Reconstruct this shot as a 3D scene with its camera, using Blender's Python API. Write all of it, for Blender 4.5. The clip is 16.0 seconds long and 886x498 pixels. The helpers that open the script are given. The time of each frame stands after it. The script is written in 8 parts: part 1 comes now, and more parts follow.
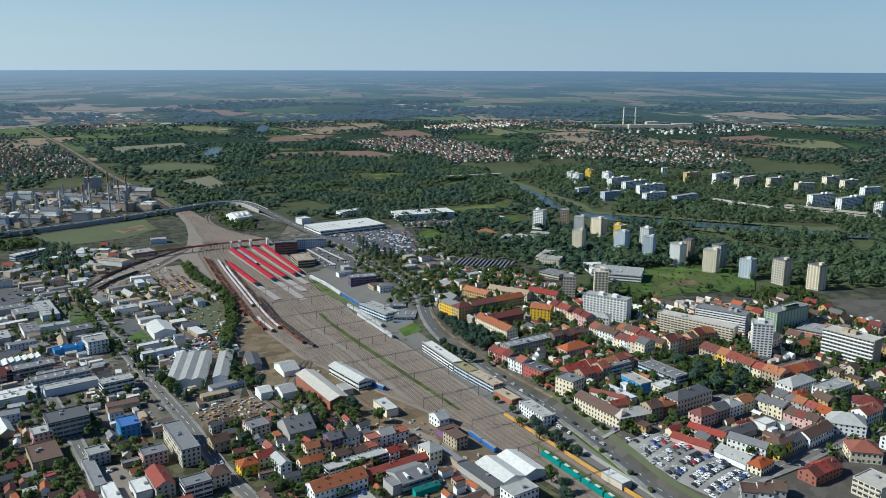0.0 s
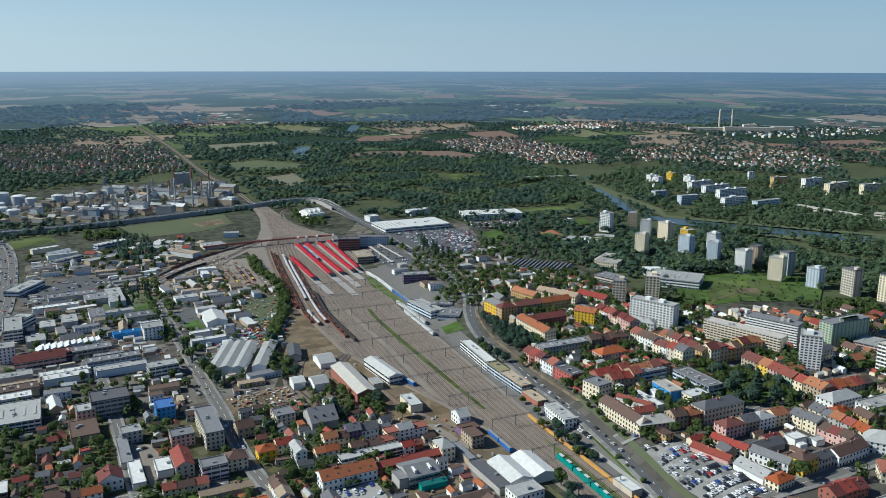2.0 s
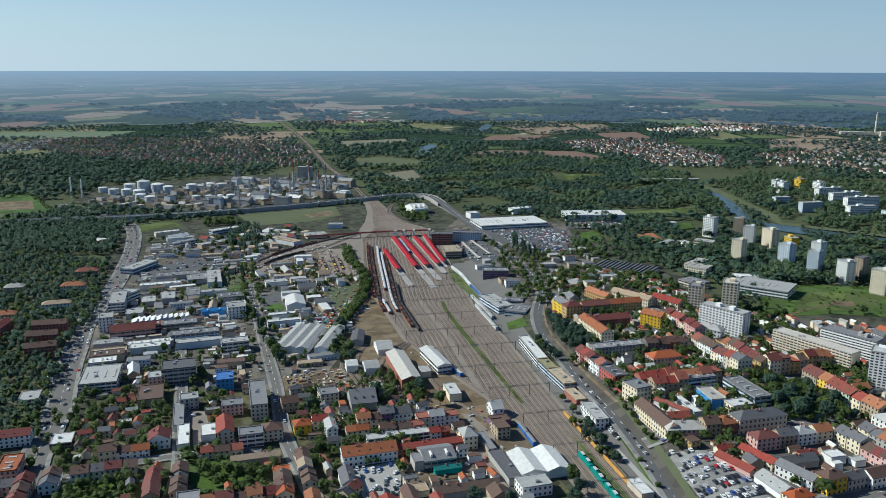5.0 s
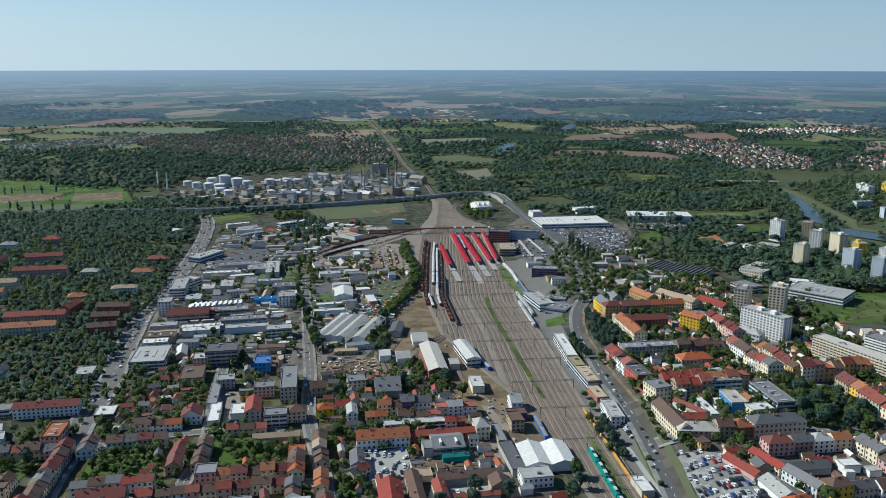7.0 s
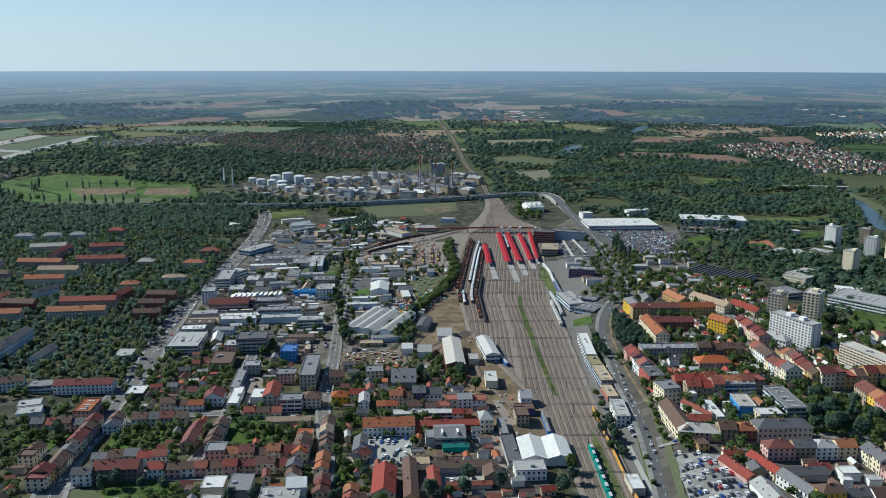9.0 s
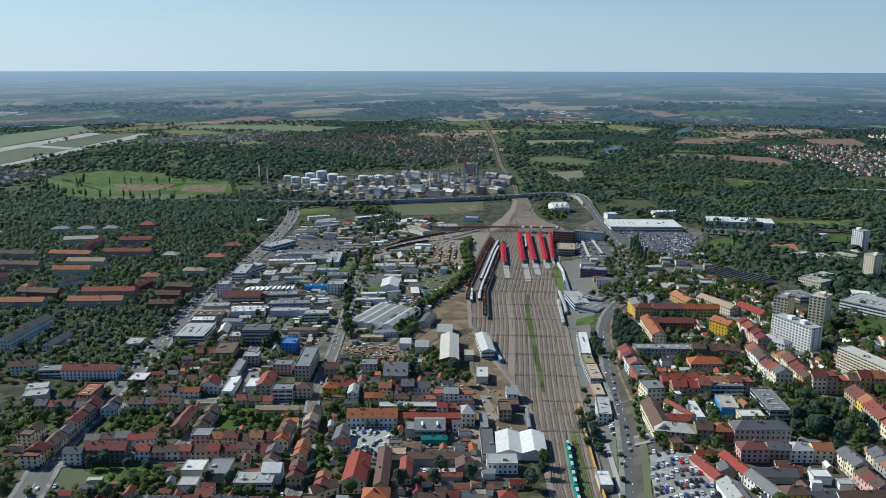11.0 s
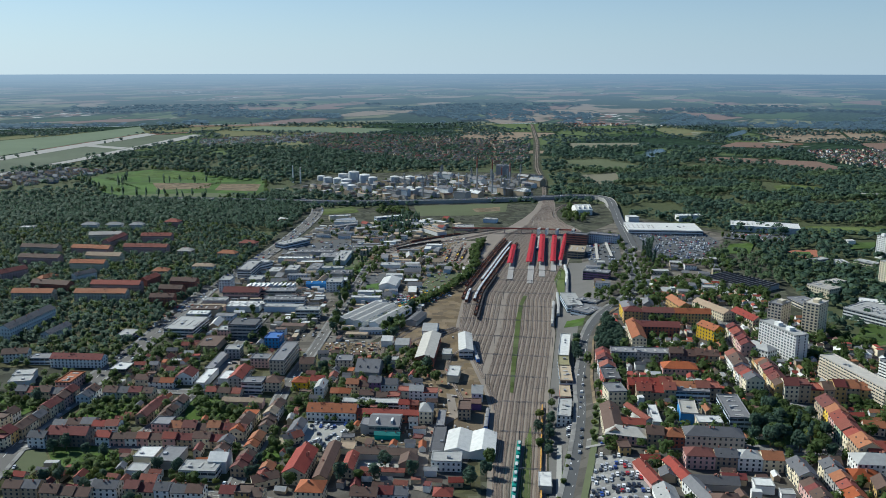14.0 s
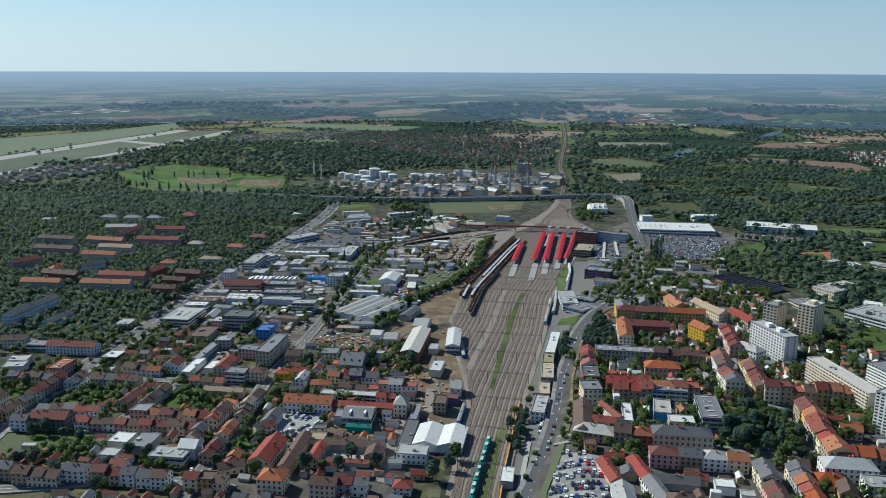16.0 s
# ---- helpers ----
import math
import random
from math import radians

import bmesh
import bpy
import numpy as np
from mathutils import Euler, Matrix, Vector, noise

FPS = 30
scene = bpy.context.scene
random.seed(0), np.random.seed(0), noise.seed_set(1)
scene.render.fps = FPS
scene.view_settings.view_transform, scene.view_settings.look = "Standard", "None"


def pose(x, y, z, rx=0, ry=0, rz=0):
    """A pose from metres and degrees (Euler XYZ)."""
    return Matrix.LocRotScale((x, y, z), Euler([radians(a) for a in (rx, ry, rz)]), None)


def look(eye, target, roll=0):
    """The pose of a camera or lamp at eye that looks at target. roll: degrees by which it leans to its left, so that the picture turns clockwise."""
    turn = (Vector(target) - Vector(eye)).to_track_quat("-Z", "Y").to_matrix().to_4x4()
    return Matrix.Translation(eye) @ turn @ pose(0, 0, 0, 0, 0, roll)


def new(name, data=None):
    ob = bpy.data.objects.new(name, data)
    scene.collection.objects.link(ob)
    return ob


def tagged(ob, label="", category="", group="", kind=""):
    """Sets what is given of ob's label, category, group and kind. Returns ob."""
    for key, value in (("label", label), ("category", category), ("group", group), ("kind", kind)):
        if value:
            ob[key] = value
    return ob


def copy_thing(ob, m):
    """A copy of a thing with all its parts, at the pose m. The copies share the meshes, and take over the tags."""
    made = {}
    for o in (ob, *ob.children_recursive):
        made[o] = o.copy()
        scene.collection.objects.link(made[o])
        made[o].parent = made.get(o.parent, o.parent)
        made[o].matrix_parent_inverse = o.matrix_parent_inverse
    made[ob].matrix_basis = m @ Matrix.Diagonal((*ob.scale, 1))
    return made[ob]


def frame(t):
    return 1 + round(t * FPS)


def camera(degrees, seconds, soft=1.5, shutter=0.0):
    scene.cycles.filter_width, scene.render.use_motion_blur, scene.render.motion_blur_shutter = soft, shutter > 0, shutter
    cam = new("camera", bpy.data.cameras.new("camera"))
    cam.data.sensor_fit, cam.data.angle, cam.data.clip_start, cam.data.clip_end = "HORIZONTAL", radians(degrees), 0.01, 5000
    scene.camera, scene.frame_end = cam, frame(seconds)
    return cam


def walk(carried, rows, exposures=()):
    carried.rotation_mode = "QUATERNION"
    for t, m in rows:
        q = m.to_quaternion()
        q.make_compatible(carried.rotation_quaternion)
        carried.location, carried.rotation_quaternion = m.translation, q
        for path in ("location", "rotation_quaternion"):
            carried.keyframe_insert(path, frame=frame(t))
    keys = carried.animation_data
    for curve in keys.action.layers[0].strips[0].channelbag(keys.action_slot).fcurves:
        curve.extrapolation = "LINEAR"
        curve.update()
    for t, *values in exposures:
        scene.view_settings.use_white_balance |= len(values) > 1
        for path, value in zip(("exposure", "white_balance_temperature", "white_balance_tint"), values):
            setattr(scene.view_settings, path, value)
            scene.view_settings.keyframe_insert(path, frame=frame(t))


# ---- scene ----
cam = camera(57.4, 16.0, soft=0.65)
PATH = [
    (0, (-193.33, 37.16, 250.56), (-192.608, 39.384, 250.024), 0.2),
    (1.8, (-149.70, 22.54, 249.49), (-149.230, 24.829, 248.957), 0.1),
    (3.5, (-109.11, 9.63, 248.11), (-108.883, 11.953, 247.579), 0.1),
    (6.3, (-40.50, -9.91, 247.85), (-40.663, -7.577, 247.316), 0.1),
    (8, (2.64, -18.74, 247.95), (2.258, -16.428, 247.410), 0.0),
    (9.2, (31.06, -21.46, 247.47), (30.557, -19.176, 246.938), 0.1),
    (11.3, (81.45, -20.03, 246.97), (80.794, -17.782, 246.437), 0.1),
    (12.5, (108.90, -12.61, 245.29), (108.167, -10.390, 244.762), 0.1),
    (14.2, (147.81, 0.07, 244.22), (146.986, 2.266, 243.695), 0.0),
    (16, (184.89, 13.29, 241.42), (183.970, 15.442, 240.893), 0.2),
]
walk(cam, [(t, look(eye, target, roll)) for t, eye, target, roll in PATH], exposures=((0, 0.25, 5650, 2), (16, 0.25, 5650, 2)))

# ---- world, sun ----
SUN_AZ, SUN_EL = radians(-76), radians(39)          # azimuth from +y towards +x
world = bpy.data.worlds.new("sky")
scene.world = world
world.use_nodes = True
wn, wl = world.node_tree.nodes, world.node_tree.links
sky = wn.new("ShaderNodeTexSky")
sky.sky_type, sky.sun_disc = "NISHITA", False
sky.sun_elevation, sky.sun_rotation = SUN_EL, SUN_AZ
sky.air_density, sky.dust_density, sky.ozone_density = 1.0, 0.8, 2.6
wn["Background"].inputs[1].default_value = 0.060
tone = wn.new("ShaderNodeMix")
tone.data_type, tone.blend_type = "RGBA", "MULTIPLY"
tone.inputs["Factor"].default_value, tone.inputs["B"].default_value = 1.0, (0.74, 0.95, 1.16, 1)
wl.new(sky.outputs[0], tone.inputs["A"])
# pale haze low over the horizon, thinning out upwards
way, part_z, thin, haze = wn.new("ShaderNodeTexCoord"), wn.new("ShaderNodeSeparateXYZ"), wn.new("ShaderNodeMapRange"), wn.new("ShaderNodeMix")
thin.inputs["From Min"].default_value, thin.inputs["From Max"].default_value = 0.0, 0.22
thin.inputs["To Min"].default_value, thin.inputs["To Max"].default_value = 0.74, 0.0
haze.data_type = "RGBA"
glow, side = wn.new("ShaderNodeMix"), wn.new("ShaderNodeMapRange")
glow.data_type = "RGBA"
glow.inputs["A"].default_value, glow.inputs["B"].default_value = (10.8, 11.9, 12.3, 1), (6.6, 8.0, 9.2, 1)
side.inputs["From Min"].default_value, side.inputs["From Max"].default_value = -0.8, 0.65
wl.new(part_z.outputs[0], side.inputs["Value"])
wl.new(side.outputs[0], glow.inputs["Factor"])
wl.new(glow.outputs["Result"], haze.inputs["B"])
wl.new(way.outputs["Generated"], part_z.inputs[0])
wl.new(part_z.outputs[2], thin.inputs["Value"])
wl.new(thin.outputs[0], haze.inputs["Factor"])
wl.new(tone.outputs["Result"], haze.inputs["A"])
wl.new(haze.outputs["Result"], wn["Background"].inputs[0])
sun = new("sun", bpy.data.lights.new("sun", "SUN"))
sun.data.energy, sun.data.angle, sun.data.color = 5.0, radians(0.6), (1.0, 0.91, 0.76)
sdir = Vector((math.sin(SUN_AZ) * math.cos(SUN_EL), math.cos(SUN_AZ) * math.cos(SUN_EL), math.sin(SUN_EL)))
sun.matrix_world = look(sdir * 500, (0, 0, 0))
scene.view_settings.exposure = 0.0


# ---- materials ----
def mat(name, col, rough=0.85, var=0.25, scale=0.25, fine=3.0, rand=0.0, island=0.0, bump=0.0, metal=0.0, tint=None, coat=0.0, coords="Object", spec=0.3, patch=0.0, psize=12.0):
    """A surface with variation at two scales; rand varies it from thing to thing, island from piece to piece."""
    m = bpy.data.materials.new(name)
    m.use_nodes = True
    n, l = m.node_tree.nodes, m.node_tree.links
    b = n["Principled BSDF"]
    b.inputs["Roughness"].default_value, b.inputs["Metallic"].default_value = rough, metal
    b.inputs["Specular IOR Level"].default_value = spec
    b.inputs["Coat Weight"].default_value = coat
    geo = n.new("ShaderNodeNewGeometry")
    src = geo.outputs["Position"]
    if coords == "Object":
        src = n.new("ShaderNodeTexCoord").outputs["Object"]

    def noise_at(s, detail):
        t = n.new("ShaderNodeTexNoise")
        t.inputs["Scale"].default_value, t.inputs["Detail"].default_value = s, detail
        l.new(src, t.inputs["Vector"])
        return t.outputs["Fac"]

    def math_node(op, a, c):
        t = n.new("ShaderNodeMath")
        t.operation = op
        for k, v in enumerate((a, c)):
            if isinstance(v, (int, float)):
                t.inputs[k].default_value = v
            else:
                l.new(v, t.inputs[k])
        return t.outputs[0]

    big, small = noise_at(scale, 3), noise_at(fine, 4)
    fac = math_node("ADD", math_node("MULTIPLY", big, 0.65), math_node("MULTIPLY", small, 0.35))
    mix = n.new("ShaderNodeMix")
    mix.data_type = "RGBA"
    dark = [max(0.0, c * (1 - var * 1.6)) for c in col]
    lite = [min(1.0, c * (1 + var * 1.6)) for c in (tint or col)]
    mix.inputs["A"].default_value, mix.inputs["B"].default_value = (*dark, 1), (*lite, 1)
    l.new(fac, mix.inputs["Factor"])
    out = mix.outputs["Result"]
    if rand or island:
        r = n.new("ShaderNodeObjectInfo").outputs["Random"] if rand else geo.outputs["Random Per Island"]
        amt = rand or island
        hsv = n.new("ShaderNodeHueSaturation")
        l.new(out, hsv.inputs["Color"])
        l.new(math_node("ADD", math_node("MULTIPLY", r, amt * 1.6), 1 - amt * 0.8), hsv.inputs["Value"])
        h2 = math_node("FRACT", math_node("MULTIPLY", r, 7.3), 0.0)
        l.new(math_node("ADD", math_node("MULTIPLY", h2, amt * 0.07), 0.5 - amt * 0.035), hsv.inputs["Hue"])
        l.new(math_node("ADD", math_node("MULTIPLY", h2, -amt * 0.8), 1 + amt * 0.4), hsv.inputs["Saturation"])
        out = hsv.outputs["Color"]
    if patch:                                             # plots and mended pieces of differing tone
        cell, tone_, way_ = n.new("ShaderNodeTexVoronoi"), n.new("ShaderNodeHueSaturation"), n.new("ShaderNodeMapping")
        cell.distance = "CHEBYCHEV"
        cell.inputs["Scale"].default_value, cell.inputs["Randomness"].default_value = 1.0 / psize, 0.85
        way_.inputs["Rotation"].default_value = (0, 0, radians(-16))
        l.new(src, way_.inputs[0])
        l.new(way_.outputs[0], cell.inputs["Vector"])
        pick = n.new("ShaderNodeSeparateColor")
        l.new(cell.outputs["Color"], pick.inputs[0])
        l.new(out, tone_.inputs["Color"])
        l.new(math_node("ADD", math_node("MULTIPLY", pick.outputs[0], 2 * patch), 1 - patch), tone_.inputs["Value"])
        l.new(math_node("ADD", math_node("MULTIPLY", pick.outputs[1], 0.8 * patch), 1 - 0.4 * patch), tone_.inputs["Saturation"])
        out = tone_.outputs["Color"]
    l.new(out, b.inputs["Base Color"])
    if bump:
        bp = n.new("ShaderNodeBump")
        bp.inputs["Strength"].default_value, bp.inputs["Distance"].default_value = bump, 0.3
        l.new(small, bp.inputs["Height"])
        l.new(bp.outputs["Normal"], b.inputs["Normal"])
    return m


W = {k: mat("render_" + k, c, 0.9, 0.12, 0.12, 1.5, rand=0.10) for k, c in dict(
    white=(0.68, 0.68, 0.66), cream=(0.66, 0.58, 0.42), ochre=(0.462, 0.319, 0.134), yellow=(0.63, 0.42, 0.042), pink=(0.521, 0.336, 0.302),
    green=(0.378, 0.462, 0.336), tan=(0.378, 0.302, 0.21), grey=(0.353, 0.344, 0.328), dark=(0.168, 0.151, 0.143), blue=(0.0672, 0.235, 0.521),
    lightblue=(0.46, 0.52, 0.58), brick=(0.286, 0.109, 0.0756), red=(0.42, 0.084, 0.0672), purple=(0.185, 0.101, 0.218), beige=(0.52, 0.46, 0.37), orange=(0.521, 0.252, 0.0588),
    teal=(0.0168, 0.269, 0.227)).items()}
R = {k: mat("roof_" + k, c, 0.85, 0.22, 0.35, 6.0, rand=0.22, bump=0.25) for k, c in dict(
    orange=(0.287, 0.1, 0.0435), red=(0.217, 0.0592, 0.0418), brown=(0.100, 0.064, 0.050), darkred=(0.135, 0.042, 0.036), grey=(0.176, 0.176, 0.184), slate=(0.104, 0.104, 0.112),
    white=(0.52, 0.52, 0.50), lightgrey=(0.31, 0.31, 0.30), tan=(0.336, 0.264, 0.184), blue=(0.032, 0.128, 0.336), teal=(0.008, 0.16, 0.135), olive=(0.216, 0.2, 0.112),
    pale=(0.4, 0.376, 0.336)).items()}
GLASS = mat("window_glass", (0.05, 0.06, 0.075), 0.15, 0.3, 0.3, 1.0, island=0.5, spec=0.6)
TRIM = mat("pale_trim", (0.70, 0.69, 0.66), 0.7, 0.1)
CHIM = mat("chimney_brick", (0.36, 0.17, 0.12), 0.9, 0.2, 1.0, 6.0, rand=0.2)
METAL = mat("galvanised_steel", (0.35, 0.36, 0.37), 0.5, 0.15, metal=0.6)
DARKMETAL = mat("dark_steel", (0.10, 0.10, 0.11), 0.6, 0.15, metal=0.3)
PATCHED = dict(town=(0.45, 9), works=(0.5, 11), dirt=(0.3, 9), court=(0.22, 10), garden=(0.5, 7), grass=(0.25, 14), meadow=(0.3, 22), golf=(0.25, 40), pave=(0.2, 8))
G = {k: mat("ground_" + k, c, 0.95, v, s, f, coords="World", tint=t, bump=0.0, spec=0.1, patch=PATCHED.get(k, (0, 1))[0], psize=PATCHED.get(k, (0, 1))[1]) for k, c, v, s, f, t in (
    ("town", (0.075, 0.071, 0.060), 0.45, 0.03, 0.35, (0.055, 0.058, 0.04)), ("asphalt", (0.10, 0.102, 0.104), 0.15, 0.05, 0.8, None), ("lane", (0.140, 0.134, 0.126), 0.15, 0.05, 0.8, None),
    ("gravel", (0.265, 0.225, 0.19), 0.25, 0.04, 0.9, (0.20, 0.175, 0.15)), ("dirt", (0.150, 0.116, 0.076), 0.35, 0.05, 0.5, None), ("court", (0.088, 0.081, 0.071), 0.25, 0.05, 0.6, None), ("garden", (0.048, 0.064, 0.026), 0.4, 0.05, 0.5, (0.085, 0.08, 0.045)), ("grass", (0.046, 0.092, 0.020), 0.35, 0.02, 0.3, (0.070, 0.105, 0.028)),
    ("meadow", (0.054, 0.092, 0.025), 0.35, 0.015, 0.2, (0.088, 0.106, 0.038)), ("golf", (0.045, 0.098, 0.022), 0.3, 0.012, 0.15, (0.070, 0.112, 0.034)), ("straw", (0.185, 0.165, 0.12), 0.2, 0.008, 0.1, (0.15, 0.15, 0.105)),
    ("olive", (0.098, 0.112, 0.062), 0.2, 0.008, 0.1, None), ("brown", (0.165, 0.112, 0.088), 0.15, 0.008, 0.1, None), ("greygreen", (0.12, 0.155, 0.10), 0.15, 0.008, 0.1, None),
    ("concrete", (0.30, 0.295, 0.275), 0.15, 0.03, 0.5, None), ("wood", (0.05, 0.066, 0.03), 0.4, 0.006, 0.1, (0.07, 0.08, 0.04)), ("pave", (0.21, 0.205, 0.195), 0.18, 0.05, 0.6, None), ("works", (0.125, 0.111, 0.092), 0.35, 0.04, 0.4, (0.105, 0.096, 0.082)), ("heath", (0.07, 0.10, 0.068), 0.35, 0.004, 0.05, (0.10, 0.115, 0.08)), ("clay", (0.30, 0.125, 0.08), 0.1, 0.05, 0.5, None))}
# distance haze put into leaf colours: dark, far, river, hazy and blue turn bluer
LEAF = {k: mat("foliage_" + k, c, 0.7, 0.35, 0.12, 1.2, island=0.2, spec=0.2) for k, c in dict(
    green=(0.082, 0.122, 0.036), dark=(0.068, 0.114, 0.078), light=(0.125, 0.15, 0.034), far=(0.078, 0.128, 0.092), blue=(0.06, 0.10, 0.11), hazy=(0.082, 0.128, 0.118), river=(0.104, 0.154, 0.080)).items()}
for m in LEAF.values():                                   # leaves let some light through
    n, l = m.node_tree.nodes, m.node_tree.links
    pb = n["Principled BSDF"]
    tr, mx = n.new("ShaderNodeBsdfTranslucent"), n.new("ShaderNodeMixShader")
    mx.inputs[0].default_value = 0.48
    l.new(pb.inputs["Base Color"].links[0].from_socket, tr.inputs["Color"])
    l.new(pb.outputs[0], mx.inputs[1])
    l.new(tr.outputs[0], mx.inputs[2])
    l.new(mx.outputs[0], n["Material Output"].inputs[0])
BARK = mat("bark", (0.14, 0.10, 0.07), 0.95, 0.3, 1.0, 5.0)
RAIL = mat("rail_steel", (0.30, 0.25, 0.22), 0.45, 0.2, metal=0.5)
BED = mat("track_bed", (0.135, 0.108, 0.086), 0.95, 0.35, 0.06, 1.1, coords="World", tint=(0.165, 0.135, 0.11), rand=0.12, spec=0.1)
RUST = mat("rust_wagon", (0.17, 0.07, 0.045), 0.8, 0.3, 0.3, 2.0, rand=0.25)
WATER = mat("water", (0.045, 0.065, 0.06), 0.22, 0.2, 0.02, 0.3, coords="World", spec=0.35)
CANOPY = mat("canopy_red", (0.33, 0.020, 0.030), 0.75, 0.3, 0.15, 1.5, spec=0.15)


# ---- helpers ----
def mesh_ob(name, verts, faces, material, parent=None, label="", smooth=False):
    me = bpy.data.meshes.new(name)
    me.from_pydata(verts, [], faces)
    me.materials.append(material)
    if smooth:
        me.shade_smooth()
    ob = new(name, me)
    if parent is not None:
        ob.parent = parent
    if label:
        ob["label"] = label
    return ob


class Shape:
    """Gathers boxes and faces of one mesh."""

    def __init__(self):
        self.v, self.f = [], []

    def box(self, x0, y0, z0, x1, y1, z1, skip_bottom=True):
        i = len(self.v)
        self.v += [(x0, y0, z0), (x1, y0, z0), (x1, y1, z0), (x0, y1, z0), (x0, y0, z1), (x1, y0, z1), (x1, y1, z1), (x0, y1, z1)]
        q = [(0, 1, 5, 4), (1, 2, 6, 5), (2, 3, 7, 6), (3, 0, 4, 7), (4, 5, 6, 7)]
        if not skip_bottom:
            q.append((3, 2, 1, 0))
        self.f += [tuple(i + k for k in a) for a in q]
        return self

    def poly(self, pts, faces):
        i = len(self.v)
        self.v += pts
        self.f += [tuple(i + k for k in a) for a in faces]
        return self

    def tube(self, x, y, z0, z1, r0, r1=None, n=8, cap=True):
        r1 = r0 if r1 is None else r1
        i = len(self.v)
        for k in range(n):
            a = 2 * math.pi * k / n
            self.v += [(x + r0 * math.cos(a), y + r0 * math.sin(a), z0), (x + r1 * math.cos(a), y + r1 * math.sin(a), z1)]
        self.f += [(i + 2 * k, i + 2 * ((k + 1) % n), i + 2 * ((k + 1) % n) + 1, i + 2 * k + 1) for k in range(n)]
        if cap:
            self.f.append(tuple(i + 2 * k + 1 for k in range(n)))
        return self

    def bar(self, a, b, r):
        """A square bar from a to b."""
        a, b = Vector(a), Vector(b)
        d = (b - a).normalized()
        s = d.cross(Vector((0, 0, 1)) if abs(d.z) < 0.9 else Vector((1, 0, 0))).normalized() * r
        u = s.cross(d).normalized() * r
        i = len(self.v)
        self.v += [tuple(p + o) for p in (a, b) for o in (s + u, -s + u, -s - u, s - u)]
        self.f += [tuple(i + k for k in q) for q in ((0, 1, 5, 4), (1, 2, 6, 5), (2, 3, 7, 6), (3, 0, 4, 7), (0, 3, 2, 1), (4, 5, 6, 7))]
        return self

    def make(self, name, material, parent=None, label="", smooth=False):
        return mesh_ob(name, self.v, self.f, material, parent, label, smooth)


def thing(name, x, y, rot=0.0, label="", category="", group="", kind="", z=0.0):
    ob = new(name)
    ob.empty_display_size = 1
    ob.matrix_world = pose(x, y, z + land(x, y), 0, 0, rot)
    return tagged(ob, label, category, group, kind)




def rot2(x, y, x0, y0, deg):
    c, s = math.cos(radians(deg)), math.sin(radians(deg))
    return x0 + c * x - s * y, y0 + s * x + c * y


# ---- ground ----
RIGHT = [(404, 52.8), (416, 49.2), (476, 36), (563, 16.8), (715, -12), (821, -37.2), (1018, -61.2), (1152, -74.4), (1211, -82), (1244, -103), (1277, -131), (1341, -154), (1414, -168), (1500, -190)]
LEFT = [(404, 22.8), (480, 1.2), (528, -13.2), (563, -28.8), (648, -74.4), (706, -102), (925, -160.8), (1144, -204), (1209, -190), (1282, -187), (1363, -190), (1447, -202), (1500, -215)]


def edge(tab, y):
    return float(np.interp(y, [a for a, b in tab], [b for a, b in tab]))


def land(x, y):
    """Height of the land: the town east of the railway stands on a low terrace."""
    e = edge(RIGHT, min(y, 1152)) + max(0.0, 404 - y) * 0.22
    s = min(1.0, max(0.0, (x - e - 2) / 55.0))
    a = float(np.interp(y, [0, 600, 750, 1000, 1300, 1900], [12.5, 12.5, 10.0, 5.5, 3.0, 0.0]))
    return a * s * s * (3 - 2 * s)


FAR, RIM, EYE_H, DMAX = 3660.0, 4890.0, 247.0, 32000.0


def far_place(x, y):
    """The rising rim of distant land: true distances beyond FAR are drawn in towards RIM."""
    d = math.hypot(x, y)
    if d <= FAR:
        return x, y, land(x, y) - 0.8
    r = FAR + (RIM - FAR) * (1 - FAR / d) / (1 - FAR / DMAX)
    return x * r / d, y * r / d, EYE_H * (1 - r / d)


def ring_sheet(name, radii, material, a0=-180, a1=180, n=180):
    v, f, uv = [], [], []
    for d in radii:
        for k in range(n + 1):
            a = radians(a0 + (a1 - a0) * k / n)
            p = (d * math.sin(a), d * math.cos(a))
            v.append(far_place(*p))
            uv.append(p)
    for i in range(len(radii) - 1):
        for k in range(n):
            j = i * (n + 1) + k
            f.append((j, j + n + 1, j + n + 2, j + 1))
    ob = mesh_ob(name, v, f, material)
    lay = ob.data.uv_layers.new(name="plan")
    loops = np.zeros(len(ob.data.loops), dtype=np.int32)
    ob.data.loops.foreach_get("vertex_index", loops)
    lay.data.foreach_set("uv", (np.array(uv)[loops] / 1000.0).astype(np.float32).ravel())
    return ob


HAZE = (0.165, 0.245, 0.325, 1)                              # painted haze: the blue glow mixed into the backdrop woods


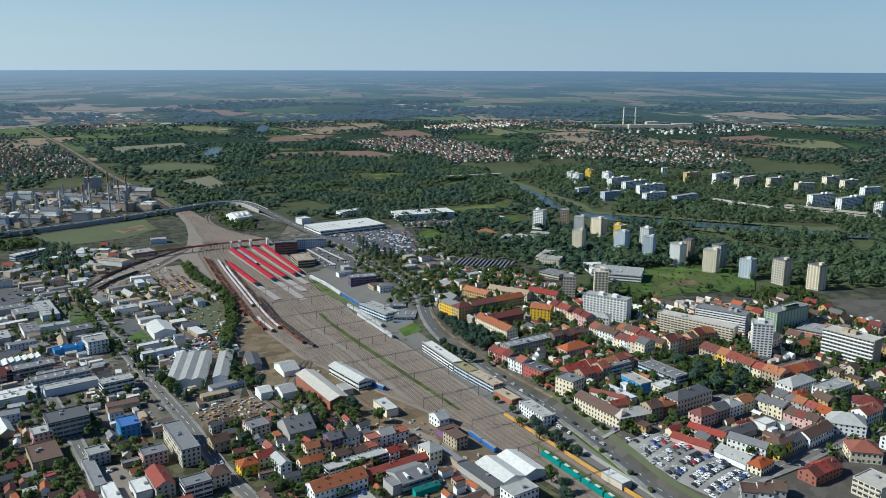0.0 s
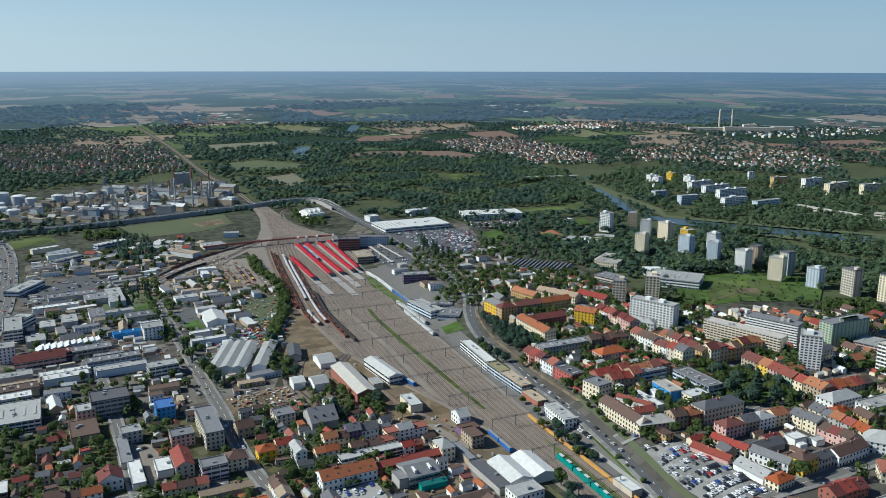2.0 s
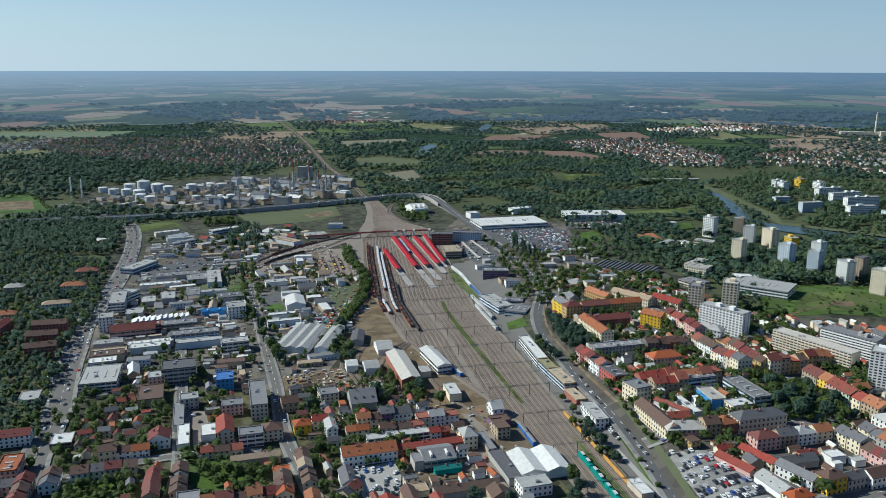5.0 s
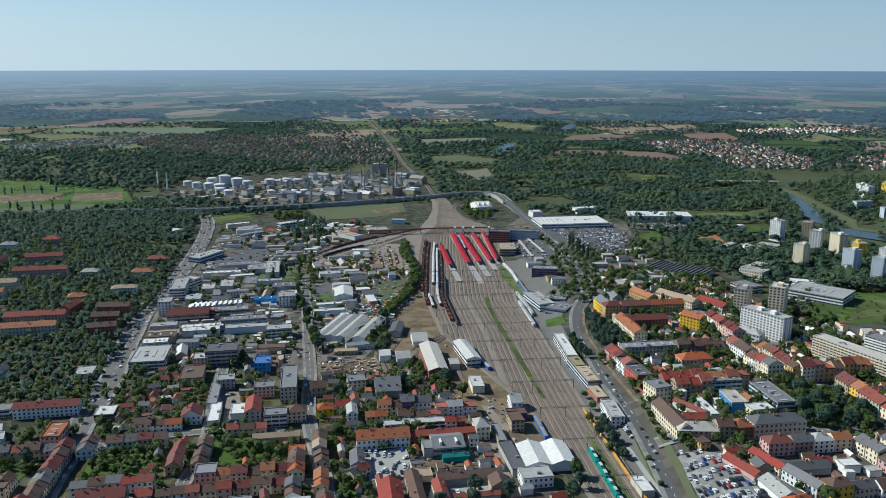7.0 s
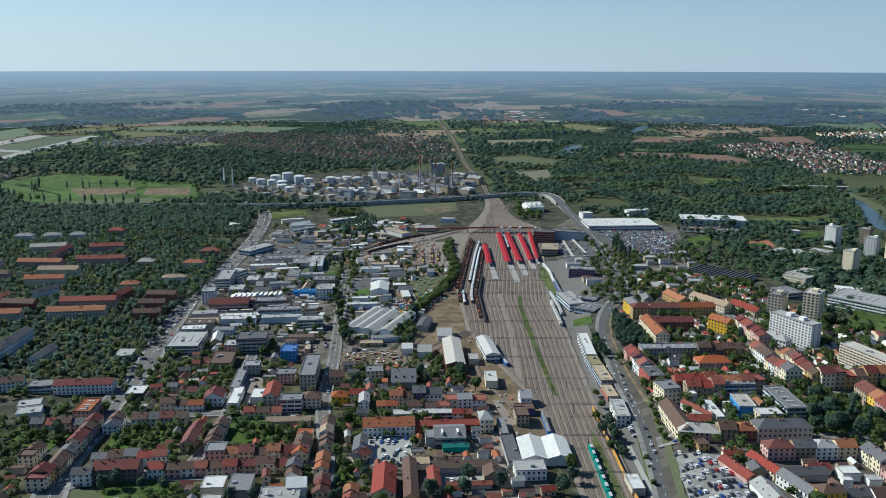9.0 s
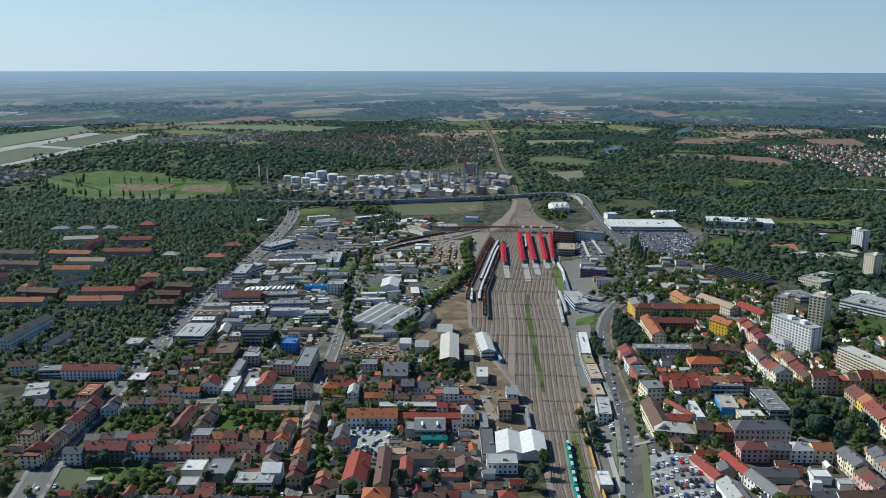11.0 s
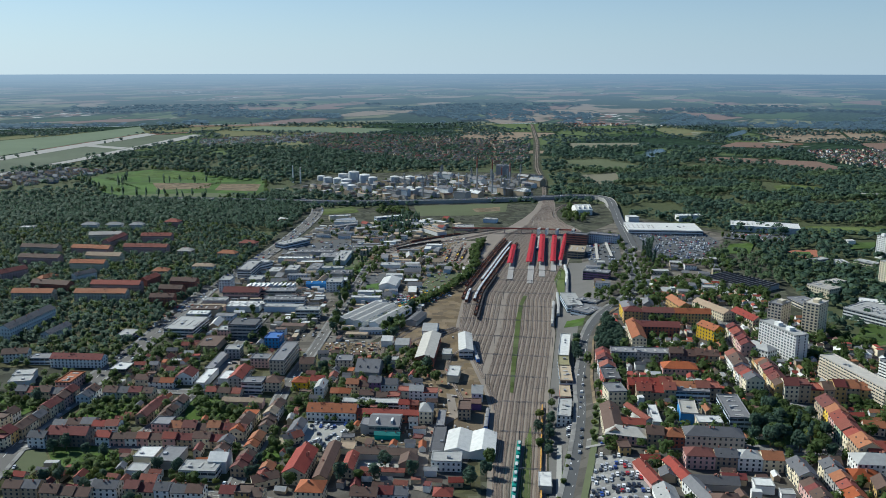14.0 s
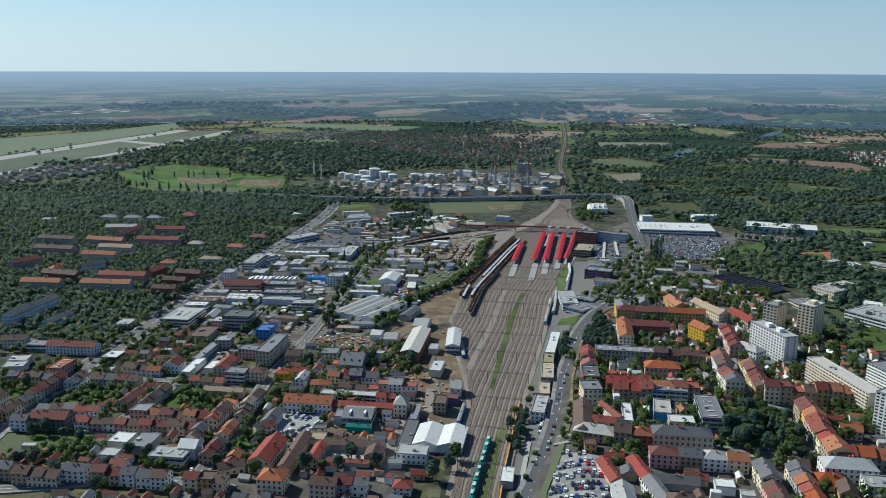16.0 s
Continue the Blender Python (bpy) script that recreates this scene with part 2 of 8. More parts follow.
def country(name, air):
    """Far farmland: fields of many tones, woods, hedges and villages; air mixes in haze as blue glow with distance,
    more so towards the sun.
    """
    m = bpy.data.materials.new(name)
    m.use_nodes = True
    n, l = m.node_tree.nodes, m.node_tree.links
    b = n["Principled BSDF"]
    b.inputs["Roughness"].default_value, b.inputs["Specular IOR Level"].default_value = 1.0, 0.0
    uv = n.new("ShaderNodeUVMap")
    uv.uv_map = "plan"

    def calc(op, a, c=0.0):
        t = n.new("ShaderNodeMath")
        t.operation = op
        for k, v in enumerate((a, c)):
            if isinstance(v, (int, float)):
                t.inputs[k].default_value = v
            else:
                l.new(v, t.inputs[k])
        return t.outputs[0]

    def mapped(sx, sy, rz):
        mp = n.new("ShaderNodeMapping")
        mp.inputs["Scale"].default_value, mp.inputs["Rotation"].default_value = (sx, sy, 1), (0, 0, rz)
        l.new(uv.outputs[0], mp.inputs[0])
        return mp.outputs[0]

    def cloud(at, scale, detail):
        t = n.new("ShaderNodeTexNoise")
        t.inputs["Scale"].default_value, t.inputs["Detail"].default_value = scale, detail
        l.new(at, t.inputs["Vector"])
        return t.outputs["Fac"]

    def cells(at, scale, feature="F1"):
        t = n.new("ShaderNodeTexVoronoi")
        t.feature = feature
        t.inputs["Scale"].default_value = scale
        l.new(at, t.inputs["Vector"])
        return t

    def ramp(fac, *stops):
        t = n.new("ShaderNodeValToRGB")
        e = t.color_ramp.elements
        e[0].position, e[0].color = stops[0][0], (*stops[0][1], 1)
        e[1].position, e[1].color = stops[-1][0], (*stops[-1][1], 1)
        for p, c in stops[1:-1]:
            e.new(p).color = (*c, 1)
        l.new(fac, t.inputs[0])
        return t

    def blend(fac, a, c):
        t = n.new("ShaderNodeMix")
        t.data_type = "RGBA"
        l.new(fac, t.inputs["Factor"])
        for key, v in (("A", a), ("B", c)):
            if isinstance(v, tuple):
                t.inputs[key].default_value = (*v, 1)
            else:
                l.new(v, t.inputs[key])
        return t.outputs["Result"]

    def red(sock):
        t = n.new("ShaderNodeSeparateColor")
        l.new(sock, t.inputs[0])
        return t.outputs[0]

    plots = mapped(1.25, 0.62, 0.25)
    field_ = ramp(red(cells(plots, 2.6).outputs["Color"]), (0.0, (0.055, 0.085, 0.04)), (0.22, (0.10, 0.13, 0.065)), (0.42, (0.15, 0.155, 0.09)), (0.6, (0.23, 0.185, 0.14)), (0.78, (0.19, 0.125, 0.10)), (1.0, (0.34, 0.29, 0.22)))
    field_.color_ramp.interpolation = "CONSTANT"
    hedge = ramp(cells(plots, 2.6, "DISTANCE_TO_EDGE").outputs["Distance"], (0.015, (1, 1, 1)), (0.03, (0, 0, 0)))
    land_ = blend(hedge.outputs[0], field_.outputs[0], (0.03, 0.048, 0.03))
    copse = cloud(mapped(0.75, 0.42, 0.1), 1.9, 7)
    wood_ = ramp(copse, (0.475, (1, 1, 1)), (0.50, (0, 0, 0)))
    crowns = ramp(cloud(uv.outputs[0], 42.0, 2), (0.35, (0.017, 0.030, 0.024)), (0.65, (0.042, 0.068, 0.044)))
    land_ = blend(wood_.outputs[0], land_, crowns.outputs[0])
    homes = ramp(cloud(mapped(0.8, 0.5, 1.3), 1.15, 4), (0.60, (0, 0, 0)), (0.64, (1, 1, 1)))
    roofs = ramp(red(cells(mapped(1, 0.6, 0.4), 34.0).outputs["Color"]), (0.0, (0.03, 0.05, 0.03)), (0.45, (0.05, 0.07, 0.04)), (0.55, (0.19, 0.10, 0.075)), (0.75, (0.16, 0.14, 0.13)), (0.9, (0.5, 0.48, 0.45)))
    roofs.color_ramp.interpolation = "CONSTANT"
    land_ = blend(homes.outputs[0], land_, roofs.outputs[0])
    l.new(land_, b.inputs["Base Color"])
    if not air:
        return m
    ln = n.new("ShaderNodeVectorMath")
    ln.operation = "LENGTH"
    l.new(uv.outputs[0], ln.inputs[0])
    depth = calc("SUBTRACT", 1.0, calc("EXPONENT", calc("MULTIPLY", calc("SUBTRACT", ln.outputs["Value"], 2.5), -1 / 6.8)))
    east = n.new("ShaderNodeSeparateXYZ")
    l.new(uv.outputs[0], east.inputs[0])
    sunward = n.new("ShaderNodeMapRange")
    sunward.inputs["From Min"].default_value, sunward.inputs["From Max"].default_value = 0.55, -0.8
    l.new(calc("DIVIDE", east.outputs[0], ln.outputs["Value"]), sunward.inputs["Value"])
    # haze painted as emission, a paler blue on the sun side
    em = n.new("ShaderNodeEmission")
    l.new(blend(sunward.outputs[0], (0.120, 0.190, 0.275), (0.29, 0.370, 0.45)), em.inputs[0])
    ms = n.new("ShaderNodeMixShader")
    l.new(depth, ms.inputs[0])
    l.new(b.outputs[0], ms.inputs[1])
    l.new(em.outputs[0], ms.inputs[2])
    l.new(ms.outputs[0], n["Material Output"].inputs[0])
    return m


n, l = LEAF["blue"].node_tree.nodes, LEAF["blue"].node_tree.links      # woods of the backdrop, haze mixed into their leaves as blue emission
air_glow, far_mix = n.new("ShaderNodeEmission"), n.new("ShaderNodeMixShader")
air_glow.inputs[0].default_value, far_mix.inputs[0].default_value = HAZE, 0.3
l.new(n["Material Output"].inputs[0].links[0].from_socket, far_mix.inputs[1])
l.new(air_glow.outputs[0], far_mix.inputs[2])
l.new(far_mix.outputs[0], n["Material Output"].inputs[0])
tagged(ring_sheet("ground", [0.01, *range(150, 300, 50), *range(300, 1000, 20), *range(1000, 1400, 50), *range(1400, 3600, 200), FAR], G["wood"], n=300), "wide plain of dark grass and earth under the town", "ground", kind="structure")
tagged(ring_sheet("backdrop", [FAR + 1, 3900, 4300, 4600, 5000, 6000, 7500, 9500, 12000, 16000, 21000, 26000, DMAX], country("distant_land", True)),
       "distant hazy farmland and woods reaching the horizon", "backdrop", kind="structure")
LIFT = [0.0]


def zone(name, material, label, category, *pts, z=None):
    """A piece of ground that follows the land, laid a little above the last."""
    if z is None:
        LIFT[0] += 0.006
        z = 0.35 + LIFT[0]
    m = bmesh.new()
    m.faces.new([m.verts.new((x, y, 0)) for x, y in pts])
    bmesh.ops.triangulate(m, faces=m.faces[:])
    if max(p[0] for p in pts) > -60 and min(p[1] for p in pts) < 1700:
        for k in range(9):
            long = []
            for q in m.edges:
                mid = (q.verts[0].co + q.verts[1].co) / 2
                side = mid.x - edge(RIGHT, min(mid.y, 1152)) - max(0.0, 404 - mid.y) * 0.22
                if q.calc_length() > (7.5 if -8 < side < 70 and mid.y < 1300 else 28):
                    long.append(q)
            if not long:
                break
            bmesh.ops.subdivide_edges(m, edges=long, cuts=1, use_grid_fill=False)
            bmesh.ops.triangulate(m, faces=m.faces[:])
    for q in m.verts:
        q.co.z = z + land(q.co.x, q.co.y)
    for fc in m.faces:
        fc.normal_update()
        if fc.normal.z < 0:
            fc.normal_flip()
    me = bpy.data.meshes.new(name)
    m.to_mesh(me)
    m.free()
    me.materials.append(material)
    return tagged(new(name, me), label, category, kind="structure")


def smooth_line(pts, step=12.0):
    """A rounded line through the points."""
    out = []
    for i in range(len(pts) - 1):
        p0, p1, p2, p3 = (Vector(pts[max(0, min(len(pts) - 1, k))]).to_2d() for k in (i - 1, i, i + 1, i + 2))
        n = max(2, int((p2 - p1).length / step))
        for k in range(n):
            t = k / n
            out.append(0.5 * (2 * p1 + (p2 - p0) * t + (2 * p0 - 5 * p1 + 4 * p2 - p3) * t * t + (3 * p1 - p0 - 3 * p2 + p3) * t ** 3))
    out.append(Vector(pts[-1]).to_2d())
    return out


def strip(pts, offs, z):
    """Vertices and faces of a ribbon along a line; offs are (sideways, height) of its cross-section."""
    v, f, n = [], [], len(offs)
    for i, p in enumerate(pts):
        d = (pts[min(i + 1, len(pts) - 1)] - pts[max(i - 1, 0)]).normalized()
        s = Vector((d.y, -d.x))
        zz = z(i / (len(pts) - 1)) if callable(z) else z
        zz += land(p.x, p.y)
        v += [(p.x + s.x * o, p.y + s.y * o, zz + h) for o, h in offs]
    for i in range(len(pts) - 1):
        for k in range(n - 1):
            f.append((i * n + k, i * n + k + 1, (i + 1) * n + k + 1, (i + 1) * n + k))
    return v, f


def road(name, material, width, label, pts, z=0.75, marks=True, category="road"):
    line = smooth_line(pts)
    ob = mesh_ob(name, *strip(line, [(-width / 2 - 0.3, -0.2), (-width / 2, 0), (width / 2, 0), (width / 2 + 0.3, -0.2)], z), material)
    tagged(ob, label, category, kind="structure")
    if not callable(z):                                   # raised pavements with kerbs
        for sg in (-1, 1):
            a, b = sg * (width / 2 - 0.1), sg * (width / 2 + (3.0 if width > 7 else 2.0))
            tagged(mesh_ob("pavement", *strip(line, [(min(a, b), -0.6), (min(a, b), 0.14), (max(a, b), 0.14), (max(a, b), -0.6)], z), G["pave"]), "pale grey slab pavement along the street", "pavement", kind="structure")
    if marks:
        s = Shape()
        for i in range(0, len(line) - 1, 1):
            a, b = line[i], line[i + 1]
            zz = (z(i / len(line)) if callable(z) else z) + land(a.x, a.y)
            s.bar((*a.lerp(b, 0.1), zz + 0.02), (*a.lerp(b, 0.55), zz + 0.02), 0.11)
        tagged(s.make("lane_marking", TRIM, ob), kind="stuff")
    return ob


# ---- building kinds ----
COLOUR = dict(white="white", cream="cream", ochre="ochre", yellow="bright yellow", pink="pale pink", green="pale green", tan="tan", grey="grey", dark="dark grey",
              blue="bright blue", lightblue="pale blue", brick="red brick", red="red", purple="dark purple", beige="beige", orange="orange", teal="teal")
WORD = dict(gable="pitched", hip="hipped", flat="flat", saw="sawtooth", arch="arched", front="pitched")


def windows(s, w, d, h, floors, step, ww, wh, sides, base=1.0, ribbon=False):
    """Window boxes, a little proud of the four walls."""
    fh = h / floors
    for k in range(floors):
        z0 = k * fh + min(base, fh * 0.35)
        z1 = min(z0 + wh, (k + 1) * fh - 0.3)
        for side in sides:
            L = w if side in "fb" else d
            n = max(1, int(L / step))
            gap = L / n
            for i in range(n):
                c = (i + 0.5) * gap
                hw = gap * 0.46 if ribbon else ww / 2
                if side == "f":
                    s.box(c - hw, -0.07, z0, c + hw, 0.02, z1, False)
                elif side == "b":
                    s.box(c - hw, d - 0.02, z0, c + hw, d + 0.07, z1, False)
                elif side == "l":
                    s.box(-0.07, c - hw, z0, 0.02, c + hw, z1, False)
                else:
                    s.box(w - 0.02, c - hw, z0, w + 0.07, c + hw, z1, False)


def pitched_roof(w, d, h, rh, style, over=0.45):
    """Roof shell with thickness, and the wall triangles under it."""
    s, g = Shape(), []
    t = 0.28
    o = over
    if style == "arch":
        n = 8
        prof = [(-o + (d + 2 * o) * k / n, h + rh * math.sin(math.pi * k / n)) for k in range(n + 1)]
        v = [(x, y, z + e) for x in (-o, w + o) for e in (0, t) for y, z in prof]
        m = n + 1
        f = []
        for k in range(n):
            f += [(m + k, 3 * m + k, 3 * m + k + 1, m + k + 1), (k, k + 1, 2 * m + k + 1, 2 * m + k), (k, m + k, m + k + 1, k + 1), (2 * m + k, 2 * m + k + 1, 3 * m + k + 1, 3 * m + k)]
        f += [(0, 2 * m, 3 * m, m), (n, m + n, 3 * m + n, 2 * m + n)]
        s.poly(v, f)
        for x in (0.0, w):
            g.append([(x, max(0, min(d, y)), z) for y, z in prof])
        return s, g
    if style == "front":                                  # ridge runs away from the front wall
        s2, g2 = pitched_roof(d, w, h, rh, "gable", over)
        s.v = [(w - y, x, z) for x, y, z in s2.v]
        s.f = s2.f
        return s, [[(w - y, x, z) for x, y, z in q] for q in g2]
    c = d / 2
    e = -rh * o / c
    ins = 0.0 if style == "gable" else min(c, w * 0.45)
    x0, x1 = -o, w + o
    r0, r1 = (x0, x1) if style == "gable" else (ins, w - ins)
    top = [(x0, -o, h + e + t), (x1, -o, h + e + t), (x1, d + o, h + e + t), (x0, d + o, h + e + t), (r0, c, h + rh + t), (r1, c, h + rh + t)]
    low = [(x, y, z - t) for x, y, z in top]
    f = [(0, 1, 5, 4), (2, 3, 4, 5), (6, 10, 11, 7), (8, 11, 10, 9), (0, 6, 7, 1), (2, 8, 9, 3)]
    if style == "gable":
        f += [(0, 4, 10, 6), (4, 3, 9, 10), (1, 7, 11, 5), (5, 11, 8, 2)]
        g = [[(0, 0, h), (0, d, h), (0, c, h + rh)], [(w, d, h), (w, 0, h), (w, c, h + rh)]]
    else:
        f += [(3, 0, 4), (1, 2, 5), (9, 10, 6), (7, 11, 8), (3, 9, 6, 0), (1, 7, 8, 2)]
    s.poly(top + low, f)
    return s, g


def building(kind, x, y, w, d, rot, h, style="gable", wall="cream", top="red", floors=0, rh=None, win="grid", group="", note="", chim=True):
    rng = random.Random(int(x * 7.1 + y * 13.7) & 0xffff)
    floors = floors or max(1, round(h / 3.1))
    h += rng.uniform(0.0, 0.35)
    what = kind.replace("_", " ")
    storey = "single-storey" if floors == 1 else f"{floors}-storey"
    roofword = dict(slate="dark slate", lightgrey="light grey", darkred="dark red", pale="pale grey-brown").get(top, top)
    label = note or f"{COLOUR[wall]} {storey} {what} with {WORD[style]} {roofword} roof"
    root = thing(kind, x, y, rot, label, what.split()[-1], group)
    s = Shape().box(0, 0, -3.0, w, d, h)
    if style == "flat":
        s.make("wall", W[wall], root)
        p = 0.35
        r = Shape().box(p, p, h - 0.1, w - p, d - p, h + 0.12)
        q = h + (0.7 if h > 8 else 0.45)
        roof = r.make("roof", R[top], root)
        rim = Shape()
        for a in ((-0.12, -0.12, w + 0.12, p), (-0.12, d - p, w + 0.12, d + 0.12), (-0.12, p, p, d - p), (w - p, p, w + 0.12, d - p)):
            rim.box(a[0], a[1], h - 0.25, a[2], a[3], q, False)
        rim.make("parapet", R["lightgrey"] if top == "white" else R[top], roof)
        if w * d > 150:
            n = 1 if w * d < 500 else 2 + int(w * d / 900)
            for k in range(min(n, 5)):
                ux, uy = rng.uniform(0.12, 0.8) * w, rng.uniform(0.2, 0.6) * d
                if h > 20:
                    Shape().box(ux, d * 0.3, h + 0.1, min(w - 1, ux + 5), d * 0.7, h + 2.9).make("lift_housing", W[wall], roof)
                else:
                    Shape().box(ux, uy, h + 0.1, ux + rng.uniform(1.2, 2.6), uy + rng.uniform(1.2, 2.6), h + rng.uniform(0.9, 1.6)).make("roof_unit", METAL, roof)
            if h < 12 and w > 20 and d > 9:
                k = int(w / 7)
                for i in range(min(k, 6)):
                    cx = (i + 0.5) * w / k
                    Shape().box(cx - 0.8, d * 0.3, h + 0.1, cx + 0.8, d * 0.7, h + 0.5).make("skylight", W["grey"], roof)
    elif style == "saw":
        s.make("wall", W[wall], root)
        r = Shape()
        n = max(2, int(w / 5))
        prof = [q for i in range(n) for q in ((i * w / n, h + 0.05), ((i + 0.96) * w / n, h + 1.8))] + [(w, h + 0.05)]
        m = len(prof)
        r.poly([(a, 0, z) for a, z in prof] + [(a, d, z) for a, z in prof], [(k, k + 1, m + k + 1, m + k) for k in range(m - 1)] + [tuple(range(m - 1, -1, -1)), tuple(range(m, 2 * m))])
        r.make("roof", R[top], root)
    else:
        span = d if style in ("gable", "hip", "arch") else w
        rh = rh or span * (0.28 if kind not in ("warehouse", "shed", "hall") else 0.16)
        r, tri = pitched_roof(w, d, h, rh, style)
        for q in tri:
            s.poly(q, [tuple(range(len(q)))])
        s.make("wall", W[wall], root)
        roof = r.make("roof", R[top], root)
        if chim and kind not in ("warehouse", "shed", "hall"):
            for k in range(1 if w < 12 else 2 + int(w / 25)):
                cx, cy = w * rng.uniform(0.15, 0.85), d * (0.5 + rng.uniform(-0.15, 0.15))
                if style == "hip":
                    cx = w * rng.uniform(0.4, 0.6)
                Shape().box(cx - 0.35, cy - 0.3, h + rh * 0.55, cx + 0.35, cy + 0.3, h + rh + 1.0).make("chimney", CHIM, roof)
            if style == "gable" and d > 9.5 and w > 8 and rng.random() < 0.55:
                k = max(1, int(w / 6))
                for i in range(min(k, 6)):
                    cx = (i + 0.5) * w / k
                    Shape().box(cx - 0.45, d * 0.16, h + rh * 0.30, cx + 0.45, d * 0.24, h + rh * 0.52).make("roof_window", GLASS, roof)
        elif kind in ("warehouse", "hall") and w > 15 and style in ("gable", "arch"):
            k = int(w / 8)
            for i in range(min(k, 5)):
                cx = (i + 0.5) * w / k
                Shape().box(cx - 0.7, d * 0.12, h + rh * 0.22, cx + 0.7, d * 0.40, h + rh * (0.82 if style == "gable" else 0.98) + 0.3).make("skylight", TRIM, roof)
    if win != "none":
        g = Shape()
        if win == "grid":
            windows(g, w, d, h, floors, 3.0, 1.25, 1.55, "fblr")
        elif win == "panel":
            windows(g, w, d, h, floors, 3.2, 2.0, 1.5, "fb", 0.9)
            windows(g, w, d, h, floors, 4.5, 1.1, 1.4, "lr", 0.9)
        elif win == "ribbon":
            windows(g, w, d, h, floors, 4.0, 1.5, 1.5, "fblr", 1.0, True)
        elif win == "balcony":
            windows(g, w, d, h, floors, 3.2, 2.2, 1.6, "b", 0.9)
            windows(g, w, d, h, floors, 3.2, 2.6, 1.4, "f", 1.1)
            fh = h / floors
            for k in range(floors):
                Shape().box(0.4, -1.0, k * fh + 0.05, w - 0.4, 0.0, k * fh + 1.0, False).make("balcony", W["beige" if wall == "cream" else "white"], root)
        tagged(g.make("glazing", GLASS, root), kind="stuff")
        if h < 18 and kind in ("house", "terrace_house", "apartment_house"):
            dx = w * rng.uniform(0.3, 0.7)
            Shape().box(dx - 0.5, -0.1, 0, dx + 0.5, 0.05, 2.1, False).make("door", DARKMETAL, root)
    return root


TERRACE_W = ("cream", "white", "beige", "tan", "ochre", "pink", "grey", "cream", "white", "green", "lightblue", "yellow")
TERRACE_R = ("orange", "red", "brown", "brown", "darkred", "red", "slate", "orange", "grey")


def terrace(x0, y0, x1, y1, d=11.0, h=9.0, step=9.0, walls=TERRACE_W, tops=TERRACE_R, group="terrace row", kind="terrace_house"):
    """A street row of joined houses, each its own."""
    L = math.hypot(x1 - x0, y1 - y0)
    rot = math.degrees(math.atan2(y1 - y0, x1 - x0))
    rng = random.Random(int(x0 * 3 + y0 * 11) & 0xffff)
    n = max(1, round(L / step))
    ws = [rng.uniform(0.8, 1.2) for _ in range(n)]
    k = L / sum(ws)
    p = 0.0
    for w in ws:
        w *= k
        px, py = rot2(p, rng.uniform(-0.4, 0.4), x0, y0, rot)
        building(kind, px, py, w - 0.02, d * rng.uniform(0.92, 1.05), rot, h * rng.uniform(0.85, 1.18), "gable" if rng.random() < 0.9 else "flat", rng.choice(walls), rng.choice(tops), group=group)
        p += w


# ---- trees ----
def leaf_cloud(rng, n, rx, rz, size, cz, lobes=5):
    """Small bent leaf clumps over the shells of several lobes: points, outward ways and sizes."""
    cs = [(rng.uniform(-0.45, 0.45) * rx, rng.uniform(-0.45, 0.45) * rx, cz + rng.uniform(-0.4, 0.45) * rz, rng.uniform(0.45, 0.75)) for _ in range(lobes)]
    v, f = [], []
    for k in range(n):
        cx, cy, c2, sc = cs[k % lobes]
        u = Vector((rng.gauss(0, 1), rng.gauss(0, 1), rng.gauss(0.15, 1))).normalized()
        rr = rng.uniform(0.72, 1.0) * sc
        p = Vector((cx + u.x * rx * rr, cy + u.y * rx * rr, c2 + u.z * rz * rr))
        nn = (u + Vector((rng.uniform(-.3, .3), rng.uniform(-.3, .3), rng.uniform(0, .75)))).normalized()
        a = nn.orthogonal().normalized()
        b = nn.cross(a)
        q = rng.uniform(0, 6.28)
        a, b = a * math.cos(q) + b * math.sin(q), b * math.cos(q) - a * math.sin(q)
        s = size * rng.uniform(0.6, 1.25)
        i = len(v)
        v += [tuple(p + a * s), tuple(p + b * s * 0.8 - nn * s * 0.25), tuple(p - a * s), tuple(p - b * s * 0.8 - nn * s * 0.25)]
        f.append((i, i + 1, i + 2, i + 3))
    return v, f


def soft_leaves(me, ways):
    """Leaves are shaded as parts of a round crown, by the ways they point from its middle."""
    at = me.attributes.new("custom_normal", "FLOAT_VECTOR", "POINT")
    flat = np.repeat(np.asarray(ways, dtype=np.float32).reshape(-1, 4, 3).mean(axis=1), 4, axis=0)
    mix = np.asarray(ways, dtype=np.float32) * 0.4 + flat * 0.6
    mix /= np.linalg.norm(mix, axis=1, keepdims=True) + 1e-6
    at.data.foreach_set("vector", mix.ravel())


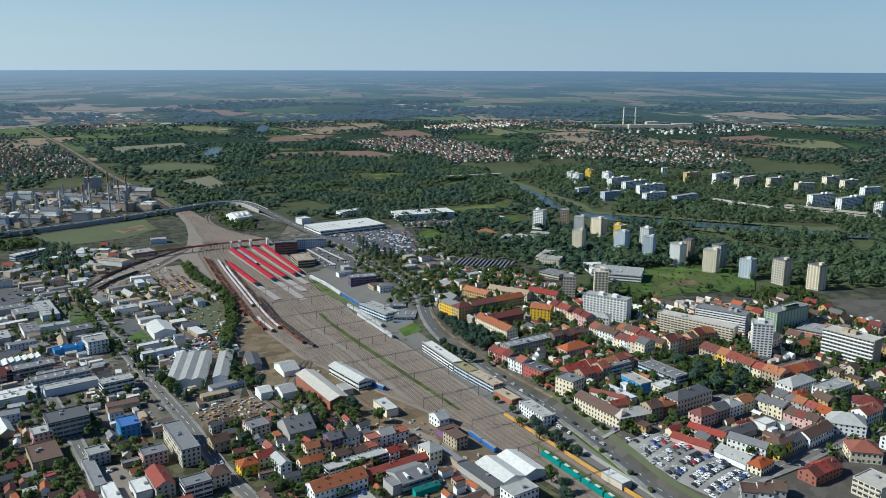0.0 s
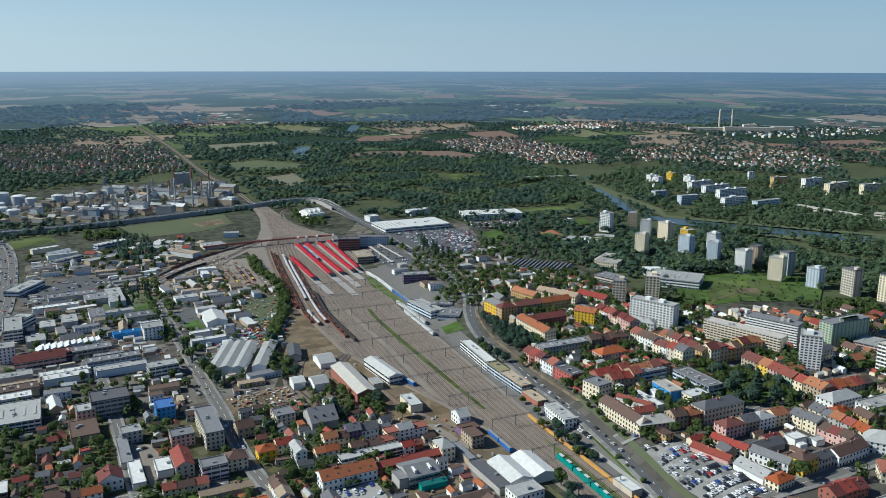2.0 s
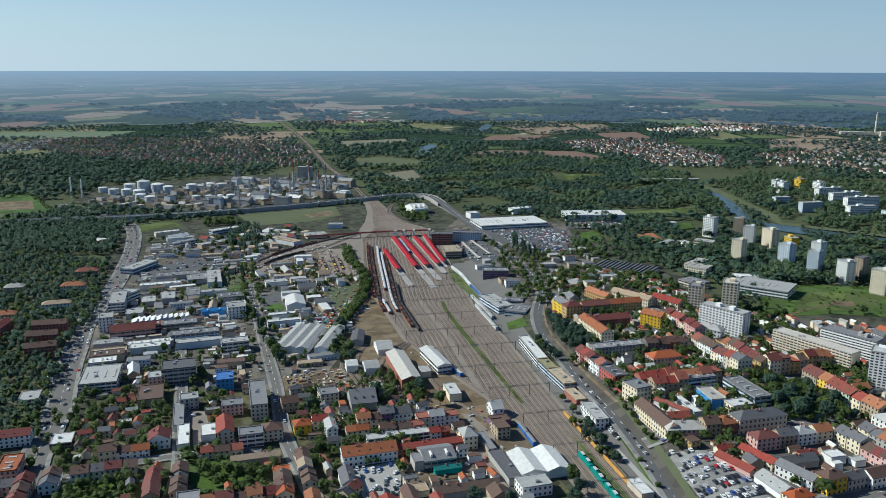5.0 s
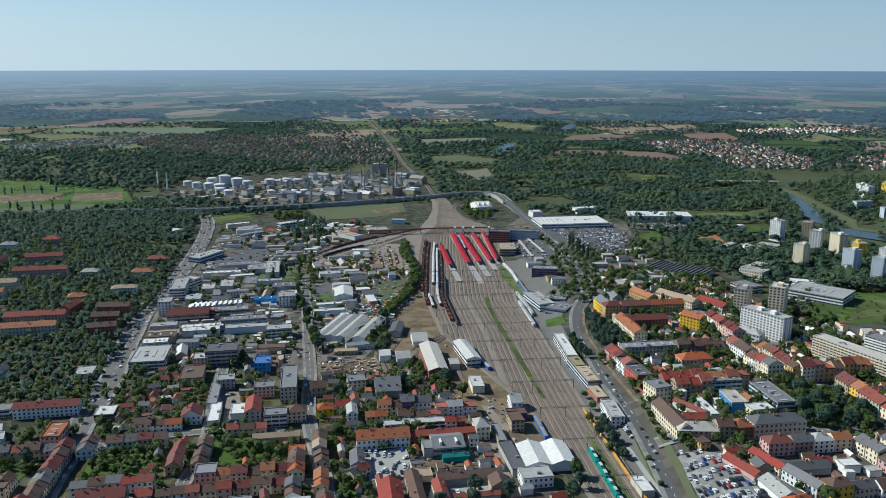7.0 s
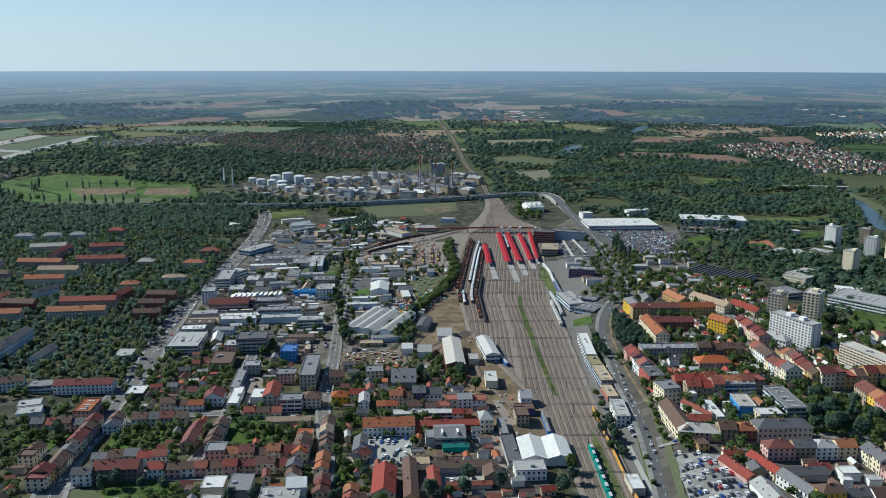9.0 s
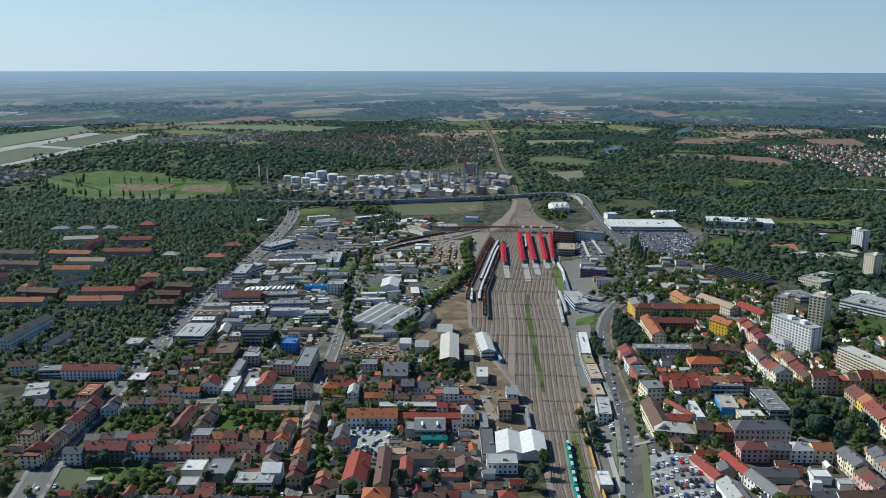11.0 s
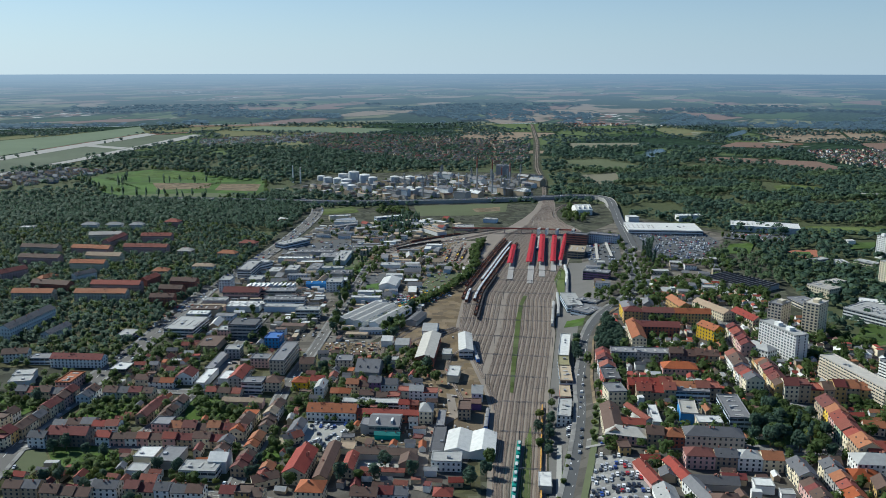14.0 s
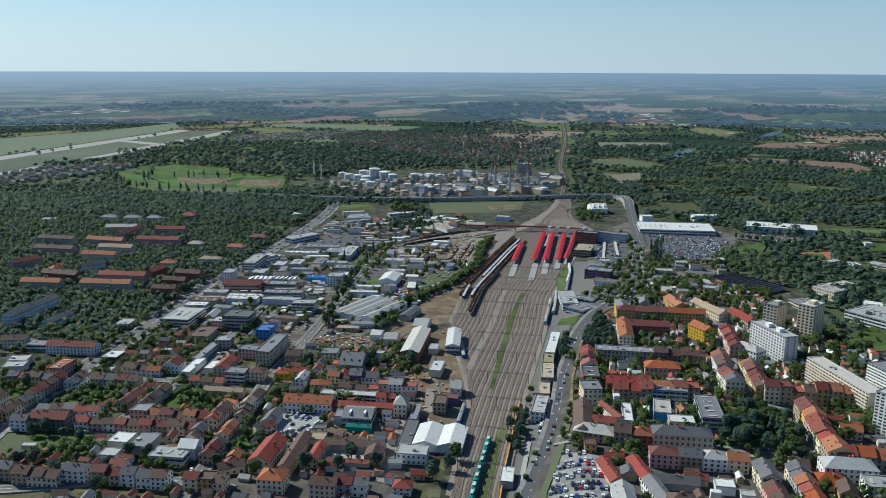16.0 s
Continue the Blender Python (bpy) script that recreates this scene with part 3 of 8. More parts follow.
def tree_proto(seed, h, r, leaves, kind="broad"):
    rng = random.Random(seed)
    s = Shape().tube(0, 0, -0.2, h * 0.45, h * 0.028, h * 0.018, 6)
    for k in range(4):
        a = k * 1.6 + rng.random()
        s.bar((0, 0, h * (0.28 + 0.05 * k)), (math.cos(a) * r * 0.55, math.sin(a) * r * 0.55, h * (0.5 + 0.07 * k)), h * 0.009)
    root = tagged(s.make("tree", BARK), "leafy broad green deciduous tree" if kind == "broad" else "tall narrow dark green columnar tree", "tree", "trees of the town")
    if kind == "broad":
        v, f = leaf_cloud(rng, 420, r, h * 0.40, r * 0.19, h * 0.60, 8)
    else:
        v, f = [], []
        for k in range(5):
            z = h * (0.18 + 0.17 * k)
            a, b = leaf_cloud(rng, 44, r * (1.0 - 0.13 * abs(k - 1.5)), h * 0.14, r * 0.34, z, 2)
            f += [tuple(i + len(v) for i in q) for q in b]
            v += a
    crown = mesh_ob("crown", v, f, LEAF[leaves], root)
    soft_leaves(crown.data, np.array(v) - (0, 0, h * 0.45) if kind == "broad" else np.array(v) * (1, 1, 0) + (0, 0, r * 0.3))
    return root




def scatter_field(name, label, category, places, leaves, quads, hmin, hmax, wide=0.42, size=0.30, columnar=0.0):
    """Many trees as one sheet of real leaf clumps and stems."""
    rng = random.Random(len(places) + 17)
    cl = []
    for k in range(10):
        v, f = leaf_cloud(rng, quads, 1.0, 1.0, size * 1.05, 0.0, 4)
        cl.append(np.array(v, dtype=np.float32))
    allv, alln = [], []
    for x, y, sc in places:
        h = rng.uniform(hmin, hmax) * sc
        col = rng.random() < columnar
        r = h * (0.16 if col else wide * rng.uniform(0.8, 1.2))
        a = rng.uniform(0, 6.28)
        c, s = math.cos(a), math.sin(a)
        b = cl[rng.randrange(10)]
        vz = h * (0.5 if col else 0.42)
        o = np.empty_like(b)
        o[:, 0] = x + (b[:, 0] * c - b[:, 1] * s) * r
        o[:, 1] = y + (b[:, 0] * s + b[:, 1] * c) * r
        o[:, 2] = land(x, y) + np.maximum(h - vz + b[:, 2] * vz, 0.2)
        allv.append(o)
        alln.append(o - (x, y, land(x, y) + h - vz * 2.0))
    if not allv:
        return None
    v = np.concatenate(allv)
    nq = len(v) // 4
    me = bpy.data.meshes.new(name)
    me.vertices.add(len(v))
    me.vertices.foreach_set("co", v.ravel())
    me.loops.add(nq * 4)
    me.loops.foreach_set("vertex_index", np.arange(nq * 4, dtype=np.int32))
    me.polygons.add(nq)
    me.polygons.foreach_set("loop_start", np.arange(0, nq * 4, 4, dtype=np.int32))
    me.update(calc_edges=True)
    soft_leaves(me, np.concatenate(alln))
    me.materials.append(LEAF[leaves])
    return tagged(new(name, me), label, category, kind="stuff")


def inside(x, y, pts):
    c = False
    for i in range(len(pts)):
        (xa, ya), (xb, yb) = pts[i], pts[i - 1]
        if (ya > y) != (yb > y) and x < (xb - xa) * (y - ya) / (yb - ya) + xa:
            c = not c
    return c


CLEAR = []                                                # open ground on which no wood grows
BUILT = []                                                # plots of buildings: middle, way, half sides


def on_building(x, y, more=0.0):
    """Whether a place lies on a building's own plot."""
    if not BUILT:
        return False
    if PLOTS[0] is None or len(PLOTS[0]) != len(BUILT):
        PLOTS[0] = np.array(BUILT)
    b = PLOTS[0]
    dx, dy = x - b[:, 0], y - b[:, 1]
    u, v = dx * b[:, 2] + dy * b[:, 3], dy * b[:, 2] - dx * b[:, 3]
    return bool(np.any((np.abs(u) < b[:, 4] + more) & (np.abs(v) < b[:, 5] + more)))


PLOTS = [None]


WESTROAD = np.array([tuple(p) for p in smooth_line([(-470, 1000), (-500, 1110), (-557, 1249), (-646, 1344), (-715, 1400), (-752, 1440)], 6.0)])


def scatter(pts, spacing, seed, jitter=0.5, patch=0.0, avoid=True, clear=True):
    """Places for trees inside an outline."""
    rng = random.Random(seed)
    xs, ys = [p[0] for p in pts], [p[1] for p in pts]
    out = []
    y = min(ys)
    while y < max(ys):
        x = min(xs)
        while x < max(xs):
            px, py = x + rng.uniform(-jitter, jitter) * spacing, y + rng.uniform(-jitter, jitter) * spacing
            ok = inside(px, py, pts) and not (clear and any(inside(px, py, c) for c in CLEAR))
            if ok and patch and noise.noise((px * 0.012, py * 0.012, seed)) < patch - 0.5:
                ok = False
            if ok and px < -440 and py > 980:
                way_ = WESTROAD - (px + 3.0, py - 7.0)
                ok = float((way_ * way_).sum(axis=1).min()) > 19.0 ** 2
            if ok and avoid and on_building(px, py, -0.2):
                ok = False
            if ok:
                out.append((px, py, rng.uniform(0.75, 1.15)))
            x += spacing
        y += spacing
    return out


# ---- vehicles ----
CARPAINT = [mat("car_paint_" + k, c, 0.3, 0.03, coat=0.5, spec=0.5) for k, c in (("white", (0.75, 0.75, 0.75)), ("silver", (0.42, 0.43, 0.45)), ("black", (0.02, 0.02, 0.025)),
            ("grey", (0.12, 0.125, 0.13)), ("blue", (0.03, 0.07, 0.28)), ("red", (0.42, 0.02, 0.02)), ("green", (0.03, 0.16, 0.08)), ("yellow", (0.7, 0.5, 0.03)))]
CARWORD = ("white", "silver", "black", "grey", "blue", "red", "dark green", "yellow")
CARS = {}


def car(x, y, rot, colour, z=0.77, group="parked cars"):
    if colour not in CARS:
        b = Shape()
        prof = [(-2.1, 0.3), (2.1, 0.3), (2.15, 0.65), (1.1, 0.9), (0.55, 1.4), (-1.3, 1.42), (-2.05, 0.95), (-2.15, 0.6)]
        n = len(prof)
        b.poly([(px, -0.86, pz) for px, pz in prof] + [(px, 0.86, pz) for px, pz in prof],
               [tuple(range(n)), tuple(range(2 * n - 1, n - 1, -1))] + [(k, n + k, n + (k + 1) % n, (k + 1) % n) for k in range(n)])
        for px in (-1.35, 1.35):
            for sgn in (-1, 1):
                b.poly([(px + 0.33 * math.cos(k * math.pi / 3), sgn * 0.88 + e, 0.33 + 0.33 * math.sin(k * math.pi / 3)) for e in (-0.1, 0.1) for k in range(6)],
                       [tuple(range(6)), tuple(range(11, 5, -1))] + [(k, 6 + k, 6 + (k + 1) % 6, (k + 1) % 6) for k in range(6)])
        root = b.make("car", CARPAINT[colour])
        root.matrix_world = pose(x, y, z + land(x, y), 0, 0, rot)
        tagged(root, f"{CARWORD[colour]} parked passenger car with dark windows", "car", group)
        g = Shape()
        g.poly([(1.06, -0.7, 0.96), (1.06, 0.7, 0.96), (0.62, 0.66, 1.37), (0.62, -0.66, 1.37)], [(0, 1, 2, 3)])
        g.poly([(-2.02, -0.7, 1.02), (-2.02, 0.7, 1.02), (-1.38, 0.66, 1.39), (-1.38, -0.66, 1.39)], [(1, 0, 3, 2)])
        for sgn in (-1, 1):
            g.box(-1.5, sgn * 0.875 - 0.01, 0.95, 0.75, sgn * 0.875 + 0.01, 1.30, False)
        g.make("glazing", GLASS, root)
        CARS[colour] = root
        return root
    return copy_thing(CARS[colour], pose(x, y, z + land(x, y), 0, 0, rot))


def far_cars(name, label, spots, z=0.6):
    """Parked cars too far off to tell apart, by colour."""
    by = {}
    for x, y, a, col in spots:
        s = by.setdefault(col, Shape())
        q = Shape().box(-2.1, -0.85, 0.3, 2.1, 0.85, 0.9).box(-1.4, -0.75, 0.9, 0.8, 0.75, 1.4)
        c, d = math.cos(radians(a)), math.sin(radians(a))
        s.poly([(x + c * u - d * v, y + d * u + c * v, z + h + land(x, y)) for u, v, h in q.v], q.f)
    root = tagged(new(name), label, "cars", kind="stuff")
    for col, s in by.items():
        tagged(s.make("bodywork", CARPAINT[col], root), kind="stuff")


def wagon(kind, x, y, rot, length, body, top, label, z=0.75, h=2.6, group="train", open_top=False, tank=False):
    root = thing(kind, x, y, rot, label, kind.split("_")[-1], group, z=z)
    s = Shape()
    hl = length / 2 - 0.4
    if tank:
        n = 10
        s.v = [(sx * hl, 1.35 * math.cos(k * 2 * math.pi / n), 1.9 + 1.35 * math.sin(k * 2 * math.pi / n)) for sx in (-1, 1) for k in range(n)]
        s.f = [tuple(range(n)), tuple(range(2 * n - 1, n - 1, -1))] + [(k, n + k, n + (k + 1) % n, (k + 1) % n) for k in range(n)]
        s.make("tank", body, root, smooth=False)
        Shape().box(-0.6, -0.5, 3.2, 0.6, 0.5, 3.6).make("hatch", top, root)
    elif open_top:
        for a in ((-hl, -1.4, hl, -1.25), (-hl, 1.25, hl, 1.4), (-hl, -1.25, -hl + 0.15, 1.25), (hl - 0.15, -1.25, hl, 1.25)):
            s.box(a[0], a[1], 0.6, a[2], a[3], 0.6 + h * 0.7, False)
        s.make("body", body, root)
        Shape().box(-hl + 0.15, -1.25, 0.6, hl - 0.15, 1.25, 0.6 + h * 0.45).make("load", top, root)
    else:
        s.box(-hl, -1.4, 0.5, hl, 1.4, 0.5 + h, False).make("body", body, root)
        r = Shape()
        r.poly([(sx * (hl + 0.05), yy, zz) for sx in (-1, 1) for yy, zz in ((-1.45, 0.5 + h), (-1.0, 0.85 + h), (0, 0.98 + h), (1.0, 0.85 + h), (1.45, 0.5 + h))],
               [(k, k + 1, k + 6, k + 5) for k in range(4)] + [(4, 3, 2, 1, 0), (5, 6, 7, 8, 9), (0, 5, 9, 4)])
        r.make("roof", top, root)
    for e in (-1, 1):
        Shape().box(e * hl * 0.68 - 1.3, -1.1, -0.35, e * hl * 0.68 + 1.3, 1.1, 0.5, False).make("bogie", DARKMETAL, root)
    return root


def train(pts, n, length, make):
    """Wagons one behind the other along a line from its first point."""
    line = smooth_line(pts, 3.0)
    dist, out = [0.0], []
    for a, b in zip(line, line[1:]):
        dist.append(dist[-1] + (b - a).length)
    for k in range(n):
        c = (k + 0.5) * length
        if c > dist[-1]:
            break
        i = max(j for j in range(len(dist)) if dist[j] <= c)
        i = min(i, len(line) - 2)
        p = line[i].lerp(line[i + 1], (c - dist[i]) / max(0.01, dist[i + 1] - dist[i]))
        d = line[i + 1] - line[i]
        make(p.x, p.y, math.degrees(math.atan2(d.y, d.x)), k)


# ---- ground pieces ----
TOWN = [(-516, 144), (744, 144), (672, 672), (432, 732), (240, 768), (180, 1080), (132, 1272), (-36, 1356), (-72, 1482), (-360, 1392), (-564, 1212), (-528, 1104), (-396, 720), (-360, 564), (-504, 480)]
zone("town_ground", G["town"], "worn grey-brown town ground of yards and paving", "ground", *TOWN, z=0.20)
tagged(ring_sheet("heath", [2300, 2600, 2900, 3200, 3500, FAR - 1], country("outlying_land", False), -70, 66, 90), "grey-green far heath and rough grassland", "ground", kind="structure").location.z = 0.4
zone("works_ground", G["works"], "pale worn ground of workshops and depots", "ground", (-400, 600), (-300, 590), (-170, 590), (-148, 720), (-190, 960), (-220, 1060), (-300, 1100), (-480, 1110), (-440, 960), z=0.26)
zone("works_ground", G["works"], "worn paved ground of the station quarter", "ground", (-20, 800), (30, 780), (90, 850), (120, 1000), (128, 1250), (-30, 1330), (-75, 1180), (-30, 960), z=0.26)
zone("works_ground", G["dirt"], "bare trodden earth beside the railway yard", "ground", (-153, 880), (-165, 763), (-166, 692), (-150, 640), (-120, 575), (-60, 510), (-20, 480), (0, 482), (-13, 528), (-28, 563), (-74, 648), (-102, 706), (-148, 875), z=0.30)
zone("works_ground", G["lane"], "worn paving between railway and main street", "ground", (57, 404), (40, 476), (20, 563), (-8, 715), (-33, 821), (-55, 1000), (0, 1000), (20, 830), (8, 738), (22, 648), (46, 541), (55, 463), (62, 404), z=0.42)
zone("town_paving", G["court"], "grey streets, pavements and courts between apartment houses", "paving", (60, 470), (70, 396), (88, 300), (330, 300), (430, 470), (560, 560), (520, 660), (400, 700), (240, 745), (150, 935), (60, 905), (30, 830), (16, 740), (30, 640), (52, 540), z=0.24)
zone("garden_ground", G["garden"], "garden plots and lawns between small houses", "garden", (-330, 290), (40, 290), (18, 400), (-5, 470), (-110, 560), (-200, 598), (-330, 590), (-320, 470), z=0.24)
zone("town_paving", G["court"], "worn asphalt courts between brick workshops", "paving", (-112, 300), (10, 300), (-8, 470), (-60, 520), (-110, 560), (-125, 470), z=0.29)
FIELD_LABEL = dict(heath="flat grey-green airfield grass", straw="harvested pale straw-coloured field", olive="dull olive-green field", brown="ploughed reddish-brown field", greygreen="grey-green crop field", meadow="open green meadow", golf="bright green riding meadow",
                   dirt="bare sandy earth", concrete="pale concrete airfield runway", grass="short green grass", garden="shaded garden plots and rough lawn", gravel="grey-brown railway gravel")


def field(kind, *pts, clear=True, name="field"):
    if clear:
        CLEAR.append(list(pts))
    return zone(name, G[kind], FIELD_LABEL[kind], "field" if name == "field" else name, *pts)


field("straw", (-204, 1814.4), (-205.2, 1879.2), (-133.2, 1946.4), (-104.4, 1771.2), (-138, 1736.4))
field("olive", (-306, 2169.6), (-218.4, 2230.8), (-103.2, 2119.2), (-106.8, 2016), (-270, 2011.2))
field("brown", (66, 2718), (120, 2907.6), (307.2, 2940), (265.2, 2739.6))
field("brown", (18, 2299.2), (81.6, 2397.6), (331.2, 2371.2), (380.4, 2242.8), (342, 2146.8), (222, 2259.6))
field("brown", (500.4, 3003.6), (674.4, 3079.2), (674.4, 2758.8), (524.4, 2732.4))
field("straw", (-409.2, 2677.2), (-186, 2769.6), (-165.6, 2640), (-345.6, 2488.8))
field("meadow", (208.8, 1836), (235.2, 1870.8), (318, 1855.2), (297.6, 1771.2), (216, 1768.8))
field("meadow", (238.8, 1350), (375.6, 1406.4), (363.6, 1333.2), (247.2, 1304.4))
field("meadow", (331.2, 1674), (427.2, 1700.4), (366, 1606.8), (333.6, 1614))
field("golf", (-1222.8, 1392), (-1264.8, 1504.8), (-1212, 1614), (-980.4, 1600.8), (-892.8, 1597.2), (-721.2, 1350), (-780, 1252.8), (-948, 1192.8), (-1034.4, 1244.4))
field("grass", (-1200, 1480), (-1190, 1590), (-1000, 1585), (-990, 1490), clear=False, name="meadow")
field("olive", (-1000, 1250), (-940, 1215), (-800, 1270), (-760, 1345), (-860, 1340), clear=False, name="meadow")
field("dirt", (-1056, 1418.4), (-932.4, 1460.4), (-889.2, 1392), (-974.4, 1338), clear=False)
field("dirt", (-907.2, 1458), (-824.4, 1485.6), (-776.4, 1394.4), (-864, 1375.2), clear=False)
field("greygreen", (-2266.8, 1927.2), (-2214, 2347.2), (-2270.4, 2808), (-2018.4, 2539.2), (-1796.4, 1555.2))
field("heath", (-1699.2, 1477.2), (-1908, 2470.8), (-1785.6, 2528.4), (-1574.4, 1718.4), (-1488, 1310.4))
field("concrete", (-1780.8, 1543.2), (-1999.2, 2527.2), (-1920, 2485.2), (-1699.2, 1477.2), name="runway")
field("concrete", (-1483.2, 1305.6), (-1567.2, 1711.2), (-1797.6, 2542.8), (-1732.8, 2534.4), (-1537.2, 1746), (-1438.8, 1270.8), name="runway")
field("concrete", (-1837.2, 2076), (-1824, 2028), (-1650, 1992), (-1662, 2040), name="runway")
field("grass", (276, 844.8), (322.8, 871.2), (435.6, 860.4), (440.4, 801.6), (393.6, 741.6), (350.4, 746.4), (318, 754.8), (265.2, 747.6), (240, 745.2), name="meadow")
field("meadow", (282, 768), (360, 768), (408, 828), (324, 840), clear=False, name="meadow")
field("dirt", (330, 786), (350.4, 782.4), (357.6, 801.6), (336, 804), clear=False, name="bare_patch")
field("meadow", (-555.6, 1237.2), (-506.4, 1293.6), (-471.6, 1243.2), (-522, 1192.8))
field("olive", (-408, 1335.6), (-255.6, 1422), (-235.2, 1336.8), (-277.2, 1280.4), (-361.2, 1245.6))
field("dirt", (-300, 1344), (-258, 1380), (-246, 1338), (-282, 1314), clear=False, name="bare_patch")
field("olive", (-367.2, 949.2), (-300, 943.2), (-274.8, 867.6), (-300, 824.4), (-344.4, 873.6), name="meadow")
field("dirt", (-230.4, 1004.4), (-150, 979.2), (-144, 847.2), (-145.2, 788.4), (-207.6, 807.6), (-229.2, 926.4), clear=False, name="bare_patch")
field("dirt", (-348, 991.2), (-319.2, 1045.2), (-236.4, 1122), (-210, 1056), (-180, 936), (-228, 912), (-296.4, 921.6), clear=False, name="storage_yard")
field("dirt", (-198, 584.4), (-206.4, 616.8), (-152.4, 637.2), (-138, 600), name="storage_yard")
zone("rough_lot", G["olive"], "yellowish rough grass on an empty plot", "grass", (-280, 334), (-294, 357), (-268.8, 364.8), (-254.4, 354), (-252, 336), z=0.52)
CLEAR.append([(-280, 334), (-294, 357), (-268.8, 364.8), (-254.4, 354), (-252, 336)])
field("garden", (-1080, 880), (-986, 905), (-840, 985), (-700, 1030), (-637, 1045), (-490, 1000), (-443, 860), (-411, 761), (-405, 667), (-372, 588), (-346, 511), (-342, 494), (-383, 485), (-425, 467), (-560, 470), clear=False, name="garden_ground")
field("brown", (1548, 2460), (1812, 2496), (1776, 2316), (1560, 2316))
field("olive", (528, 1086), (672, 1044), (768, 1020), (744, 984), (576, 1020))
field("greygreen", (-1800, 3000), (-1200, 3072), (-1224, 2796), (-1800, 2748))
field("brown", (-2160, 2904), (-1800, 3168), (-1740, 3072), (-2136, 2832))
zone("storage_yard", G["pave"], "grey paved storage yard", "yard", (-226.8, 727.2), (-200.4, 794.4), (-180, 770.4), (-202.8, 708))
zone("car_park", G["asphalt"], "grey asphalt car park", "car park", (-4.8, 1207.2), (98.4, 1239.6), (122.4, 1183.2), (98.4, 1036.8), (38.4, 1030.8))
zone("car_park", G["asphalt"], "grey asphalt station forecourt", "car park", (-69.6, 1150.8), (-18, 1160.4), (13.2, 998.4), (-24, 982.8))
zone("car_park", G["pave"], "worn grey asphalt car park full of cars", "car park", (70, 468), (95, 463), (107, 434), (112, 412), (117, 392), (88, 384), (78, 414))
zone("car_park", G["asphalt"], "asphalt car park beside a shopping hall", "car park", (137, 1258), (228, 1266), (203, 1206), (123, 1213))
zone("sports_court", G["asphalt"], "grey asphalt court behind a hall", "court", (-270, 850), (-248, 875), (-224, 821), (-251, 801))
zone("lawn", G["golf"], "bright green patch of mown lawn", "lawn", (-252, 814), (-239, 826), (-228, 793), (-242, 786))
zone("lawn", G["golf"], "bright green lawn between depots", "lawn", (-310, 868), (-296, 905), (-274, 893), (-286, 858))
YARDS = [[(-129, 461), (-100, 473), (-95, 453), (-95, 437), (-99, 427), (-116, 427)], [(-92, 460), (-55, 476), (-47, 455), (-85, 445)], [(-78, 431), (-41, 441), (-34, 420), (-78, 402)]]
zone("car_park", G["concrete"], "pale paved yard between red-roofed workshops", "yard", *YARDS[0], z=0.62)
zone("storage_yard", G["dirt"], "sandy earth yard behind a teal market shed", "yard", *YARDS[1], z=0.63)
zone("depot_yard", G["concrete"], "pale paved yard between low sheds", "yard", *YARDS[2], z=0.64)
CLEAR += YARDS
GROVE = [(33, 748), (36.5, 746), (43, 722), (52, 706), (60, 680), (62, 656), (56, 650), (43, 650), (37, 672), (33.5, 700), (33, 735)]
CLEAR.append(GROVE)
BEIGEYARD = [(-257, 552), (-243, 549), (-229, 522), (-225, 492), (-234, 490), (-243, 520), (-248, 522)]
zone("storage_yard", G["gravel"], "pale sandy yard between workshops", "yard", *BEIGEYARD, z=0.60)
CLEAR.append(BEIGEYARD)
# leafy back gardens inside the terraced blocks
BACKGARDENS = [[(-369, 417), (-344, 444), (-329, 432), (-328, 400), (-356, 406)], [(-298, 427), (-297, 450), (-275, 458), (-253, 433), (-257, 411), (-290, 404)],
               [(-240, 483), (-219, 491), (-184, 469), (-178, 446), (-212, 433), (-229, 458)], [(-272, 369), (-262, 390), (-239, 381), (-218, 380), (-200, 355), (-226, 353), (-243, 347)],
               [(-137, 418), (-127, 427), (-117, 405), (-127, 399)], [(-161, 478), (-156, 491), (-146, 478), (-151, 466)]]
CLEAR += BACKGARDENS
for plot in BACKGARDENS:
    zone("garden_lawn", G["grass"], "green back-garden lawn under trees", "lawn", *plot, z=0.50)
zone("depot_yard", G["gravel"], "pale gravel lane beside the railway", "yard", (-56, 545), (-50, 545), (-33, 508), (-40, 480), (-33, 450), (-18, 402), (-25, 402), (-41, 449), (-49, 481), (-40, 506), z=0.66)
zone("depot_yard", G["asphalt"], "grey asphalt depot yard", "yard", (-444, 948), (-396, 1033.2), (-319.2, 986.4), (-340.8, 906), (-414, 894))
zone("sports_court", G["clay"], "orange clay sports court", "court", (-314.4, 609.6), (-319.2, 625.2), (-307.2, 628.8), (-302.4, 612))
zone("factory_ground", G["town"], "worn grey refinery ground", "ground", (-744, 1465.2), (-768, 1669.2), (-541.2, 1822.8), (-315.6, 1861.2), (-228, 1518), (-446.4, 1370.4), (-596.4, 1380))
CLEAR.append([(-744, 1465.2), (-768, 1669.2), (-541.2, 1822.8), (-315.6, 1861.2), (-228, 1518), (-446.4, 1370.4), (-596.4, 1380)])
zone("lawn", G["grass"], "small rectangle of mown lawn", "lawn", (-4.8, 733.2), (-6, 752.4), (10.8, 756), (13.2, 733.2))
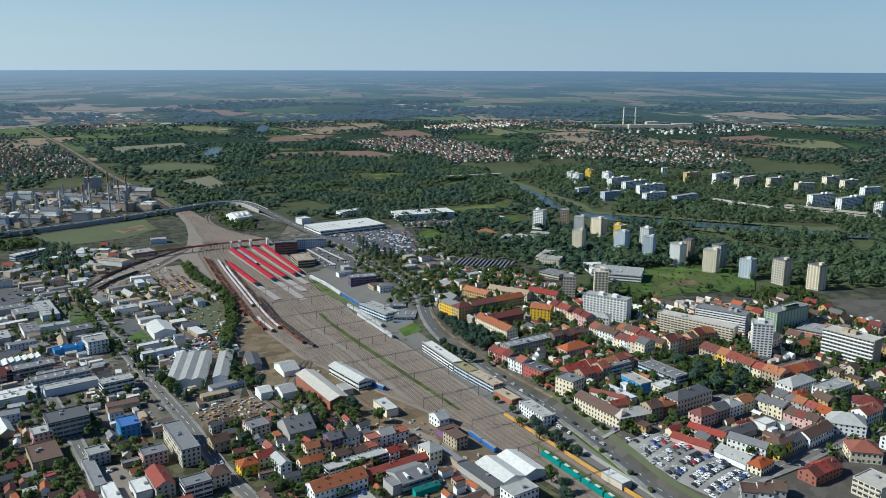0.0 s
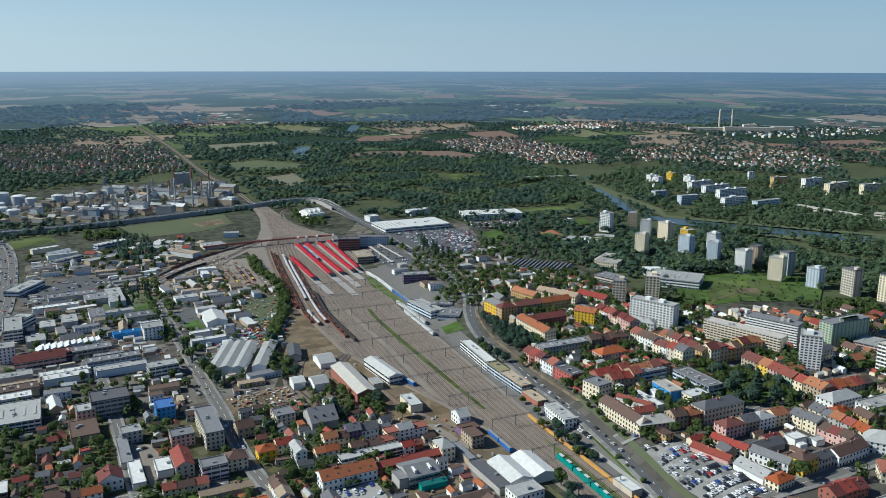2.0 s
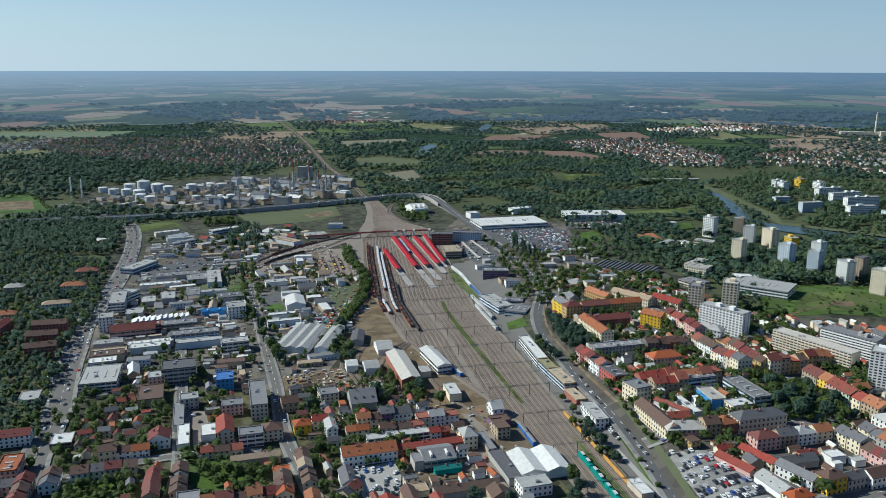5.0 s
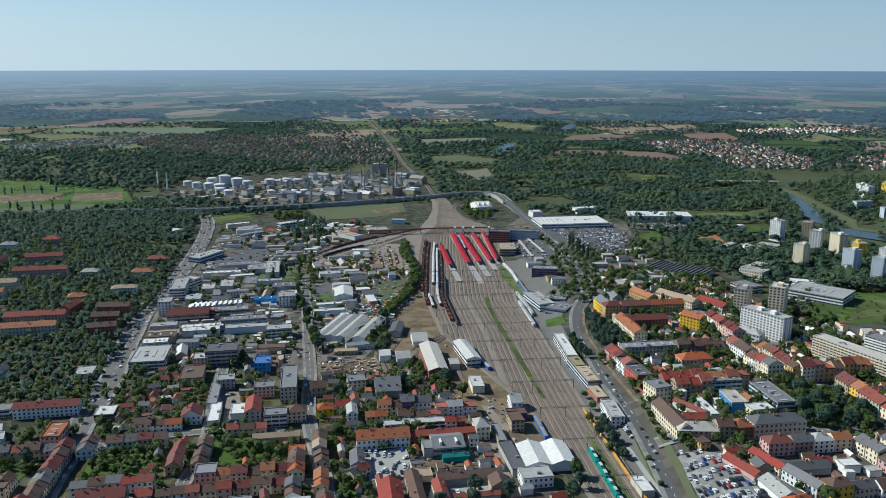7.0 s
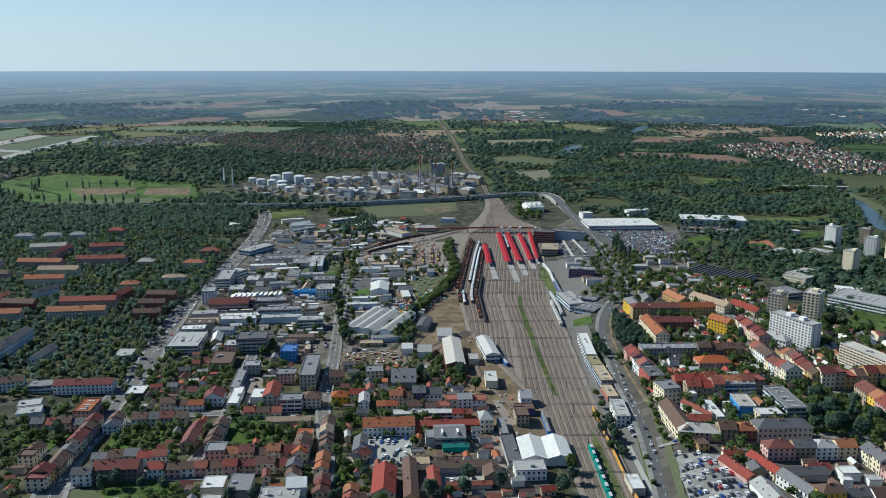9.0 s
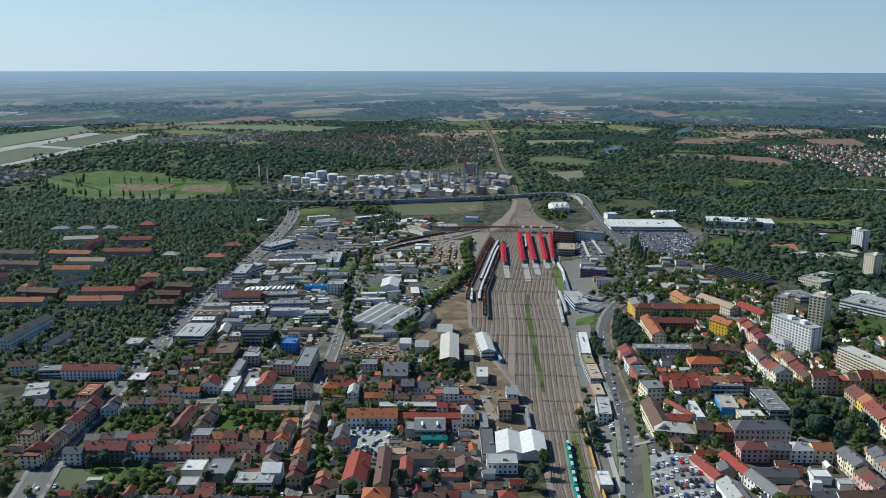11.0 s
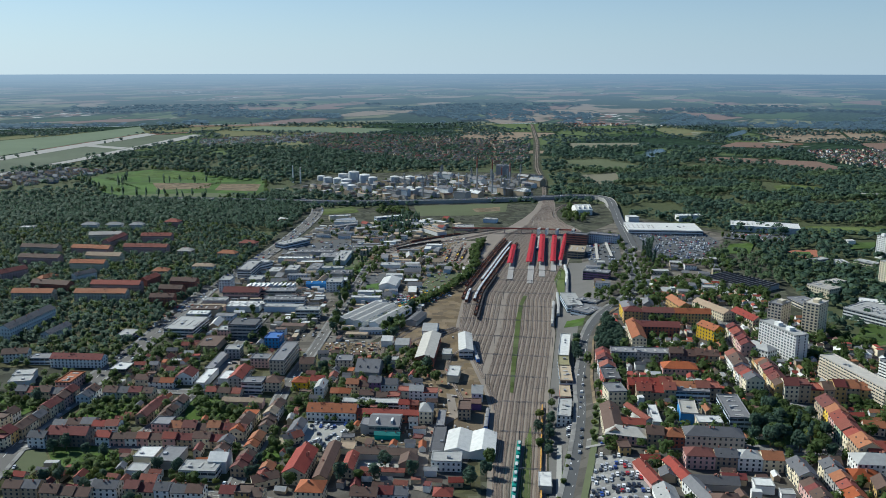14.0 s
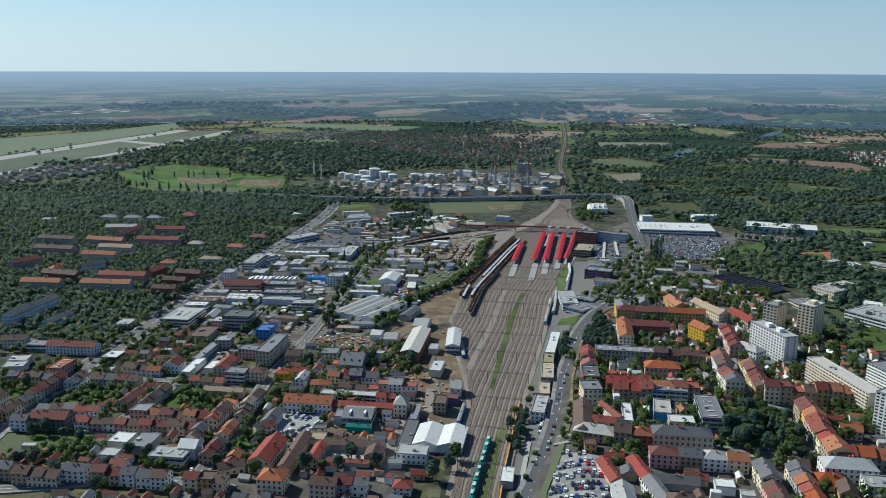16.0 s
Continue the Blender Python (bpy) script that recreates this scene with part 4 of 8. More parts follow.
for pts in ([(-128.4, 2312.4), (-130.8, 2536.8), (-93.6, 2590.8), (-68.4, 2512.8), (-88.8, 2454), (-88.8, 2329.2)], [(74.4, 3122.4), (108, 3367.2), (141.6, 3517.2), (153.6, 3356.4), (106.8, 3094.8)],
            [(453.6, 1740), (489.6, 1701.6), (483.6, 1574.4), (460.8, 1404), (435.6, 1278), (459.6, 1242), (720, 996), (912, 864), (888, 840), (696, 960), (441.6, 1189.2), (424.8, 1304.4), (427.2, 1398), (454.8, 1549.2), (457.2, 1681.2)]):
    CLEAR.append(pts)
    zone("river", WATER, "calm grey-blue river water", "water", *pts)
zone("river_bank", G["olive"], "dry olive grass on the river dyke", "bank", (471.6, 1768.8), (496.8, 1627.2), (494.4, 1477.2), (494.4, 1323.6), (475.2, 1260), (744, 1020), (738, 1005.6), (462, 1242), (465.6, 1422), (477.6, 1573.2), (458.4, 1735.2))
CLEAR.append([(471.6, 1768.8), (496.8, 1627.2), (494.4, 1477.2), (494.4, 1323.6), (475.2, 1260), (744, 1020), (738, 1005.6), (462, 1242), (465.6, 1422), (477.6, 1573.2), (458.4, 1735.2)])

CLEAR.append([(67, 471), (97, 466), (109, 434), (114, 412), (120, 390), (86, 381), (75, 414)])
CLEAR.append([(-4, 1215), (96, 1235), (122, 1180), (106, 1045), (45, 1030), (20, 1127)])
CLEAR.append([(-69, 1150), (-18, 1160), (13, 998), (-24, 982)])
CLEAR.append([(137, 1258), (228, 1266), (203, 1206), (123, 1213)])
CLEAR.append([(165, 520), (215, 515), (222, 600), (170, 610)])
field("meadow", (244, 1360), (378, 1390), (365, 1337), (249, 1294))
zone("sports_court", G["clay"], "orange running track of a school", "court", (207, 1153), (246, 1175), (249, 1113), (209, 1116), z=0.62)
zone("lawn", G["golf"], "green sports pitch inside a running track", "lawn", (214, 1148), (237, 1156), (239, 1126), (215, 1123), z=0.66)
zone("lawn", G["grass"], "mown park lawn between trees", "lawn", (136, 1174), (168, 1189), (162, 1114), (129, 1104))
zone("lawn", G["grass"], "mown park lawn beside towers", "lawn", (294, 1243), (329, 1258), (321, 1213), (287, 1194))
for pts in ([(207, 1153), (246, 1175), (249, 1113), (209, 1116)], [(136, 1174), (168, 1189), (162, 1114), (129, 1104)], [(294, 1243), (329, 1258), (321, 1213), (287, 1194)], [(-441, 1005), (-422, 1036), (-374, 1035), (-345, 985), (-364, 937), (-415, 933)]):
    CLEAR.append(pts)
zone("footpath", G["dirt"], "trodden earth path across the meadow", "path", (255, 741), (291, 769), (331, 792.5), (350, 801), (351, 798), (332, 789.3), (293, 766.4), (257, 739), z=0.66)
# open ground west of the yard
zone("rough_ground", G["olive"], "rough grass and earth beside the sidings", "ground", (-194, 849), (-201, 890), (-170, 904), (-148, 886), (-157, 837), (-182, 800))
zone("siding_ground", G["gravel"], "brown ballast of the service sidings", "ground", (-232, 1050), (-222, 1080), (-190, 1090), (-160, 945), (-210, 935))
zone("rail_embankment", G["gravel"], "brown ballast of the branch line", "ground", (-312, 950), (-304, 1040), (-266, 1104), (-222, 1166), (-186, 1200), (-178, 1180), (-200, 1130), (-230, 1070), (-268, 1020), (-290, 955))
for pts in ([(-194, 849), (-201, 890), (-170, 904), (-141, 886), (-157, 837), (-182, 800)], [(-236, 1060), (-222, 1085), (-186, 1095), (-156, 940), (-214, 930)], [(-316, 945), (-308, 1045), (-268, 1110), (-222, 1172), (-182, 1205), (-172, 1180), (-226, 1066), (-285, 945)],
            [(-270, 850), (-248, 875), (-224, 821), (-228, 793), (-242, 786), (-254, 810)], [(-196, 745), (-194, 795), (-160, 828), (-143, 804), (-164, 748), (-177, 720)], [(-215, 584), (-215, 617), (-152, 647), (-130, 600)]):
    CLEAR.append(pts)
zone("park_lawn", G["grass"], "shaded lawn of the town square", "lawn", (150, 586), (184, 584), (201, 568), (216, 505), (199, 494), (161, 500), (155, 540), z=0.62)
# ---- railway yard ----
zone("railway_yard", G["gravel"], "grey-brown ballast of the railway yard", "yard", *[(x + 3, y) for y, x in RIGHT], *[(x - 3, y) for y, x in reversed(LEFT)], z=0.5)
CLEAR.append([(x + 3, y) for y, x in RIGHT] + [(x - 3, y) for y, x in reversed(LEFT)])
zone("railway_yard", G["gravel"], "ballast south end of the railway yard", "yard", (56.4, 404.4), (22.8, 404.4), (60, 240), (96, 240), z=0.5)


def railway(pts, z=0.72, label="railway track with worn steel rails on brown ballast"):
    line = smooth_line(pts, 14.0)
    bed = tagged(mesh_ob("railway_track", *strip(line, [(-1.75, -0.25), (-1.25, 0), (1.25, 0), (1.75, -0.25)], z), BED), label, "track", "tracks of the yard")
    for s in (-0.75, 0.75):
        mesh_ob("rail", *strip(line, [(s - 0.09, 0), (s - 0.07, 0.17), (s + 0.07, 0.17), (s + 0.09, 0)], z), RAIL, bed)
    return bed


PITCH = 4.5
W950 = edge(RIGHT, 1140) - edge(LEFT, 1140)
GREEN_K = 11
for k in range(24):
    pts = []
    for y in list(range(252, 404, 40)) + list(range(404, 1501, 15)):
        if y < 404:
            r, lf = 53 + (404 - y) * 0.22, 23 + (404 - y) * 0.22
        else:
            r, lf = edge(RIGHT, y), edge(LEFT, y)
        x = r - 2.5 - PITCH * k
        if y > 1140:
            x = r - (r - lf) * min(0.98, (2.5 + PITCH * k) / W950)
        elif x < lf + 2:
            if x > lf - 7:
                pts.append((lf + 2, y))
            continue
        pts.append((x, y))
    if k % 3 == 1:
        pts = [p for p in pts if p[1] < 1330]
    elif k % 3 == 2:
        pts = [p for p in pts if p[1] < 1240]
    if k == GREEN_K:
        pts = [p for p in pts if p[1] > 828]
    if len(pts) > 4:
        railway(pts, 0.72 + 0.005 * k)
for o in (-2.5, 2.5):
    railway([(-206 + o, 1499), (-266 + o, 1745), (-344 + o, 2000), (-517 + o, 2701), (-746 + o, 3528)], 1.2)
zone("railway_corridor", G["town"], "brown ballast of the main line through woods", "yard", (-199.2, 1498.8), (-256.8, 1744.8), (-336, 2000.4), (-506.4, 2701.2), (-736.8, 3540), (-753.6, 3540), (-528, 2701.2), (-355.2, 2000.4), (-278.4, 1744.8), (-225.6, 1498.8), z=0.6)
CLEAR.append([(-192, 1498.8), (-249.6, 1744.8), (-328.8, 2000.4), (-498, 2701.2), (-720, 3540), (-768, 3540), (-537.6, 2701.2), (-364.8, 2000.4), (-288, 1744.8), (-232.8, 1498.8)])
for o in (0, 5, 10):
    railway([(-300 - o, 960), (-291 - o, 990 + o), (-272, 1033 + o), (-236, 1078 + o), (-207, 1138 + o), (-188, 1185 + o)], 0.9)
for o in (0, 5):
    railway([(-305, 1005 + o), (-292, 1041 + o), (-264, 1094 + o), (-218, 1156 + o), (-190, 1190 + o)], 2.4)
railway([(-88, 1205), (-114, 1258), (-140, 1315), (-154, 1370), (-153, 1430), (-136, 1475)])
railway([(-93, 1205), (-119, 1258), (-145, 1315), (-159, 1370), (-158, 1430), (-141, 1475)])
for xa, ya, xb, yb in ((-226, 1035, -204, 942), (-219, 1062, -192, 944), (-208, 1055, -186, 950), (-199, 1060, -178, 950), (-192, 1079, -167, 950)):
    railway([(xa, ya), ((xa + xb) / 2, (ya + yb) / 2), (xb, yb)])
for o in (0, 7, 14):
    railway([(-96 - o * 0.6, 700), (-112 - o, 655), (-112 - o, 615), (-98 - o, 575), (-76 - o, 540)], 0.68)
railway([(-76, 655), (-80, 625), (-72, 590), (-54, 560), (-36, 530)], 0.69)
for o in (0, 6, 12):
    railway([(-138 - o, 695), (-141 - o, 634), (-118 - o * 0.7, 575), (-80 - o * 0.5, 530), (-50 - o * 0.3, 490), (-25 - o * 0.2, 445), (-6, 486)], 0.6)
zone("grass_strip", G["meadow"], "long strip of dry grass between tracks", "grass", (-66, 830), (-62, 797), (-50.5, 745), (-32.5, 668), (-18.5, 608), (-8, 563), (-10.5, 563), (-22.5, 608), (-37, 668), (-55.5, 745), (-66, 797), (-70, 830), z=0.95)
zone("grass_strip", G["meadow"], "dry grass wedge beside the platforms", "grass", (-60, 970.8), (-51.6, 957.6), (-27.6, 843.6), (-32.4, 840), (-54, 909.6), z=0.78)
zone("grass_strip", G["grass"], "mown green verge beside the main street", "grass", (49, 503), (52, 503), (58.2, 455), (60.3, 425), (64, 400), (60.5, 400), (56.6, 425), (54, 455), z=0.98)
zone("grass_strip", G["olive"], "worn grassy strip between street and car park", "grass", (56, 553), (60, 553), (70, 484), (73, 455), (75.5, 420), (84, 384), (80, 384), (71.5, 420), (68.5, 455), (65.8, 484), z=0.98)
zone("footpath", G["dirt"], "trodden earth strip along the main street", "path", (37, 800), (30.5, 757), (28.4, 725), (30.6, 685), (37.6, 640), (45, 594), (56, 545), (58.4, 545), (47.2, 594), (39.8, 640), (32.6, 685), (30.4, 725), (32.4, 757), (39, 800), z=1.02)
zone("footpath", G["concrete"], "pale concrete footpath beside a lawn", "path", (43.2, 486), (46.2, 486), (59, 427), (64, 400), (61, 400), (55.6, 427), z=1.02)
zone("grass_strip", G["meadow"], "green verge beside the tracks", "grass", (19.2, 510), (26.4, 486), (43.2, 414), (69.6, 288), (64.8, 288), (36, 414), (21.6, 486), z=0.8)

BRIDGE_RED = mat("bridge_red", (0.30, 0.09, 0.07), 0.7, 0.2)
PLATFORM = mat("platform_concrete", (0.30, 0.285, 0.27), 0.9, 0.15, 0.2, 2.0)


def canopy(x0, y0, x1, y1, width, px, py):
    """A red platform canopy on posts over its platform, which goes on to (px, py)."""
    L = math.hypot(x1 - x0, y1 - y0)
    rot = math.degrees(math.atan2(y1 - y0, x1 - x0))
    root = thing("platform_canopy", x0, y0, rot, "long bright red platform canopy on steel posts", "canopy", "platform canopies", z=0.5)
    h, b = 5.0, width / 2
    s = Shape()
    s.poly([(x, y, z) for x in (0, L) for y, z in ((-b, h), (0, h + 0.9), (b, h), (b, h - 0.35), (0, h + 0.5), (-b, h - 0.35))],
           [(0, 1, 7, 6), (1, 2, 8, 7), (2, 3, 9, 8), (3, 4, 10, 9), (4, 5, 11, 10), (5, 0, 6, 11), (5, 4, 3, 2, 1, 0), (6, 7, 8, 9, 10, 11)])
    s.make("roof", CANOPY, root)
    n = int(L / 12)
    for k in range(n + 1):
        Shape().box(k * L / n - 0.2, -0.2, 0.9, k * L / n + 0.2, 0.2, h + 0.5, False).make("post", METAL, root)
        Shape().box(k * L / n - 0.12, -b + 0.2, h - 0.35, k * L / n + 0.12, b - 0.2, h - 0.1, False).make("beam", METAL, root)
    for k in range(int(L / 24)):
        Shape().box(k * 24 + 9, -0.9, h + 0.75, k * 24 + 15, 0.9, h + 1.25, False).make("ridge_vent", CANOPY, root)
    L2 = math.hypot(px - x0, py - y0)
    rot2_ = math.degrees(math.atan2(py - y0, px - x0))
    p = thing("platform", x0, y0, rot2_, "grey concrete railway platform", "platform", "platforms", z=0.5)
    Shape().box(-4, -b * 0.85, 0, L2, b * 0.85, 0.85).make("deck", PLATFORM, p)
    for sg in (-1, 1):
        Shape().box(-4, sg * b * 0.85 - 0.25, 0.85, L2, sg * b * 0.85 + 0.25, 0.95).make("edge", W["grey"], p)


canopy(-144, 1058.4, -120.6, 952.8, 7, -103.2, 891.6)
canopy(-136.2, 1140, -99.6, 967.2, 7.6, -76.8, 883.2)
canopy(-123.6, 1142.4, -85.8, 973.2, 7.6, -70.8, 916.8)
canopy(-106.2, 1143.6, -72, 981.6, 7, -63.6, 946.8)
canopy(-92.4, 1156.8, -64.8, 991.2, 5.5, -62.4, 978)

# footbridge with its white stair towers
fb = thing("footbridge", -262, 1133, 0, "long dark red footbridge across the tracks with white stair towers", "bridge")
deck = smooth_line([(-262, 1133), (-210, 1150), (-162, 1165), (-122, 1174), (-82, 1181)], 8)
dv, df = strip(deck, [(-1.8, 0), (-1.8, 1.6), (-1.6, 1.6), (-1.6, 0.3), (1.6, 0.3), (1.6, 1.6), (1.8, 1.6), (1.8, 0), (-1.8, 0)], 6.6)
mesh_ob("deck", [(x + 262, y - 1133, z) for x, y, z in dv], df, BRIDGE_RED, fb)
for px, py in ((4, 1), (28, 9), (52, 17), (76, 25), (100, 32), (116, 36)):
    Shape().box(px - 0.5, py - 0.5, 0, px + 0.5, py + 0.5, 6.6).make("pier", PLATFORM, fb)
for px, py in ((127, 32), (139, 35), (154, 38), (177, 41)):
    t = Shape().box(px - 1.3, py - 7, 0.5, px + 1.3, py + 7, 9.2, False)
    t.make("stair_tower", TRIM, fb)
    Shape().box(px - 1.5, py - 7.2, 9.2, px + 1.5, py + 7.2, 9.6, False).make("stair_roof", R["lightgrey"], fb)

# overhead line
def gantry(y, xa, xb, n):
    root = thing("catenary_gantry", xa, y, math.degrees(math.atan2((xa - xb) * 0.0 + 0.22 * (xb - xa), xb - xa)), "grey steel portal carrying overhead wires", "gantry", "overhead line portals", z=0.5)
    L = xb - xa
    for k in range(n + 1):
        s = Shape().box(k * L / n - 0.16, -0.16, 0, k * L / n + 0.16, 0.16, 8.6, False)
        s.make("mast", DARKMETAL, root)
    s = Shape().box(-0.2, -0.12, 7.3, L + 0.2, 0.12, 7.45, False).box(-0.2, -0.12, 8.1, L + 0.2, 0.12, 8.22, False)
    for k in range(int(L / 2.2)):
        s.bar((k * 2.2, 0, 7.4), (k * 2.2 + 1.1, 0, 8.15), 0.05).bar((k * 2.2 + 1.1, 0, 8.15), (k * 2.2 + 2.2, 0, 7.4), 0.05)
    s.make("truss", DARKMETAL, root)


for y in (432, 480, 528, 574, 618, 662, 708, 754, 802, 852, 902):
    gantry(y, edge(LEFT, y) + 1, edge(RIGHT, y), max(2, int((edge(RIGHT, y) - edge(LEFT, y)) / 13)))

# trains
WHITE_COACH = mat("coach_white", (0.47, 0.48, 0.48), 0.5, 0.15, 0.2, 1.0)
TEAL_COACH = mat("coach_teal", (0.012, 0.21, 0.19), 0.4, 0.1)
BLUE_COACH = mat("coach_blue", (0.03, 0.13, 0.42), 0.4, 0.15)
COAL = mat("coal_load", (0.035, 0.03, 0.03), 0.95, 0.3, 1.0, 4.0)


def on_track(k, y):
    return edge(RIGHT, y) - 2.5 - PITCH * k, y


def rusty(x, y, r, k):
    wagon("freight_wagon", x, y, r, 13, RUST, COAL if k % 3 else RUST, "rust-brown open freight wagon", open_top=True, group="freight wagons")


def covered(x, y, r, k):
    wagon("freight_wagon", x, y, r, 15, RUST, WHITE_COACH, "brown covered wagon with pale grey roof", group="freight wagons")


def tanker(x, y, r, k):
    wagon("tank_wagon", x, y, r, 13, COAL, DARKMETAL, "black railway tank wagon", tank=True, group="freight wagons")


for k, a, b, n, mk in ((22, 1110, 828, 20, rusty), (21, 1098, 768, 23, rusty), (19, 1086, 860, 14, covered), (18, 1050, 768, 17, covered), (17, 1086, 726, 26, rusty), (16, 900, 720, 13, tanker), (20, 828, 768, 3, covered)):
    train([on_track(k, y) for y in np.linspace(a, b, 8)], n, 13.4 if mk is not covered else 15.4, mk)
def flat_load(x, y, r, k):
    wagon("flat_wagon", x, y, r, 13, RUST if k % 2 else COAL, (RUST, TIMBER, COAL, YELLOW_LOAD)[k % 4], "flat service wagon loaded with track material", open_top=True, h=1.6, group="service wagons")


TIMBER = mat("timber_load", (0.25, 0.19, 0.12), 0.9, 0.3, 0.5, 3.0)
YELLOW_LOAD = mat("yellow_machine_paint", (0.55, 0.38, 0.03), 0.6, 0.2)
train([(-220, 1010), (-204, 945)], 5, 13.4, flat_load)
train([(-213, 1035), (-193, 948)], 6, 13.4, flat_load)
train([(-201, 1020), (-187, 955)], 4, 13.4, flat_load)
train([(-187, 1055), (-168, 955)], 7, 13.4, flat_load)
train([(-292, 1041), (-264, 1094), (-218, 1156)], 7, 13.4, rusty)
train([(-291, 990), (-272, 1033), (-236, 1078)], 6, 13.4, tanker)
train([(-32.4, 811.2), (-21.6, 759.6), (-12, 712.8)], 5, 16, lambda x, y, r, k: wagon("passenger_coach", x, y, r, 16, WHITE_COACH, R["lightgrey"], "pale grey passenger coach", group="stabled coaches"))
train([(-36, 844.8), (-24, 796.8), (-14.4, 748.8)], 5, 16, lambda x, y, r, k: wagon("passenger_coach", x, y, r, 16, WHITE_COACH, R["lightgrey"], "pale grey passenger coach", group="stabled coaches"))
train([(-55.2, 974.4), (-44.4, 936), (-39.6, 912), (-31.2, 866.4)], 6, 15, lambda x, y, r, k: wagon("passenger_coach", x, y, r, 15, WHITE_COACH, R["white"], "white passenger coach with pale roof", group="stabled coaches"))
train([(-37.2, 904.8), (-24, 840), (-8.4, 769.2)], 7, 16, lambda x, y, r, k: wagon("passenger_coach", x, y, r, 16, BLUE_COACH, R["grey"], "blue passenger coach with grey roof", group="stabled coaches"))
train([(-68.4, 648), (-49.2, 607.2)], 2, 18, lambda x, y, r, k: wagon("passenger_coach", x, y, r, 18, BLUE_COACH, R["lightgrey"], "blue and white railcar", group="railcars"))
train([(-15.6, 523.2), (-6, 483.6)], 2, 16, lambda x, y, r, k: wagon("passenger_coach", x, y, r, 16, BLUE_COACH, R["grey"], "dark blue railcar with grey roof", group="railcars"))
train([(-127.2, 1137.6), (-111.6, 1063.2), (-94.8, 967.2)], 5, 17, lambda x, y, r, k: wagon("passenger_coach", x, y, r, 17, BLUE_COACH, R["lightgrey"], "blue coach standing at a platform", group="platform train"))


def teal_car(x, y, r, k):
    root = wagon("railcar", x, y, r, 20, TEAL_COACH, R["teal"], "teal electric railcar with white roof equipment", group="teal train")
    for c in (-5, 4):
        Shape().box(c - 2.2, -0.9, 4.05, c + 2.2, 0.9, 4.5, False).make("roof_equipment", WHITE_COACH, root)


train([(19.2, 480), (22.3, 466), (30, 430), (36, 404), (41.8, 380), (48, 352)], 6, 20.4, teal_car)

def bus_shelter(x0, y0, x1, y1):
    """A long low roof on posts over a raised kerb island."""
    L, a = math.hypot(x1 - x0, y1 - y0), math.degrees(math.atan2(y1 - y0, x1 - x0))
    root = thing("bus_shelter", x0, y0, a, "long pale bus station shelter on a concrete island", "shelter", "bus station shelters", z=0.4)
    Shape().box(0, -2.2, 0, L, 2.2, 0.25).make("island", PLATFORM, root)
    Shape().box(0, -1.8, 3.0, L, 1.8, 3.25, False).make("roof", R["pale"], root)
    for k in range(int(L / 9) + 1):
        Shape().box(k * 9 + 0.2, -0.12, 0.25, k * 9 + 0.44, 0.12, 3.0).make("post", METAL, root)


bus_shelter(-26, 1108, -5, 1026)
bus_shelter(-39, 1104, -20, 1008)

# rust-red retaining wall along the line
tagged(mesh_ob("retaining_wall", *strip(smooth_line([(19, 545), (31, 493), (42, 445), (51.5, 408), (56, 388)], 5), [(-0.4, 0), (-0.4, 2.6), (0.4, 2.6), (0.4, 0)], 0.3), mat("rusty_sheet", (0.50, 0.27, 0.06), 0.8, 0.35, 0.3, 2.0)), "rusty orange sheet wall beside the tracks", "wall")

# ---- roads ----
road("road", G["asphalt"], 9, "grey asphalt main street beside the railway", [(92, 288), (78, 360), (66.5, 412), (64.3, 431), (61.6, 461), (56.8, 500), (50.2, 543), (40, 590), (34.4, 630), (25.6, 685), (23.4, 725), (25.4, 757), (32.5, 796), (38, 818), (40.8, 864), (36, 936), (19.2, 1020), (4.8, 1116), (-12, 1203.6), (-52.8, 1383.6), (-79.2, 1472.4)])
road("street", G["lane"], 8, "asphalt street between apartment houses", [(62.4, 484.8), (114, 490.8), (145.2, 493.2), (212.4, 516), (288, 540)], 0.79)
road("street", G["lane"], 9, "wide asphalt street past the car park", [(84, 381.6), (110.4, 393.6), (150, 403.2), (188.4, 415.2), (261.6, 435.6), (396, 480)], 0.81)
road("street", G["lane"], 8, "asphalt street between apartment houses", [(132, 828), (140.4, 775.2), (149, 705), (157.5, 650), (166, 618), (174, 581), (196, 578), (201, 552), (212, 514)], 0.83)
road("street", G["lane"], 7, "asphalt street curving past a corner house", [(37, 812), (46, 824), (66, 830), (96, 829), (132, 826)], 0.86)
road("street", G["lane"], 7, "asphalt street behind apartment houses", [(232, 534), (252, 490), (270, 444)], 0.83)
road("street", G["lane"], 7, "narrow town street lined with parked cars", [(-105, 310), (-126, 366), (-145, 428), (-172, 495), (-187, 545), (-200, 597), (-227, 687), (-258, 792), (-290, 900)], 0.79)
road("road", G["lane"], 15, "wide straight asphalt avenue", [(-255, 280), (-279, 333), (-305, 387), (-318, 439), (-331, 475), (-342, 520), (-353, 560), (-374, 618), (-392, 675), (-415, 750), (-432, 840), (-450, 930), (-500, 1110), (-557, 1249), (-646, 1344), (-715, 1400), (-752, 1440)], 0.81)
road("street", G["lane"], 7, "town street between terraced houses", [(-288, 360), (-266, 383), (-216, 391), (-165, 416), (-144, 420)], 0.83)
road("street", G["lane"], 6, "town street between terraced houses", [(-226, 400), (-233, 456), (-254, 527), (-266, 569), (-289, 645), (-306, 696)], 0.85)
road("street", G["lane"], 6, "narrow street before terraced houses", [(-230, 300), (-197, 320), (-171, 339), (-136, 354), (-96, 360)], 0.87)
road("street", G["lane"], 6, "narrow street behind gardens", [(-188, 486), (-235, 481), (-276, 467), (-305, 447)], 0.88)


